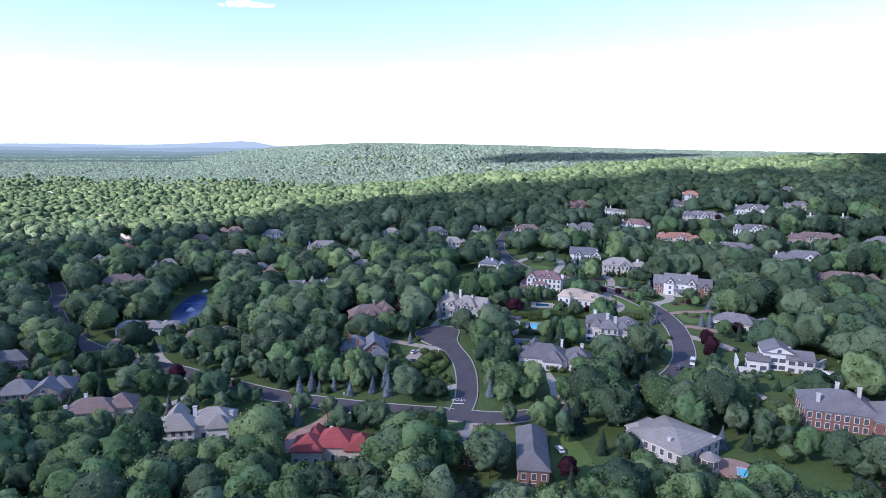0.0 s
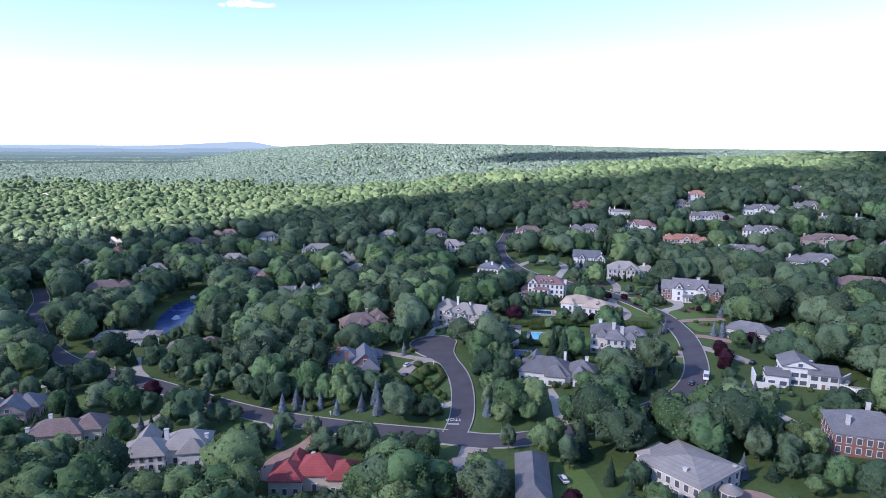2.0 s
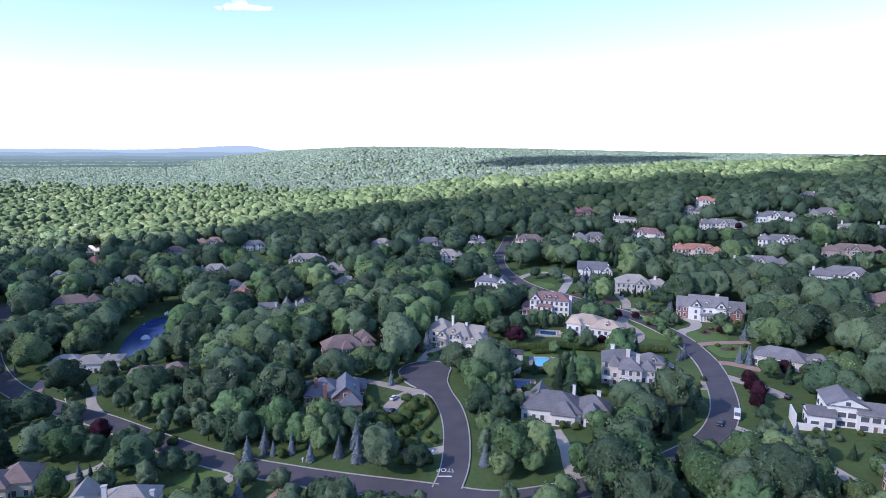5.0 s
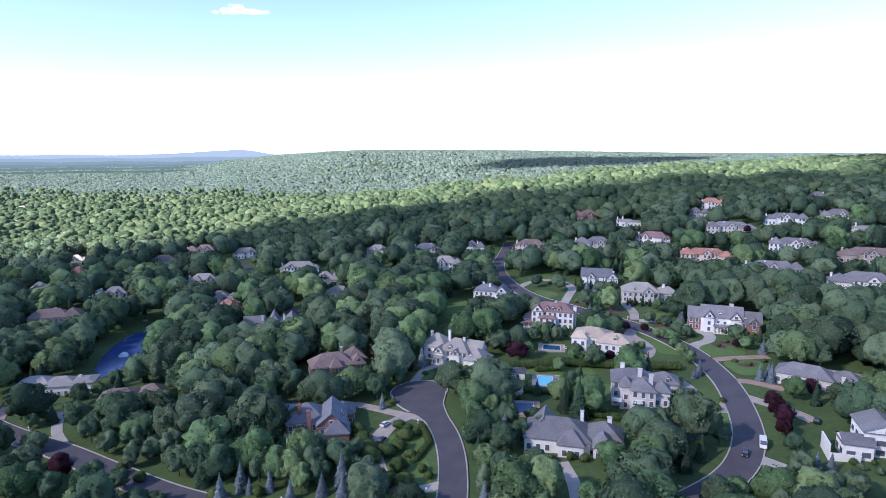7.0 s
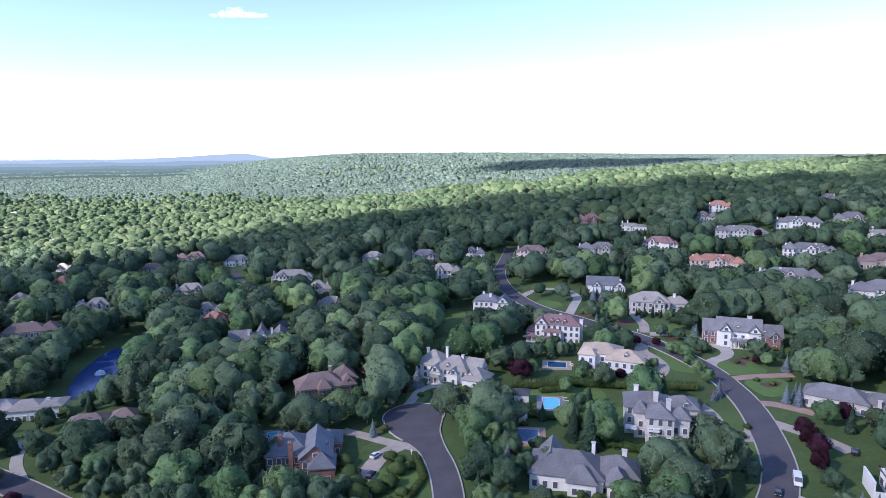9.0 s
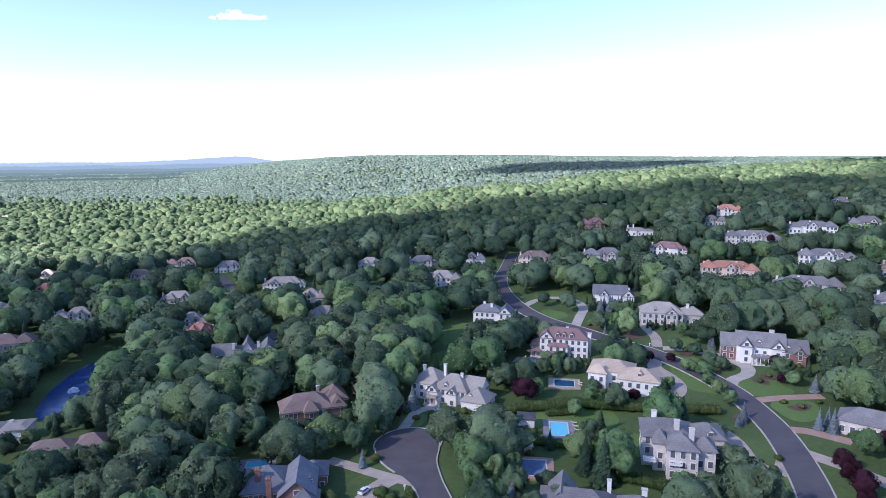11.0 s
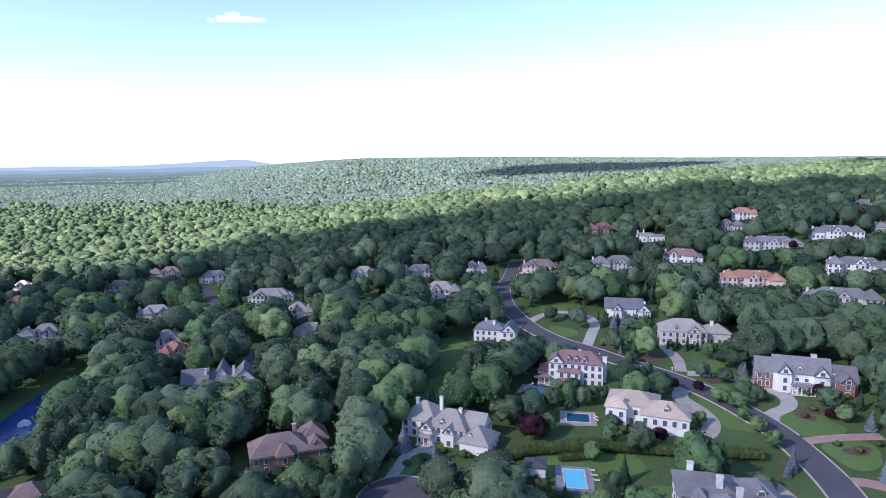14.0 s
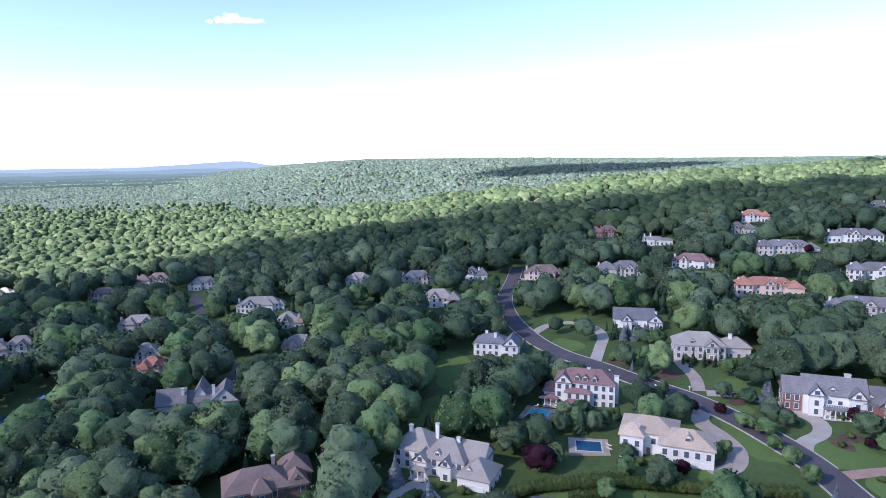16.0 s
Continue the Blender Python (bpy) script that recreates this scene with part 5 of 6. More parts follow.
def trunk_mesh(seed, height, r, limbs=5):
    rng = random.Random(seed)
    bm = bmesh.new()

    def limb(p, q, ra, rb):
        d = (q - p)
        m = Matrix.Translation((p + q) / 2) @ d.to_track_quat("Z", "Y").to_matrix().to_4x4()
        bmesh.ops.create_cone(bm, cap_ends=True, segments=7, radius1=ra, radius2=rb, depth=d.length, matrix=m)

    top = Vector((rng.uniform(-0.3, 0.3), rng.uniform(-0.3, 0.3), height))
    limb(Vector((0, 0, -0.8)), top * 0.55, r, r * 0.7)
    limb(top * 0.54, top, r * 0.7, r * 0.25)
    for i in range(limbs):
        a = 6.28 * i / max(1, limbs) + rng.uniform(-0.4, 0.4)
        s = top * rng.uniform(0.45, 0.8)
        limb(s, s + Vector((math.cos(a) * height * 0.3, math.sin(a) * height * 0.3, height * 0.22)), r * 0.4, r * 0.12)
    me = bpy.data.meshes.new("trunk")
    bm.to_mesh(me)
    bm.free()
    me.materials.append(BARK)
    return me


def tree_thing(name, crown, trunk, label, category, group):
    ob = thing(name, 0, 0, -500, 0, label, category, group)
    c = new("crown", crown)
    c.parent = ob
    t = new("trunk", trunk)
    t.parent = ob
    return ob


BL = [broadleaf(s, 15, 5.9, 46, 66, 0.36, 0.14, 0.25, ICO3) for s in (1, 2, 3)] + [broadleaf(4, 15, 4.6, 42, 56, 0.32, 0.10, 0.27, ICO3), broadleaf(5, 15, 5.7, 52, 52, 0.34, 0.16, 0.24, ICO3)]
NT = [needle_tree(s, 14, 3.4, 22, 20) for s in (11, 12)]
COLUMN = needle_tree(21, 10, 1.6, 20, 12, 0.45)
PROTO = {
    "broad": [tree_thing("broadleaf_tree", mesh_of("crown", *b, LEAF), trunk_mesh(i, 9.5, 0.32), "tall broadleaved tree with a full green crown", "tree", "garden trees") for i, b in enumerate(BL)],
    "light": [tree_thing("broadleaf_tree", mesh_of("crown", *b, LEAF_LIGHT), trunk_mesh(i + 9, 9.5, 0.28), "broadleaved tree with a fresh light green crown", "tree", "light green trees") for i, b in enumerate(BL[:3])],
    "purple": [tree_thing("purple_tree", mesh_of("crown", *b, LEAF_PURPLE), trunk_mesh(i + 19, 9.0, 0.25), "purple-leaved tree with a dense round crown", "tree", "purple trees") for i, b in enumerate(BL[:2])],
    "needle": [tree_thing("conifer", mesh_of("crown", *b, NEEDLE), trunk_mesh(i + 29, 13, 0.25, 0), "dark green conifer with drooping branches", "conifer", "dark conifers") for i, b in enumerate(NT)],
    "blue": [tree_thing("blue_spruce", mesh_of("crown", *b, NEEDLE_BLUE), trunk_mesh(i + 39, 13, 0.22, 0), "blue spruce with silvery blue needles", "spruce", "blue spruces") for i, b in enumerate(NT)],
    "column": [tree_thing("columnar_evergreen", mesh_of("crown", *COLUMN, NEEDLE), trunk_mesh(50, 8, 0.15, 0), "slim columnar evergreen shrub beside a house", "evergreen", "columnar evergreens")],
    "bush": [tree_thing("clipped_bush", mesh_of("crown", *broadleaf(s, 3.4, 1.8, 22, 30, 0.15, 0.02, 0.34, ICO2, 0.04), HEDGE), trunk_mesh(60 + s, 1.5, 0.08, 0), "round clipped green bush in a garden", "bush", "clipped bushes") for s in (31, 32)],
}
HEIGHT = {"broad": 15.0, "light": 15.0, "purple": 15.0, "needle": 14.0, "blue": 14.0, "column": 10.0, "bush": 3.4}
COUNT = {}


def plant(kind, x, y, h, wide=1.0, rng=random):
    k = COUNT.get(kind, 0)
    COUNT[kind] = k + 1
    s = h / HEIGHT[kind]
    p = PROTO[kind][k % len(PROTO[kind])]
    return copy_thing(p, pose(x, y, ground_z(x, y) - 0.1, 0, 0, rng.uniform(0, 360)) @ Matrix.Diagonal((s * wide, s * wide, s, 1)))


# trees placed by hand to fit the camera's view: kind, x, y, height, breadth
PLACED = [
    ("blue", 106, 479, 9, 1.2), ("blue", 111, 477.5, 9.5, 1.2), ("blue", 116, 478, 9, 1.2), ("blue", 121, 477, 8.5, 1.2), ("needle", 103, 483, 9, 1.2), ("column", 126, 484, 5, 1.4), ("column", 100, 480, 5, 1.4),
    ("light", -47.5, 266.8, 17, 0.8), ("broad", -60.5, 264.8, 14, 0.9), ("light", -36.6, 260.7, 13, 0.9), ("broad", -76, 270, 11, 1.0), ("broad", -89.7, 281, 9, 1.1), ("needle", -82.8, 298.4, 14, 1.0), ("needle", -77.6, 298.4, 13, 1.0), ("blue", -35.5, 252.5, 7, 1.1),
    ("blue", -26.1, 253.6, 8, 1.1), ("blue", -19.3, 249.6, 9.5, 1.1), ("blue", -52.7, 258.7, 6, 1.0), ("blue", -49.2, 257.6, 6, 1.0), ("broad", -13.2, 257.8, 9.5, 0.95), ("broad", -19.8, 219.9, 12, 1.0), ("broad", -28.8, 226, 9, 1.0), ("broad", -68, 268, 12, 1.0), ("light", -54, 268, 13, 0.9),
    ("broad", -103.1, 268, 8, 1.0), ("broad", -95.2, 277, 9, 1.0), ("broad", -120, 298, 10, 1.1), ("broad", -108.6, 288, 9, 1.1), ("blue", -197, 347.3, 6, 1.2), ("needle", -156, 325.9, 10, 1.2), ("broad", -64.4, 222, 8, 1.0), ("light", -42, 261, 13, 0.8), ("broad", -31, 263, 12, 0.9),
    ("light", 26.7, 231.6, 9, 1.0), ("broad", 44, 200, 11, 1.0), ("light", 50.4, 232.6, 10, 1.0), ("light", 64.2, 231, 10, 1.0), ("light", 66.2, 210.4, 10, 0.9), ("light", 100.9, 214, 9, 1.0), ("light", 102.3, 204.2, 9, 1.0), ("light", 34.4, 245.8, 12, 0.8), ("light", 15, 189, 13, 1.1),
    ("broad", 42.3, 379, 9, 1.0), ("broad", 49.3, 381, 9, 1.0), ("broad", 56.4, 384, 8, 1.0), ("light", 62.9, 386, 8, 1.0), ("broad", 68, 383, 8, 1.0), ("broad", 73.2, 385, 7, 1.1), ("broad", 39.4, 402.3, 8, 1.0), ("light", 119.3, 361.3, 5.5, 1.2), ("light", 119.9, 352.2, 6, 1.2),
    ("light", 118.8, 341, 6.5, 1.1), ("broad", 131.1, 375.5, 6.5, 1.2), ("purple", 115, 389.6, 4.5, 1.2), ("blue", 138.5, 401.9, 6.5, 1.2), ("purple", 147.2, 358.4, 4, 1.2), ("light", 150.5, 355.4, 6.5, 1.2), ("light", 81.4, 349.9, 5.5, 1.2), ("broad", 73.6, 362, 5.5, 1.2),
    ("light", 103.5, 361.2, 5.0, 1.3), ("broad", 98.8, 424, 6, 1.1), ("broad", 101.9, 410, 6, 1.1), ("light", 51.1, 360.9, 8, 1.0), ("broad", 21.4, 388, 9, 1.1), ("broad", 28, 384, 9, 1.1), ("broad", 35.5, 377, 9, 1.1), ("light", 61.5, 339.7, 7, 1.0), ("blue", 118.2, 328.9, 7, 1.1),
    ("needle", 37.1, 449.9, 9, 1.2), ("light", 49.6, 437.8, 8, 1.1), ("light", 29.6, 411.4, 7, 1.2), ("broad", 121.4, 402.8, 7, 1.1), ("column", 136.3, 449.5, 4.5, 1.3), ("column", 127.6, 436, 4.5, 1.3), ("column", 122.7, 437, 4.5, 1.3), ("column", 132.1, 435.3, 4, 1.3), ("column", 141, 434, 4, 1.3),
    ("purple", -116, 271, 9, 1.1), ("purple", 127, 284, 8, 1.0), ("purple", 125.5, 277, 8, 1.0), ("purple", 122, 270, 7, 1.0), ("purple", 129, 291, 7, 1.0), ("purple", 40, 176, 7, 1.2), ("purple", 46, 358, 9.5, 1.35), ("purple", -5, 347, 8, 1.0),
    ("purple", 87, 350.5, 5, 1.2), ("purple", 106, 393, 5, 1.2), ("purple", -21, 368, 9, 0.9), ("purple", 24, 560, 6, 1.3), ("purple", 98, 612, 5, 1.2), ("purple", 92, 611, 5, 1.2), ("purple", 154, 378, 5, 1.1),
    ("purple", 168, 283, 6, 1.3), ("purple", 300, 470, 7, 1.2), ("purple", 273, 612, 7, 1.2), ("purple", 148, 300, 7, 1.0), ("purple", 265, 365, 8, 1),
    ("blue", -57, 254, 10, 1.0), ("blue", -53, 231, 9, 1.1), ("blue", -21, 259, 10.5, 1.1), ("blue", -37, 262, 9, 0.9), ("blue", -43, 258, 8, 0.9), ("blue", -90, 318, 12, 1.0), ("blue", -95, 322, 10, 1.0), ("blue", -157, 330, 7, 1.0), ("blue", 12, 346, 7.5, 1.35),
    ("blue", 1.5, 357, 10, 1.35), ("blue", 119, 483, 8, 1.2), ("blue", 114, 484, 8, 1.2), ("blue", 109, 483, 8, 1.2), ("blue", 124, 482, 7, 1.2), ("blue", 141, 315, 9, 1.0), ("blue", 138, 318, 8, 1.0), ("blue", 143, 321, 7, 1.0), ("blue", 139, 405, 8.5, 1.1),
    ("blue", 193, 419, 9, 1.1), ("blue", 124, 248, 6, 1.2), ("blue", 121, 250, 5.5, 1.2), ("blue", 117, 326, 5, 1.1), ("blue", 114, 324, 5, 1.1), ("blue", 255, 530, 8, 1.2), ("blue", 250, 540, 9, 1.2), ("blue", 262, 536, 8, 1.2), ("blue", 192, 545, 9, 1.2),
    ("blue", 198, 548, 9, 1.2), ("blue", 186, 550, 9, 1.1), ("blue", -13, 312, 7, 1.0), ("blue", 60, 163, 10, 1.0), ("blue", 62, 168, 8, 1.0), ("blue", 93, 273, 8, 1.1), ("blue", 240, 520, 8, 1.1), ("blue", 131, 611, 9, 1.2), ("blue", 128, 616, 9, 1.2),
    ("blue", 57, 478, 6, 1.1), ("blue", 98, 438, 5, 1.0), ("blue", 300, 575, 8, 1.1), ("blue", 310, 570, 8, 1.1), ("blue", 290, 580, 7, 1.1), ("blue", 155, 349, 7, 1.4), ("blue", 222, 352, 9, 1.1), ("blue", 228, 356, 9, 1.1), ("blue", 255, 402, 9, 1.1),
    ("light", 118, 378, 5.5, 1.6), ("light", 122, 371, 6, 1.6), ("light", 98, 357, 6.5, 1.1), ("light", 79, 348, 5.0, 1.2), ("light", 70, 352, 6.5, 1.2), ("light", -34, 266, 16, 0.75), ("broad", 131, 388, 6, 1.6),
    ("broad", 128, 396, 6, 1.5), ("broad", -30, 420, 19, 1.35), ("broad", -20, 412, 17, 1.2), ("broad", -40, 430, 17, 1.2), ("broad", -10, 378, 14, 0.95), ("light", -12, 372, 13, 0.9), ("broad", -62, 330, 15, 1.1), ("light", -78, 372, 16, 1.1), ("light", -92, 366, 15, 1.2),
    ("broad", -70, 350, 14, 1.1), ("light", -105, 356, 15, 1.1), ("broad", -116, 372, 16, 1.1), ("broad", -112, 516, 17, 1.4), ("broad", -95, 530, 15, 1.2), ("broad", 100, 296, 8, 1.5), ("broad", 104, 318, 5, 2.0), ("light", 4, 186, 15, 1.1), ("broad", 17, 180, 15, 1.15),
    ("light", -18, 190, 14, 1.0), ("broad", -25, 222, 11, 1.1), ("light", -8, 204, 10, 0.9), ("broad", 2, 214, 10, 0.85), ("broad", 27, 214, 9, 0.9), ("light", 42, 214, 10, 1.0), ("broad", 52, 218, 9, 1.0), ("broad", 72, 222, 9, 1.0), ("broad", 66, 210, 9, 1.0),
    ("light", 84, 208, 9, 1.0), ("broad", 96, 222, 10, 1.1), ("broad", 105, 232, 10, 1.0), ("light", 134, 222, 6.5, 1.3), ("broad", 44, 279, 9, 0.9), ("light", 28, 296, 10, 0.9), ("broad", 30, 268, 12, 0.85), ("needle", 24, 286, 11, 1.1), ("light", 26, 277, 13, 0.7),
    ("broad", 28, 252, 10, 0.9), ("needle", 32, 244, 10, 1.1), ("light", 62, 257, 9, 1.25), ("broad", 70, 251, 9, 1.2), ("needle", 76, 249, 8, 1.2), ("needle", 83, 252, 9, 1.1), ("needle", 90, 258, 9, 1.1), ("broad", 100, 268, 7, 1.2), ("needle", 104, 277, 7, 1.2),
    ("needle", 98, 278, 9, 1.2), ("broad", 62, 316, 10, 0.8), ("light", 20, 303, 8, 1.0), ("broad", 22, 314, 9, 0.95), ("needle", 18, 328, 9, 1.2), ("broad", 30, 318, 9, 1.0), ("light", 34, 300, 8, 1.0), ("broad", 26, 330, 8, 1.0),
    ("broad", -16, 322, 11, 1.0), ("needle", -20, 336, 11, 1.5), ("broad", -30, 322, 11, 1.1), ("broad", -42, 330, 11, 1.1), ("light", -53, 296, 14, 0.9), ("broad", -62, 300, 13, 1.0), ("broad", -30, 272, 11, 0.9), ("light", -24, 270, 10, 0.9), ("broad", -40, 272, 11, 0.9),
    ("broad", -18, 272, 8, 0.9), ("needle", -66, 264, 13, 1.0), ("needle", -60, 270, 13, 1.0), ("needle", -72, 272, 12, 1.0), ("broad", -130, 277, 10, 1.2), ("broad", -112, 259, 9, 1.2), ("broad", 137, 446, 7, 1.4), ("broad", 142, 420, 11, 1.2),
    ("broad", 170, 440, 16, 1.3), ("broad", 182, 446, 16, 1.3), ("broad", 194, 452, 17, 1.3), ("broad", 176, 462, 17, 1.3), ("broad", 190, 470, 17, 1.3), ("broad", 205, 462, 16, 1.3), ("broad", 168, 480, 15, 1.2), ("light", 183, 368, 10, 1.2), ("light", 176, 374, 10, 1.2),
    ("light", 190, 362, 10, 1.2), ("light", 198, 372, 10, 1.2), ("broad", 84, 574, 15, 1.0), ("broad", 92, 570, 14, 1.0), ("needle", 78, 570, 12, 1.2), ("broad", 100, 556, 14, 1.0), ("broad", 92, 556, 13, 1.0), ("needle", 74, 562, 10, 1.2), ("broad", 106, 544, 12, 1.0),
    ("light", 22, 292, 10, 0.9), ("broad", 25, 305, 10, 1.0), ("light", 20, 278, 9, 0.8), ("needle", 22, 268, 9, 1.1), ("light", 24, 258, 10, 0.9), ("broad", 22, 246, 9, 0.9), ("broad", 34, 288, 10, 1.0), ("broad", 36, 276, 9, 1.0), ("light", -42, 296, 11, 0.9), ("broad", -50, 286, 12, 0.9),
    ("broad", -24, 330, 10, 1.0), ("broad", -8, 334, 10, 0.9), ("light", -14, 331, 10, 0.9), ("broad", -44, 318, 11, 1.0), ("broad", -52, 330, 13, 1.1), ("light", -60, 316, 14, 0.9), ("broad", -58, 342, 13, 1.1), ("needle", -9, 343, 9, 1.2), ("broad", -18, 350, 8, 1.0), ("broad", -70, 316, 13, 1.0),
    ("broad", -28, 259, 10, 0.9), ("light", -33, 256, 10, 0.85), ("broad", -48, 264, 11, 0.9), ("needle", -45, 268, 11, 1.0), ("broad", -54, 272, 12, 0.9), ("needle", -79, 277, 11, 1.1), ("broad", -84, 283, 11, 1.0), ("needle", -92, 285, 10, 1.1), ("broad", -98, 290, 9, 1.1),
    ("broad", -70, 286, 12, 1.0), ("needle", -106, 297, 9, 1.1), ("broad", -113, 300, 9, 1.1), ("broad", -137, 292, 8, 1.35), ("broad", -122, 305, 9, 1.1), ("needle", -146, 318, 9, 1.2), ("light", -152, 314, 6, 1.1), ("broad", -104, 262, 9, 1.2), ("broad", -92, 262, 8, 1.1), ("broad", -122, 268, 8, 1.1),
    ("broad", -75, 250, 7, 1.3), ("broad", -42, 236, 8, 1.1), ("needle", -68, 238, 8, 1.1), ("broad", -85, 240, 9, 1.1), ("broad", -96, 238, 9, 1.1), ("light", 36, 234, 9, 1.0), ("broad", 26, 236, 9, 1.0), ("broad", 64, 236, 9, 1.0), ("needle", 56, 238, 8, 1.1), ("needle", 50, 234, 7, 1.0),
    ("light", 88, 232, 9, 1.1), ("needle", 78, 228, 9, 1.0), ("broad", 112, 244, 9, 1.1), ("needle", 116, 250, 8, 1.1), ("broad", 124, 236, 6, 1.3), ("needle", 133, 233, 5.5, 1.3), ("broad", 120, 232, 9, 1.1), ("broad", 104, 206, 9, 1.1), ("broad", 112, 212, 8, 1.2), ("broad", 108, 196, 10, 1.1),
    ("light", 118, 200, 9, 1.1), ("broad", 105, 188, 9, 1.1), ("broad", 101, 198, 11, 1.1), ("light", 62, 172, 10, 1.0), ("broad", 72, 166, 10, 1.0), ("light", 76, 158, 7, 1.0), ("broad", 86, 156, 4.5, 1.2), ("broad", 60, 186, 9, 1.0), ("needle", 56, 178, 10, 1.0), ("needle", 54, 190, 9, 1.0),
    ("light", 118, 156, 6, 1.2), ("broad", 123, 168, 10.5, 1.3), ("broad", 137, 160, 10, 1.2), ("needle", 104, 201, 9, 1.4), ("needle", 111, 206, 9, 1.4), ("needle", 112, 196, 8, 1.4), ("light", 107, 179, 6, 1.2), ("needle", 100, 188, 7, 1.3), ("broad", 111, 188, 8, 1.2), ("light", 106, 157, 4.5, 1.2), ("purple", 123, 158, 5, 1.1), ("purple", 150, 156, 6, 1.1),
]
for kd, tx, ty, th, tw in PLACED:
    plant(kd, tx, ty, th, tw)
for i, (bx, by) in enumerate([(121, 441), (125, 440), (129, 438), (133, 436), (137, 434), (126, 447), (117, 443), (119, 452), (104, 490), (102, 496), (108, 480)]):
    plant("column", bx, by, 5.5 + (i % 3), 0.9)
BUSHES = [(-8, 274, 3.6), (-4, 277, 3.4), (-7, 254, 4.2), (-1, 254, 4.0), (-4, 264, 3.8), (-13, 270, 4.6), (-15, 276, 4.2), (0, 271, 2.6), (-3, 284, 3.6), (-2, 290, 2.6), (-17, 283, 4.0), (-5, 293, 3.0), (1, 287, 2.4),
          (4, 262, 2.2), (3, 247, 2.6), (6, 258, 2.0), (-20, 292, 3.4), (-9, 316, 2.4), (-13, 320, 2.2), (126, 402, 2.2), (135, 378, 2.0), (133, 383, 1.8), (146, 366, 2.0), (140, 361, 1.8), (3, 346, 2.0), (9, 349, 2.2), (-1, 352, 1.8),
          (93, 452, 2.2), (99, 448, 2.2), (86, 505, 2.0), (90, 515, 2.2), (142, 335, 2.0), (138, 340, 1.8), (150, 338, 1.8), (-150, 322, 2.6), (-166, 306, 2.4), (-140, 300, 2.4), (37, 324, 3.2), (44, 323, 3.2), (-46, 256, 2.6), (-60, 256, 2.8),
          (-88, 268, 2.6), (-98, 277, 2.4), (110, 293, 2.0), (115, 300, 2.0), (104, 288, 2.0)]
for bx, by, bh in BUSHES:
    plant("bush", bx, by, bh * 1.25 if by < 300 else bh, 1.25)


def hedge(x0, y0, x1, y1, h, w):
    """A clipped hedge: a rough core clothed in leaves."""
    rng = np.random.default_rng(int(abs(x0 * 7 + y0)))
    L = math.hypot(x1 - x0, y1 - y0)
    n = max(3, int(L / 0.8))
    pieces = []
    for i in range(n):
        u = (i + 0.5) / n
        x, y = x0 + (x1 - x0) * u, y0 + (y1 - y0) * u
        c = (x, y, ground_z(x, y) + h * 0.48)
        pieces.append(lump(rng, c, (1.5, w * 0.52, h * 0.52), ICO1, 0.12))
        pieces.append(leaves(rng, c, (1.3, w * 0.56, h * 0.56), 60, 0.26))
    tagged(new("hedge", mesh_of("hedge", *joined(pieces), HEDGE)), "thick clipped green hedge between gardens", "hedge", "garden hedges")


HEDGES = [(43, 347, 64, 347.5, 4.2, 4), (64, 347.5, 82, 342, 4.0, 4), (82, 342, 112, 334.5, 3.6, 4), (31, 342, 43, 347, 4.0, 3.5), (36, 322, 50, 318, 2.8, 2.5), (50, 317, 72, 312, 1.6, 1.6), (60, 298, 80, 285, 2.8, 4), (1, 268, 6, 280, 1.6, 2), (6, 280, 3, 294, 1.6, 1.6),
          (-5, 246, 5, 245, 1.6, 2.4), (34, 336, 39, 334, 2.4, 2), (62, 342, 52, 342, 2.6, 3), (196, 512, 222, 506, 2.4, 3), (-66, 240, -58, 230, 2.2, 3)]
for hd in HEDGES:
    hedge(*hd)

# shrubs along the house fronts
shrub_rng = random.Random(5)
for hx, hy, hr, a0, a1, b0, b1 in HOUSES[:26]:
    c, s = math.cos(radians(hr)), math.sin(radians(hr))
    for k in range(5):
        u = a0 + (a1 - a0) * (k + shrub_rng.uniform(0.1, 0.9)) / 5
        v = b0 - shrub_rng.uniform(1.0, 3.0)
        px, py = hx + c * u - s * v, hy + s * u + c * v
        if not in_drive(px, py) and near_line(px, py, MAIN) > 7 and math.hypot(px - 93, py - 350) > 6 and all(math.hypot(px - q[0], py - q[1]) > 8 for q in POOLS):
            plant("bush", px, py, shrub_rng.uniform(1.4, 2.8), 1.2)

# woods: chance planting that keeps off houses, roads, lawns, water and open spots, low where it would hide them from
# the camera
rng = np.random.default_rng(7)


def along(line, every):
    return line[::every]


KEEP_SEEN = []                                          # x, y, half breadth, height that may stand between it and the camera
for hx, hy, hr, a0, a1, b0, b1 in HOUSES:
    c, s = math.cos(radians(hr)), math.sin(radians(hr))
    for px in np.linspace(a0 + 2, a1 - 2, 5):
        KEEP_SEEN.append((hx + c * px - s * b0, hy + s * px + c * b0, (a1 - a0) / 8 + 0.5, 3.8 if hy < 440 else 1.6))
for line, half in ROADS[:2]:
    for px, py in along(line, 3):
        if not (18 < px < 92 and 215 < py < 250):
            KEEP_SEEN.append((px, py, 4.5, 4.0 if px < -25 else 2.0))
KEEP_SEEN += [(BULB[0], BULB[1], 11, 0.3)] + [(-166 - 0.2 * (yy - 423), yy, 13, 0.8) for yy in range(372, 478, 8)]
KEEP_SEEN += [(q[0], q[1], 6, 1.0) for q in POOLS] + [(134, 252, 7, 0.5), (144, 248, 7, 0.5), (154, 245, 7, 0.5), (126, 280, 6, 2.0), (122, 271, 5, 2.0), (83, 178, 4, 1.5), (88, 182, 4, 1.5)]
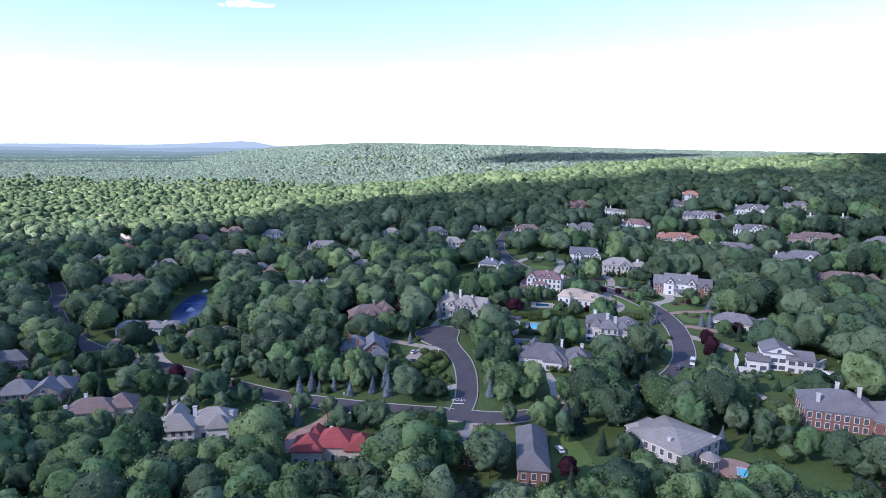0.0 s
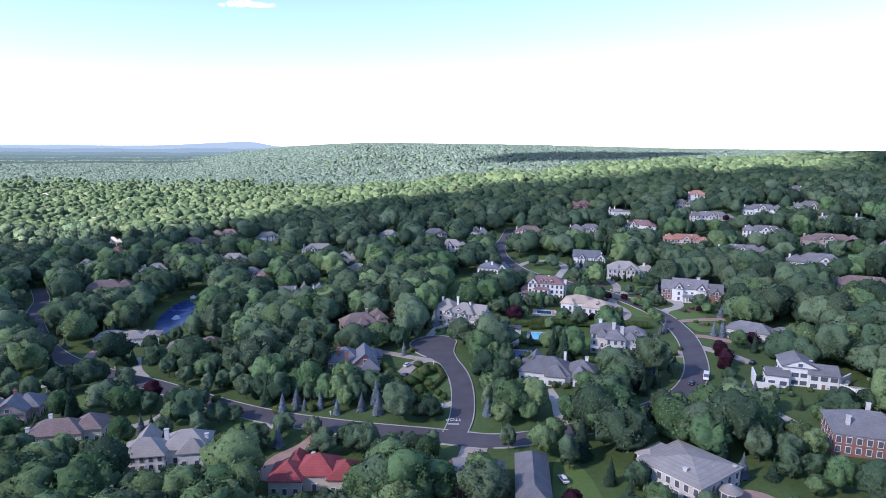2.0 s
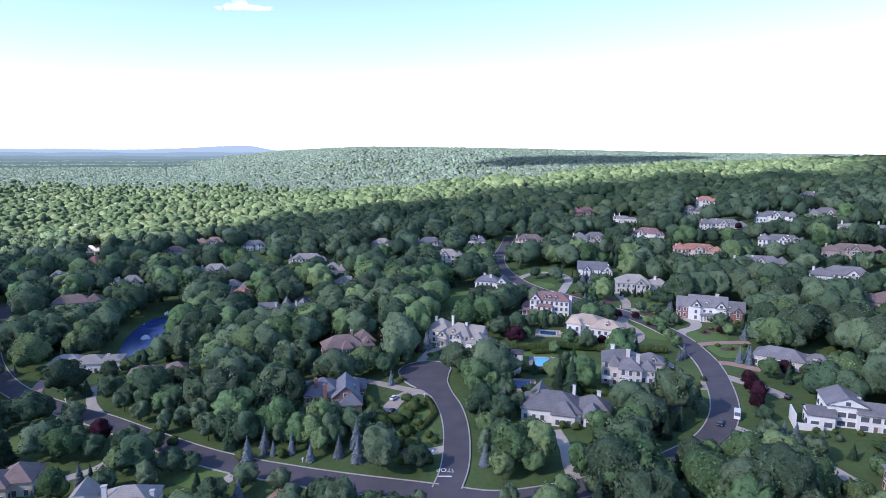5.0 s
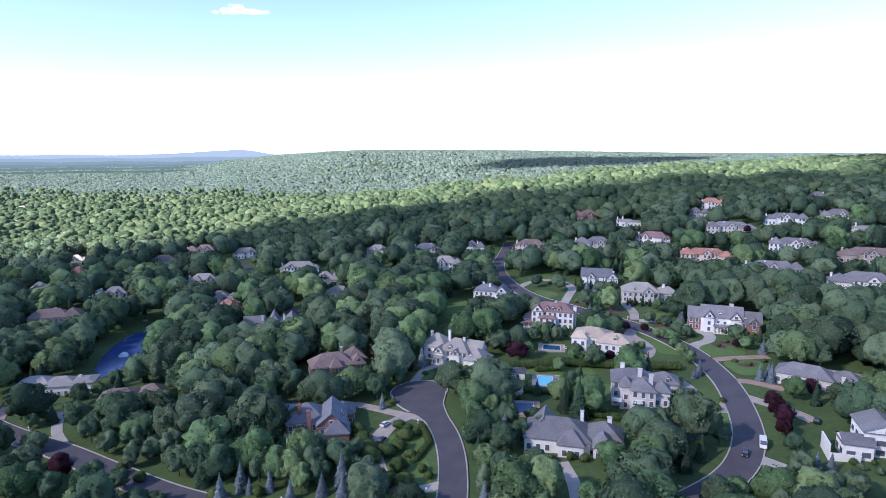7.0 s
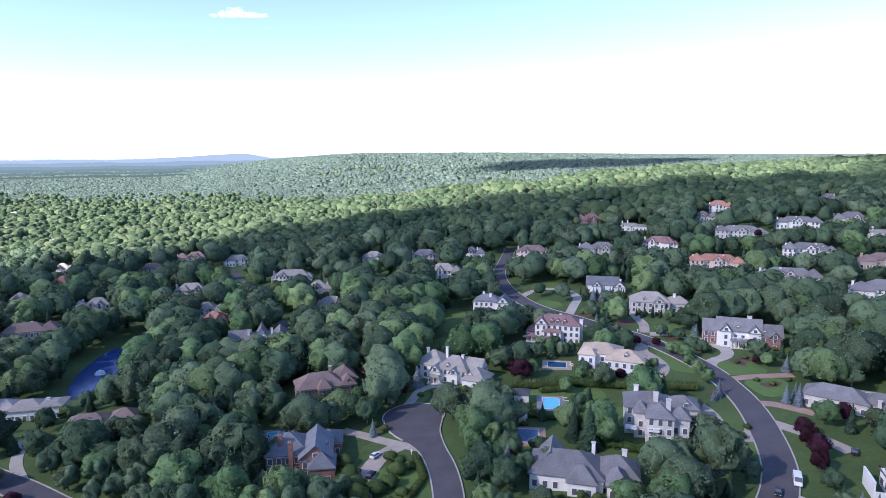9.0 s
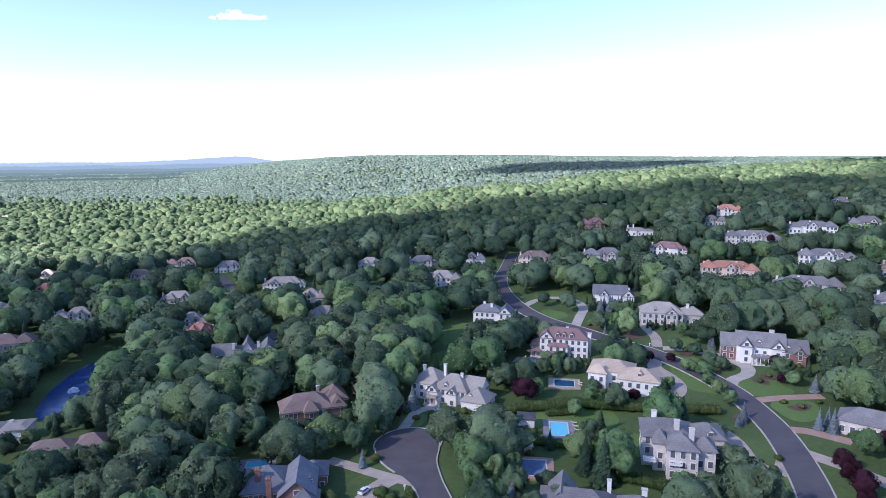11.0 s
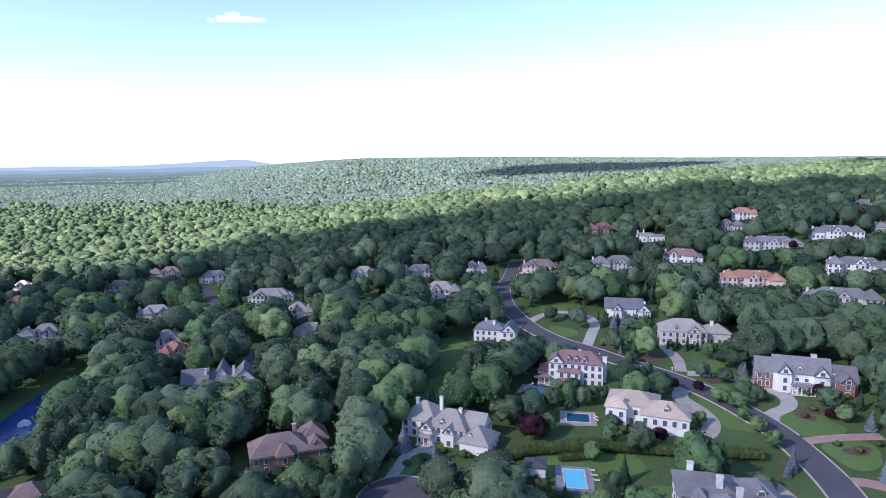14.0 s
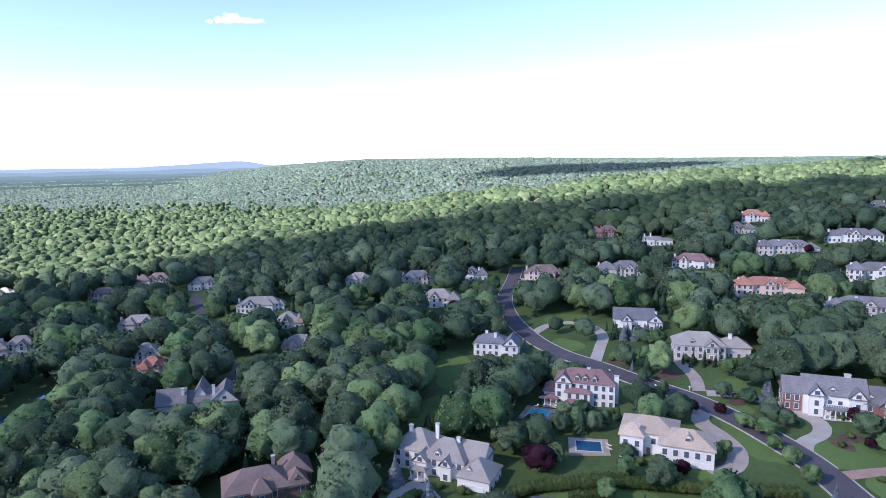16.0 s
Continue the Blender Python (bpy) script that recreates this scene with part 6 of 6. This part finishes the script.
KEEP_SEEN += [(lx, ly, rb * 0.4, 6.0) for lx, ly, ra, rb in LAWNS]
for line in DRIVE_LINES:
    KEEP_SEEN += [(px, py, 2.0, 5.0) for px, py in along(line, 4)]
OB = np.array(KEEP_SEEN)
OPEN = [(100, 163, 8), (108, 158, 7), (110, 168, 5), (100, 150, 7), (92, 160, 6), (90, 181, 6), (86, 175, 4), (96, 178, 4), (46, 356, 8), (38, 351, 6), (34, 360, 6), (28, 345, 6), (54, 362, 6), (24, 340, 4), (48, 398, 6), (40, 392, 4), (98, 334, 10), (84, 334, 7), (72, 336, 6), (112, 340, 6), (118, 352, 6), (60, 334, 8), (64, 360, 5), (104, 344, 6)]
HARD = np.array(OPEN + [(tx, ty, 0.27 * th * tw) for kd, tx, ty, th, tw in PLACED] + [(bx, by, 2) for bx, by, bh in BUSHES])
ROADPTS = np.array([(px, py, half) for line, half in ROADS for px, py in line] + [(px, py, w / 2) for (p, w, m), l in zip(DRIVES, DRIVE_LINES) for px, py in l] + [(BULB[0], BULB[1], 11)]
                   + [(q[0], q[1], max(q[3], q[4]) / 2 + 2) for q in POOLS])


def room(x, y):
    """The height that a tree may have here to leave the camera's view open, and 0 where none may stand."""
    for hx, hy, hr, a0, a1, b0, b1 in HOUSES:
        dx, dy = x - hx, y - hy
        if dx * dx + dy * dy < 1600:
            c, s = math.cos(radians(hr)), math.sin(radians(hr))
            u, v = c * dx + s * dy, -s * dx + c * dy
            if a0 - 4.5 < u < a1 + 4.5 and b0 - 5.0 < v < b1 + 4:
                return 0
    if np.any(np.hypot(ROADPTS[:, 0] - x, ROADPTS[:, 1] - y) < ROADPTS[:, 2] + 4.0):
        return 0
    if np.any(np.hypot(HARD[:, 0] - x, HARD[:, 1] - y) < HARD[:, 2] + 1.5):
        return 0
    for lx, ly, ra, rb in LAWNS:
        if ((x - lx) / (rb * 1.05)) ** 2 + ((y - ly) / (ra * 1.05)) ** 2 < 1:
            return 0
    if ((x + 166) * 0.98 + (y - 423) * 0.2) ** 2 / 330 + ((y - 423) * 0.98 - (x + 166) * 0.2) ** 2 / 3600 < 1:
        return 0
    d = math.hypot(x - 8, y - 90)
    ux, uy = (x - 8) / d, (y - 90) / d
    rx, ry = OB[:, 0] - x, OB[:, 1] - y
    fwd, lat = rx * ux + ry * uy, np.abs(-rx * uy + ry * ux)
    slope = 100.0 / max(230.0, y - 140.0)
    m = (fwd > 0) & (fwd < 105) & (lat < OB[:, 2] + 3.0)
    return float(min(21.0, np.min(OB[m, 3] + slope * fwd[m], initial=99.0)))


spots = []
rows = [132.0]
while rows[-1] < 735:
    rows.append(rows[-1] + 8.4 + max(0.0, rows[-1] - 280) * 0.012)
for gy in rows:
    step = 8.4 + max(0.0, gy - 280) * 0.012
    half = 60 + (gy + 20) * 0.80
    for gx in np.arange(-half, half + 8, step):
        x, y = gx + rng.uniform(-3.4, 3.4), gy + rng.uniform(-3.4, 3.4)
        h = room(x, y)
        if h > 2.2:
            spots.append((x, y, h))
spots.sort(key=lambda s: s[1] + 0.25 * abs(s[0]))
SMALL = {"broad": [broadleaf(s, 15, 6.4, 24, 15, 0.72, 0.18, 0.30, ICO2) for s in (101, 102, 103, 104)], "close": [broadleaf(s, 15, 6.2, 34, 22, 0.50, 0.16, 0.27, ICO3) for s in (105, 106, 107, 108)], "needle": [needle_tree(s, 14, 3.6, 13, 11) for s in (111, 112)]}
packs = {"close": [], "fresh": [], "wood": [], "needle": []}
left = {"broad": 215 - COUNT["broad"] - COUNT["light"], "light": 75, "needle": 180, "blue": 40}
for x, y, h in spots:
    patch = noise.noise((x / 70, y / 70, 3.0))
    r = rng.uniform()
    kind = "needle" if r < 0.16 + 0.22 * (patch > 0.12) else ("light" if r > (0.62 if y < 235 else 0.80) else "broad")
    if h < 4.0:
        if y < 330 and r < 0.5:
            plant("bush", x, y, h * 0.8, 1.3)
            continue
    big = (1.0 + 0.16 * sstep(280, 520, y)) * (1.22 if -165 < x < -12 and 335 < y < 540 else 1.0)
    if kind == "needle" and r < 0.05 and y < 335:
        kind = "blue"
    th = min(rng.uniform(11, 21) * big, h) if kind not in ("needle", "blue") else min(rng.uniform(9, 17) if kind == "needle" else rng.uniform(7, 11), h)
    wide = min(1.4, rng.uniform(0.85, 1.15) * (1 + max(0.0, (9 - th)) * 0.09))
    if y < 335 and left[kind] > 0 and h >= 4.0:
        left[kind] -= 1
        plant(kind, x, y, th, wide)
    else:
        packs["needle" if kind in ("needle", "blue") else ("fresh" if kind == "light" and y < 600 else ("close" if y < 455 else "wood"))].append((x, y, ground_z(x, y) - 0.3, th, wide))


def forest(name, templates, base, items, material, label, category):
    """Many trees as one mesh, each turned, scaled and toned by chance."""
    vs, ns, ts, qs, tints, off = [], [], [], [], [], 0
    for i, (x, y, z, th, wide) in enumerate(items):
        v, t, q, n = templates[i % len(templates)]
        a = rng.uniform(0, 6.28)
        s = th / base
        w = np.empty_like(v)
        w[:, 0] = (v[:, 0] * math.cos(a) - v[:, 1] * math.sin(a)) * s * wide + x
        w[:, 1] = (v[:, 0] * math.sin(a) + v[:, 1] * math.cos(a)) * s * wide + y
        w[:, 2] = v[:, 2] * s + z
        ns.append(np.stack([n[:, 0] * math.cos(a) - n[:, 1] * math.sin(a), n[:, 0] * math.sin(a) + n[:, 1] * math.cos(a), n[:, 2]], 1))
        vs.append(w)
        ts.append(t + off)
        qs.append(q + off)
        tints.append(np.full(len(v), min(0.999, max(0.0, 0.5 + 0.9 * noise.noise((x / 55, y / 55, 1.0)) + rng.uniform(-0.4, 0.4)))))
        off += len(v)
    me = mesh_of(name, np.vstack(vs), np.vstack(ts), np.vstack(qs), np.vstack(ns), material, np.concatenate(tints))
    tagged(new(name, me), label, category, kind="stuff")


forest("woodland", SMALL["close"], 15.0, packs["close"], LEAF, "leafy green trees between the gardens", "woods")
forest("woodland", SMALL["close"], 15.0, packs["fresh"], LEAF_LIGHT, "fresh light green trees scattered between the gardens", "woods")
forest("woodland", SMALL["broad"], 15.0, packs["wood"], LEAF_WOOD, "green broadleaved woods between the houses", "woods")
forest("conifers", SMALL["needle"], 14.0, packs["needle"], NEEDLE, "dark conifers scattered through the woods", "woods")

# farther woods
mid = []
y = 736.0
while y < 1800:
    st = 7.6 + (y - 736) * 0.0052
    half = 40 + y * 0.78
    for gx in np.arange(-half, half, st):
        x, yy = gx + rng.uniform(-3.5, 3.5), y + rng.uniform(-3.5, 3.5)
        if rng.uniform() < sstep(1250, 1800, yy):
            continue
        if all((x - q[0]) ** 2 + ((yy - q[1] - 2) * 0.7) ** 2 > 17 ** 2 for q in HOUSES[-52:]):
            mid.append((x, yy, ground_z(x, yy) - 1.5, rng.uniform(11, 18) * (1 + 0.55 * noise.noise((x / 75, yy / 75, 8.0))), rng.uniform(0.9, 1.2)))
    y += st
def dome(seed, wide, tall, rough, rings):
    """A far crown: a knobbly half-round cap, its edge drawn in below."""
    r = np.random.default_rng(seed)
    v, f = [], []
    for z, k, m in rings:
        for i in range(m):
            a = 2 * math.pi * (i + 0.5 * (len(v) % 2)) / m + seed
            q = 1 + r.uniform(-rough, rough)
            v.append((k * q * math.cos(a), k * q * math.sin(a), z * (1 + r.uniform(-rough, rough))))
    v.append((r.uniform(-0.15, 0.15), r.uniform(-0.15, 0.15), 1.0))
    base, m = 0, rings[0][2]
    for _ in rings[1:]:
        for i in range(m):
            j = (i + 1) % m
            f += [(base + i, base + j, base + m + j), (base + i, base + m + j, base + m + i)]
        base += m
    f += [(base + i, base + (i + 1) % m, len(v) - 1) for i in range(m)]
    v = np.array(v)
    n = v / np.linalg.norm(v, axis=1)[:, None] + np.array((0, 0, 0.9))
    n /= np.linalg.norm(n, axis=1)[:, None]
    return v * np.array((wide, wide, tall)), np.array(f), n


TOP = [i for i in range(len(ICO2[0])) if ICO2[0][i, 2] > -0.45]
CAP = (ICO2[0][TOP], np.array([[TOP.index(i) for i in f] for f in ICO2[1] if all(i in TOP for i in f)]))
MIDT = []
for k in range(7):
    r = np.random.default_rng(300 + k)
    C = np.array([(r.uniform(-3.2, 3.2), r.uniform(-3.2, 3.2), 8.6 + r.uniform(-1.6, 1.8)) for _ in range(8)])
    v = swell(r, np.array((0, 0, 7.6)), C, r.uniform(1.9, 3.3, 8), CAP, 0.07, 3.4)
    v[:, 2] = 7.6 + (v[:, 2] - 7.6) * 1.35
    n = normals_of(v, CAP[1]) + np.array((0, 0, 0.15))
    MIDT.append(joined([(v, CAP[1], n / np.linalg.norm(n, axis=1)[:, None]), leaves(r, (0, 0, 8.6), (4.6, 4.6, 4.2), 8, 0.7, 0.7, (0, 0, 5))]))
forest("ridge_woods", MIDT, 14.0, mid, LEAF_RIDGE, "dense green woods on the ridge", "woods")
far = []
while len(far) < 62000:
    y = 1250.0 * math.exp(rng.uniform(0, 1.345))
    if rng.uniform() > sstep(1250, 1800, y):
        continue
    x = rng.uniform(-1, 1) * (40 + y * 0.76)
    s = (4.2 + y * 0.0014) * rng.uniform(0.6, 1.5)
    tall = rng.uniform(9, 13) * (1 + 0.5 * noise.noise((x / 90, y / 90, 8.0)))
    far.append((x, y, ground_z(x, y) - 0.5, tall, s / 6.4 * 14 / tall))
FART = [joined([(c[0] + np.array((0, 0, 7.0)), c[1], c[2])]) for c in (dome(400 + k, 6.4, 4.2, 0.28, ((-0.8, 0.9, 4), (0.45, 0.8, 4))) for k in range(9))]
forest("far_woods", FART, 14.0, far, LEAF_FAR_HAZE, "endless green woods that cover the far plain and ridges", "woods")
for group in PROTO.values():
    for ob in group:
        for o in (*ob.children_recursive, ob):
            bpy.data.objects.remove(o)


# ------------------------------------------------------------------ clouds and distance
def cloud_mat():
    m, nt, bsdf = node_mat("cloud_white")
    N, L = nt.nodes, nt.links
    d, t, mix = N.new("ShaderNodeBsdfDiffuse"), N.new("ShaderNodeBsdfTranslucent"), N.new("ShaderNodeMixShader")
    d.inputs["Color"].default_value = t.inputs["Color"].default_value = (0.96, 0.96, 0.97, 1)
    mix.inputs["Fac"].default_value = 0.65
    L.new(d.outputs[0], mix.inputs[1])
    L.new(t.outputs[0], mix.inputs[2])
    thin, veil = N.new("ShaderNodeBsdfTransparent"), N.new("ShaderNodeMixShader")
    veil.inputs["Fac"].default_value = 0.60
    L.new(thin.outputs[0], veil.inputs[1])
    L.new(mix.outputs[0], veil.inputs[2])
    L.new(veil.outputs[0], N["Material Output"].inputs["Surface"])
    return m


CLOUD = cloud_mat()


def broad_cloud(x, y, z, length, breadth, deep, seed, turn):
    """A wide unseen cloud that casts shade, as one closed, lumpy body with a ragged rim."""
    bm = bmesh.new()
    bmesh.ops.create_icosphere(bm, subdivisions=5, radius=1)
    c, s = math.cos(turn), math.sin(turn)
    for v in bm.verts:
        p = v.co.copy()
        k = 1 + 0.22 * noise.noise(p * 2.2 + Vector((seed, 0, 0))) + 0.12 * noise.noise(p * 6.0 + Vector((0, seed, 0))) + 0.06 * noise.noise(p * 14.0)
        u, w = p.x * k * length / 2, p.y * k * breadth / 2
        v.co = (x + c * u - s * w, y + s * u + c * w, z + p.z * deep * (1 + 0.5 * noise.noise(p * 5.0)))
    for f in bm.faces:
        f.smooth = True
    tagged(part("cloud", bm, CLOUD, None), "wide white cloud out of view that shades the land", "cloud", kind="stuff")


# unseen clouds, added towards the sun so that their shade falls on the land
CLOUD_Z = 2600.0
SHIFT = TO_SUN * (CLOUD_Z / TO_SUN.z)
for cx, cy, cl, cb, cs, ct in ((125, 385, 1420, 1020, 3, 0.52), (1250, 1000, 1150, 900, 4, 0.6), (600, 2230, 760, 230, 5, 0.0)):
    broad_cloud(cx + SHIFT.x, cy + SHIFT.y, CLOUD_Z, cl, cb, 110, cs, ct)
# the small cloud glows: its sunlit white is put in as emission
far_cloud, fnt, fb = node_mat("far_cloud_glow")
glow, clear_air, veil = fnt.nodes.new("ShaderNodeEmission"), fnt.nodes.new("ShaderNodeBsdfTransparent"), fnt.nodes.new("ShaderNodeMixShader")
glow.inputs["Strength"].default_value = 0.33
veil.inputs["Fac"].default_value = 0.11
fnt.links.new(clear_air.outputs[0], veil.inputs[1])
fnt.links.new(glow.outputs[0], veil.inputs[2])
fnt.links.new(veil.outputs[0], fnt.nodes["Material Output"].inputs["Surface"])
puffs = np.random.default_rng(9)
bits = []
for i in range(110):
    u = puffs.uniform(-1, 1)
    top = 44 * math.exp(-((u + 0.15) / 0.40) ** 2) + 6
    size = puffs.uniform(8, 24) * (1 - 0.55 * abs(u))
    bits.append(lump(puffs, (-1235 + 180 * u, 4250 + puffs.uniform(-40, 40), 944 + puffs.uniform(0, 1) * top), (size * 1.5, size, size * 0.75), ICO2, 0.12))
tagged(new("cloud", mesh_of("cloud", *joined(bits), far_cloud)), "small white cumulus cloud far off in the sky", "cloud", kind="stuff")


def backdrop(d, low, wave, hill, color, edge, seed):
    """One range of hills on the horizon: an upright glowing sheet with the haze put into its colour."""
    m, nt, bsdf = node_mat("haze_glow")
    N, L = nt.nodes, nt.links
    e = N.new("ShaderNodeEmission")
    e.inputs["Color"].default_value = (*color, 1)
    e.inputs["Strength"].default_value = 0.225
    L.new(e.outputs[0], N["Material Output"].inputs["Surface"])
    bm = bmesh.new()
    cols = []
    rng = random.Random(seed)
    for k in range(601):
        az = -47 + (edge + 47) * k / 600
        el = low + wave * (math.sin(az * 0.9 + seed) + 0.5 * math.sin(az * 2.3 + seed) + 0.25 * math.sin(az * 11 + seed))
        el += rng.uniform(-0.02, 0.02) + hill * sstep(-25.5, -17.5, az) * (1 - sstep(-16.8, -13.9, az)) - 0.5 * sstep(edge - 3, edge, az)
        x, y = 10 + d * math.sin(radians(az)), 90 + d * math.cos(radians(az))
        cols.append((bm.verts.new((x, y, -80)), bm.verts.new((x, y, 100 + d * math.tan(radians(el))))))
    for a, b in zip(cols, cols[1:]):
        bm.faces.new((a[0], b[0], b[1], a[1]))
    tagged(part("backdrop", bm, m, None), "glowing pale blue sheet of hazy hills along the horizon", "hills", kind="structure")


# the nearer sheets are added to turn the far plain hazy blue
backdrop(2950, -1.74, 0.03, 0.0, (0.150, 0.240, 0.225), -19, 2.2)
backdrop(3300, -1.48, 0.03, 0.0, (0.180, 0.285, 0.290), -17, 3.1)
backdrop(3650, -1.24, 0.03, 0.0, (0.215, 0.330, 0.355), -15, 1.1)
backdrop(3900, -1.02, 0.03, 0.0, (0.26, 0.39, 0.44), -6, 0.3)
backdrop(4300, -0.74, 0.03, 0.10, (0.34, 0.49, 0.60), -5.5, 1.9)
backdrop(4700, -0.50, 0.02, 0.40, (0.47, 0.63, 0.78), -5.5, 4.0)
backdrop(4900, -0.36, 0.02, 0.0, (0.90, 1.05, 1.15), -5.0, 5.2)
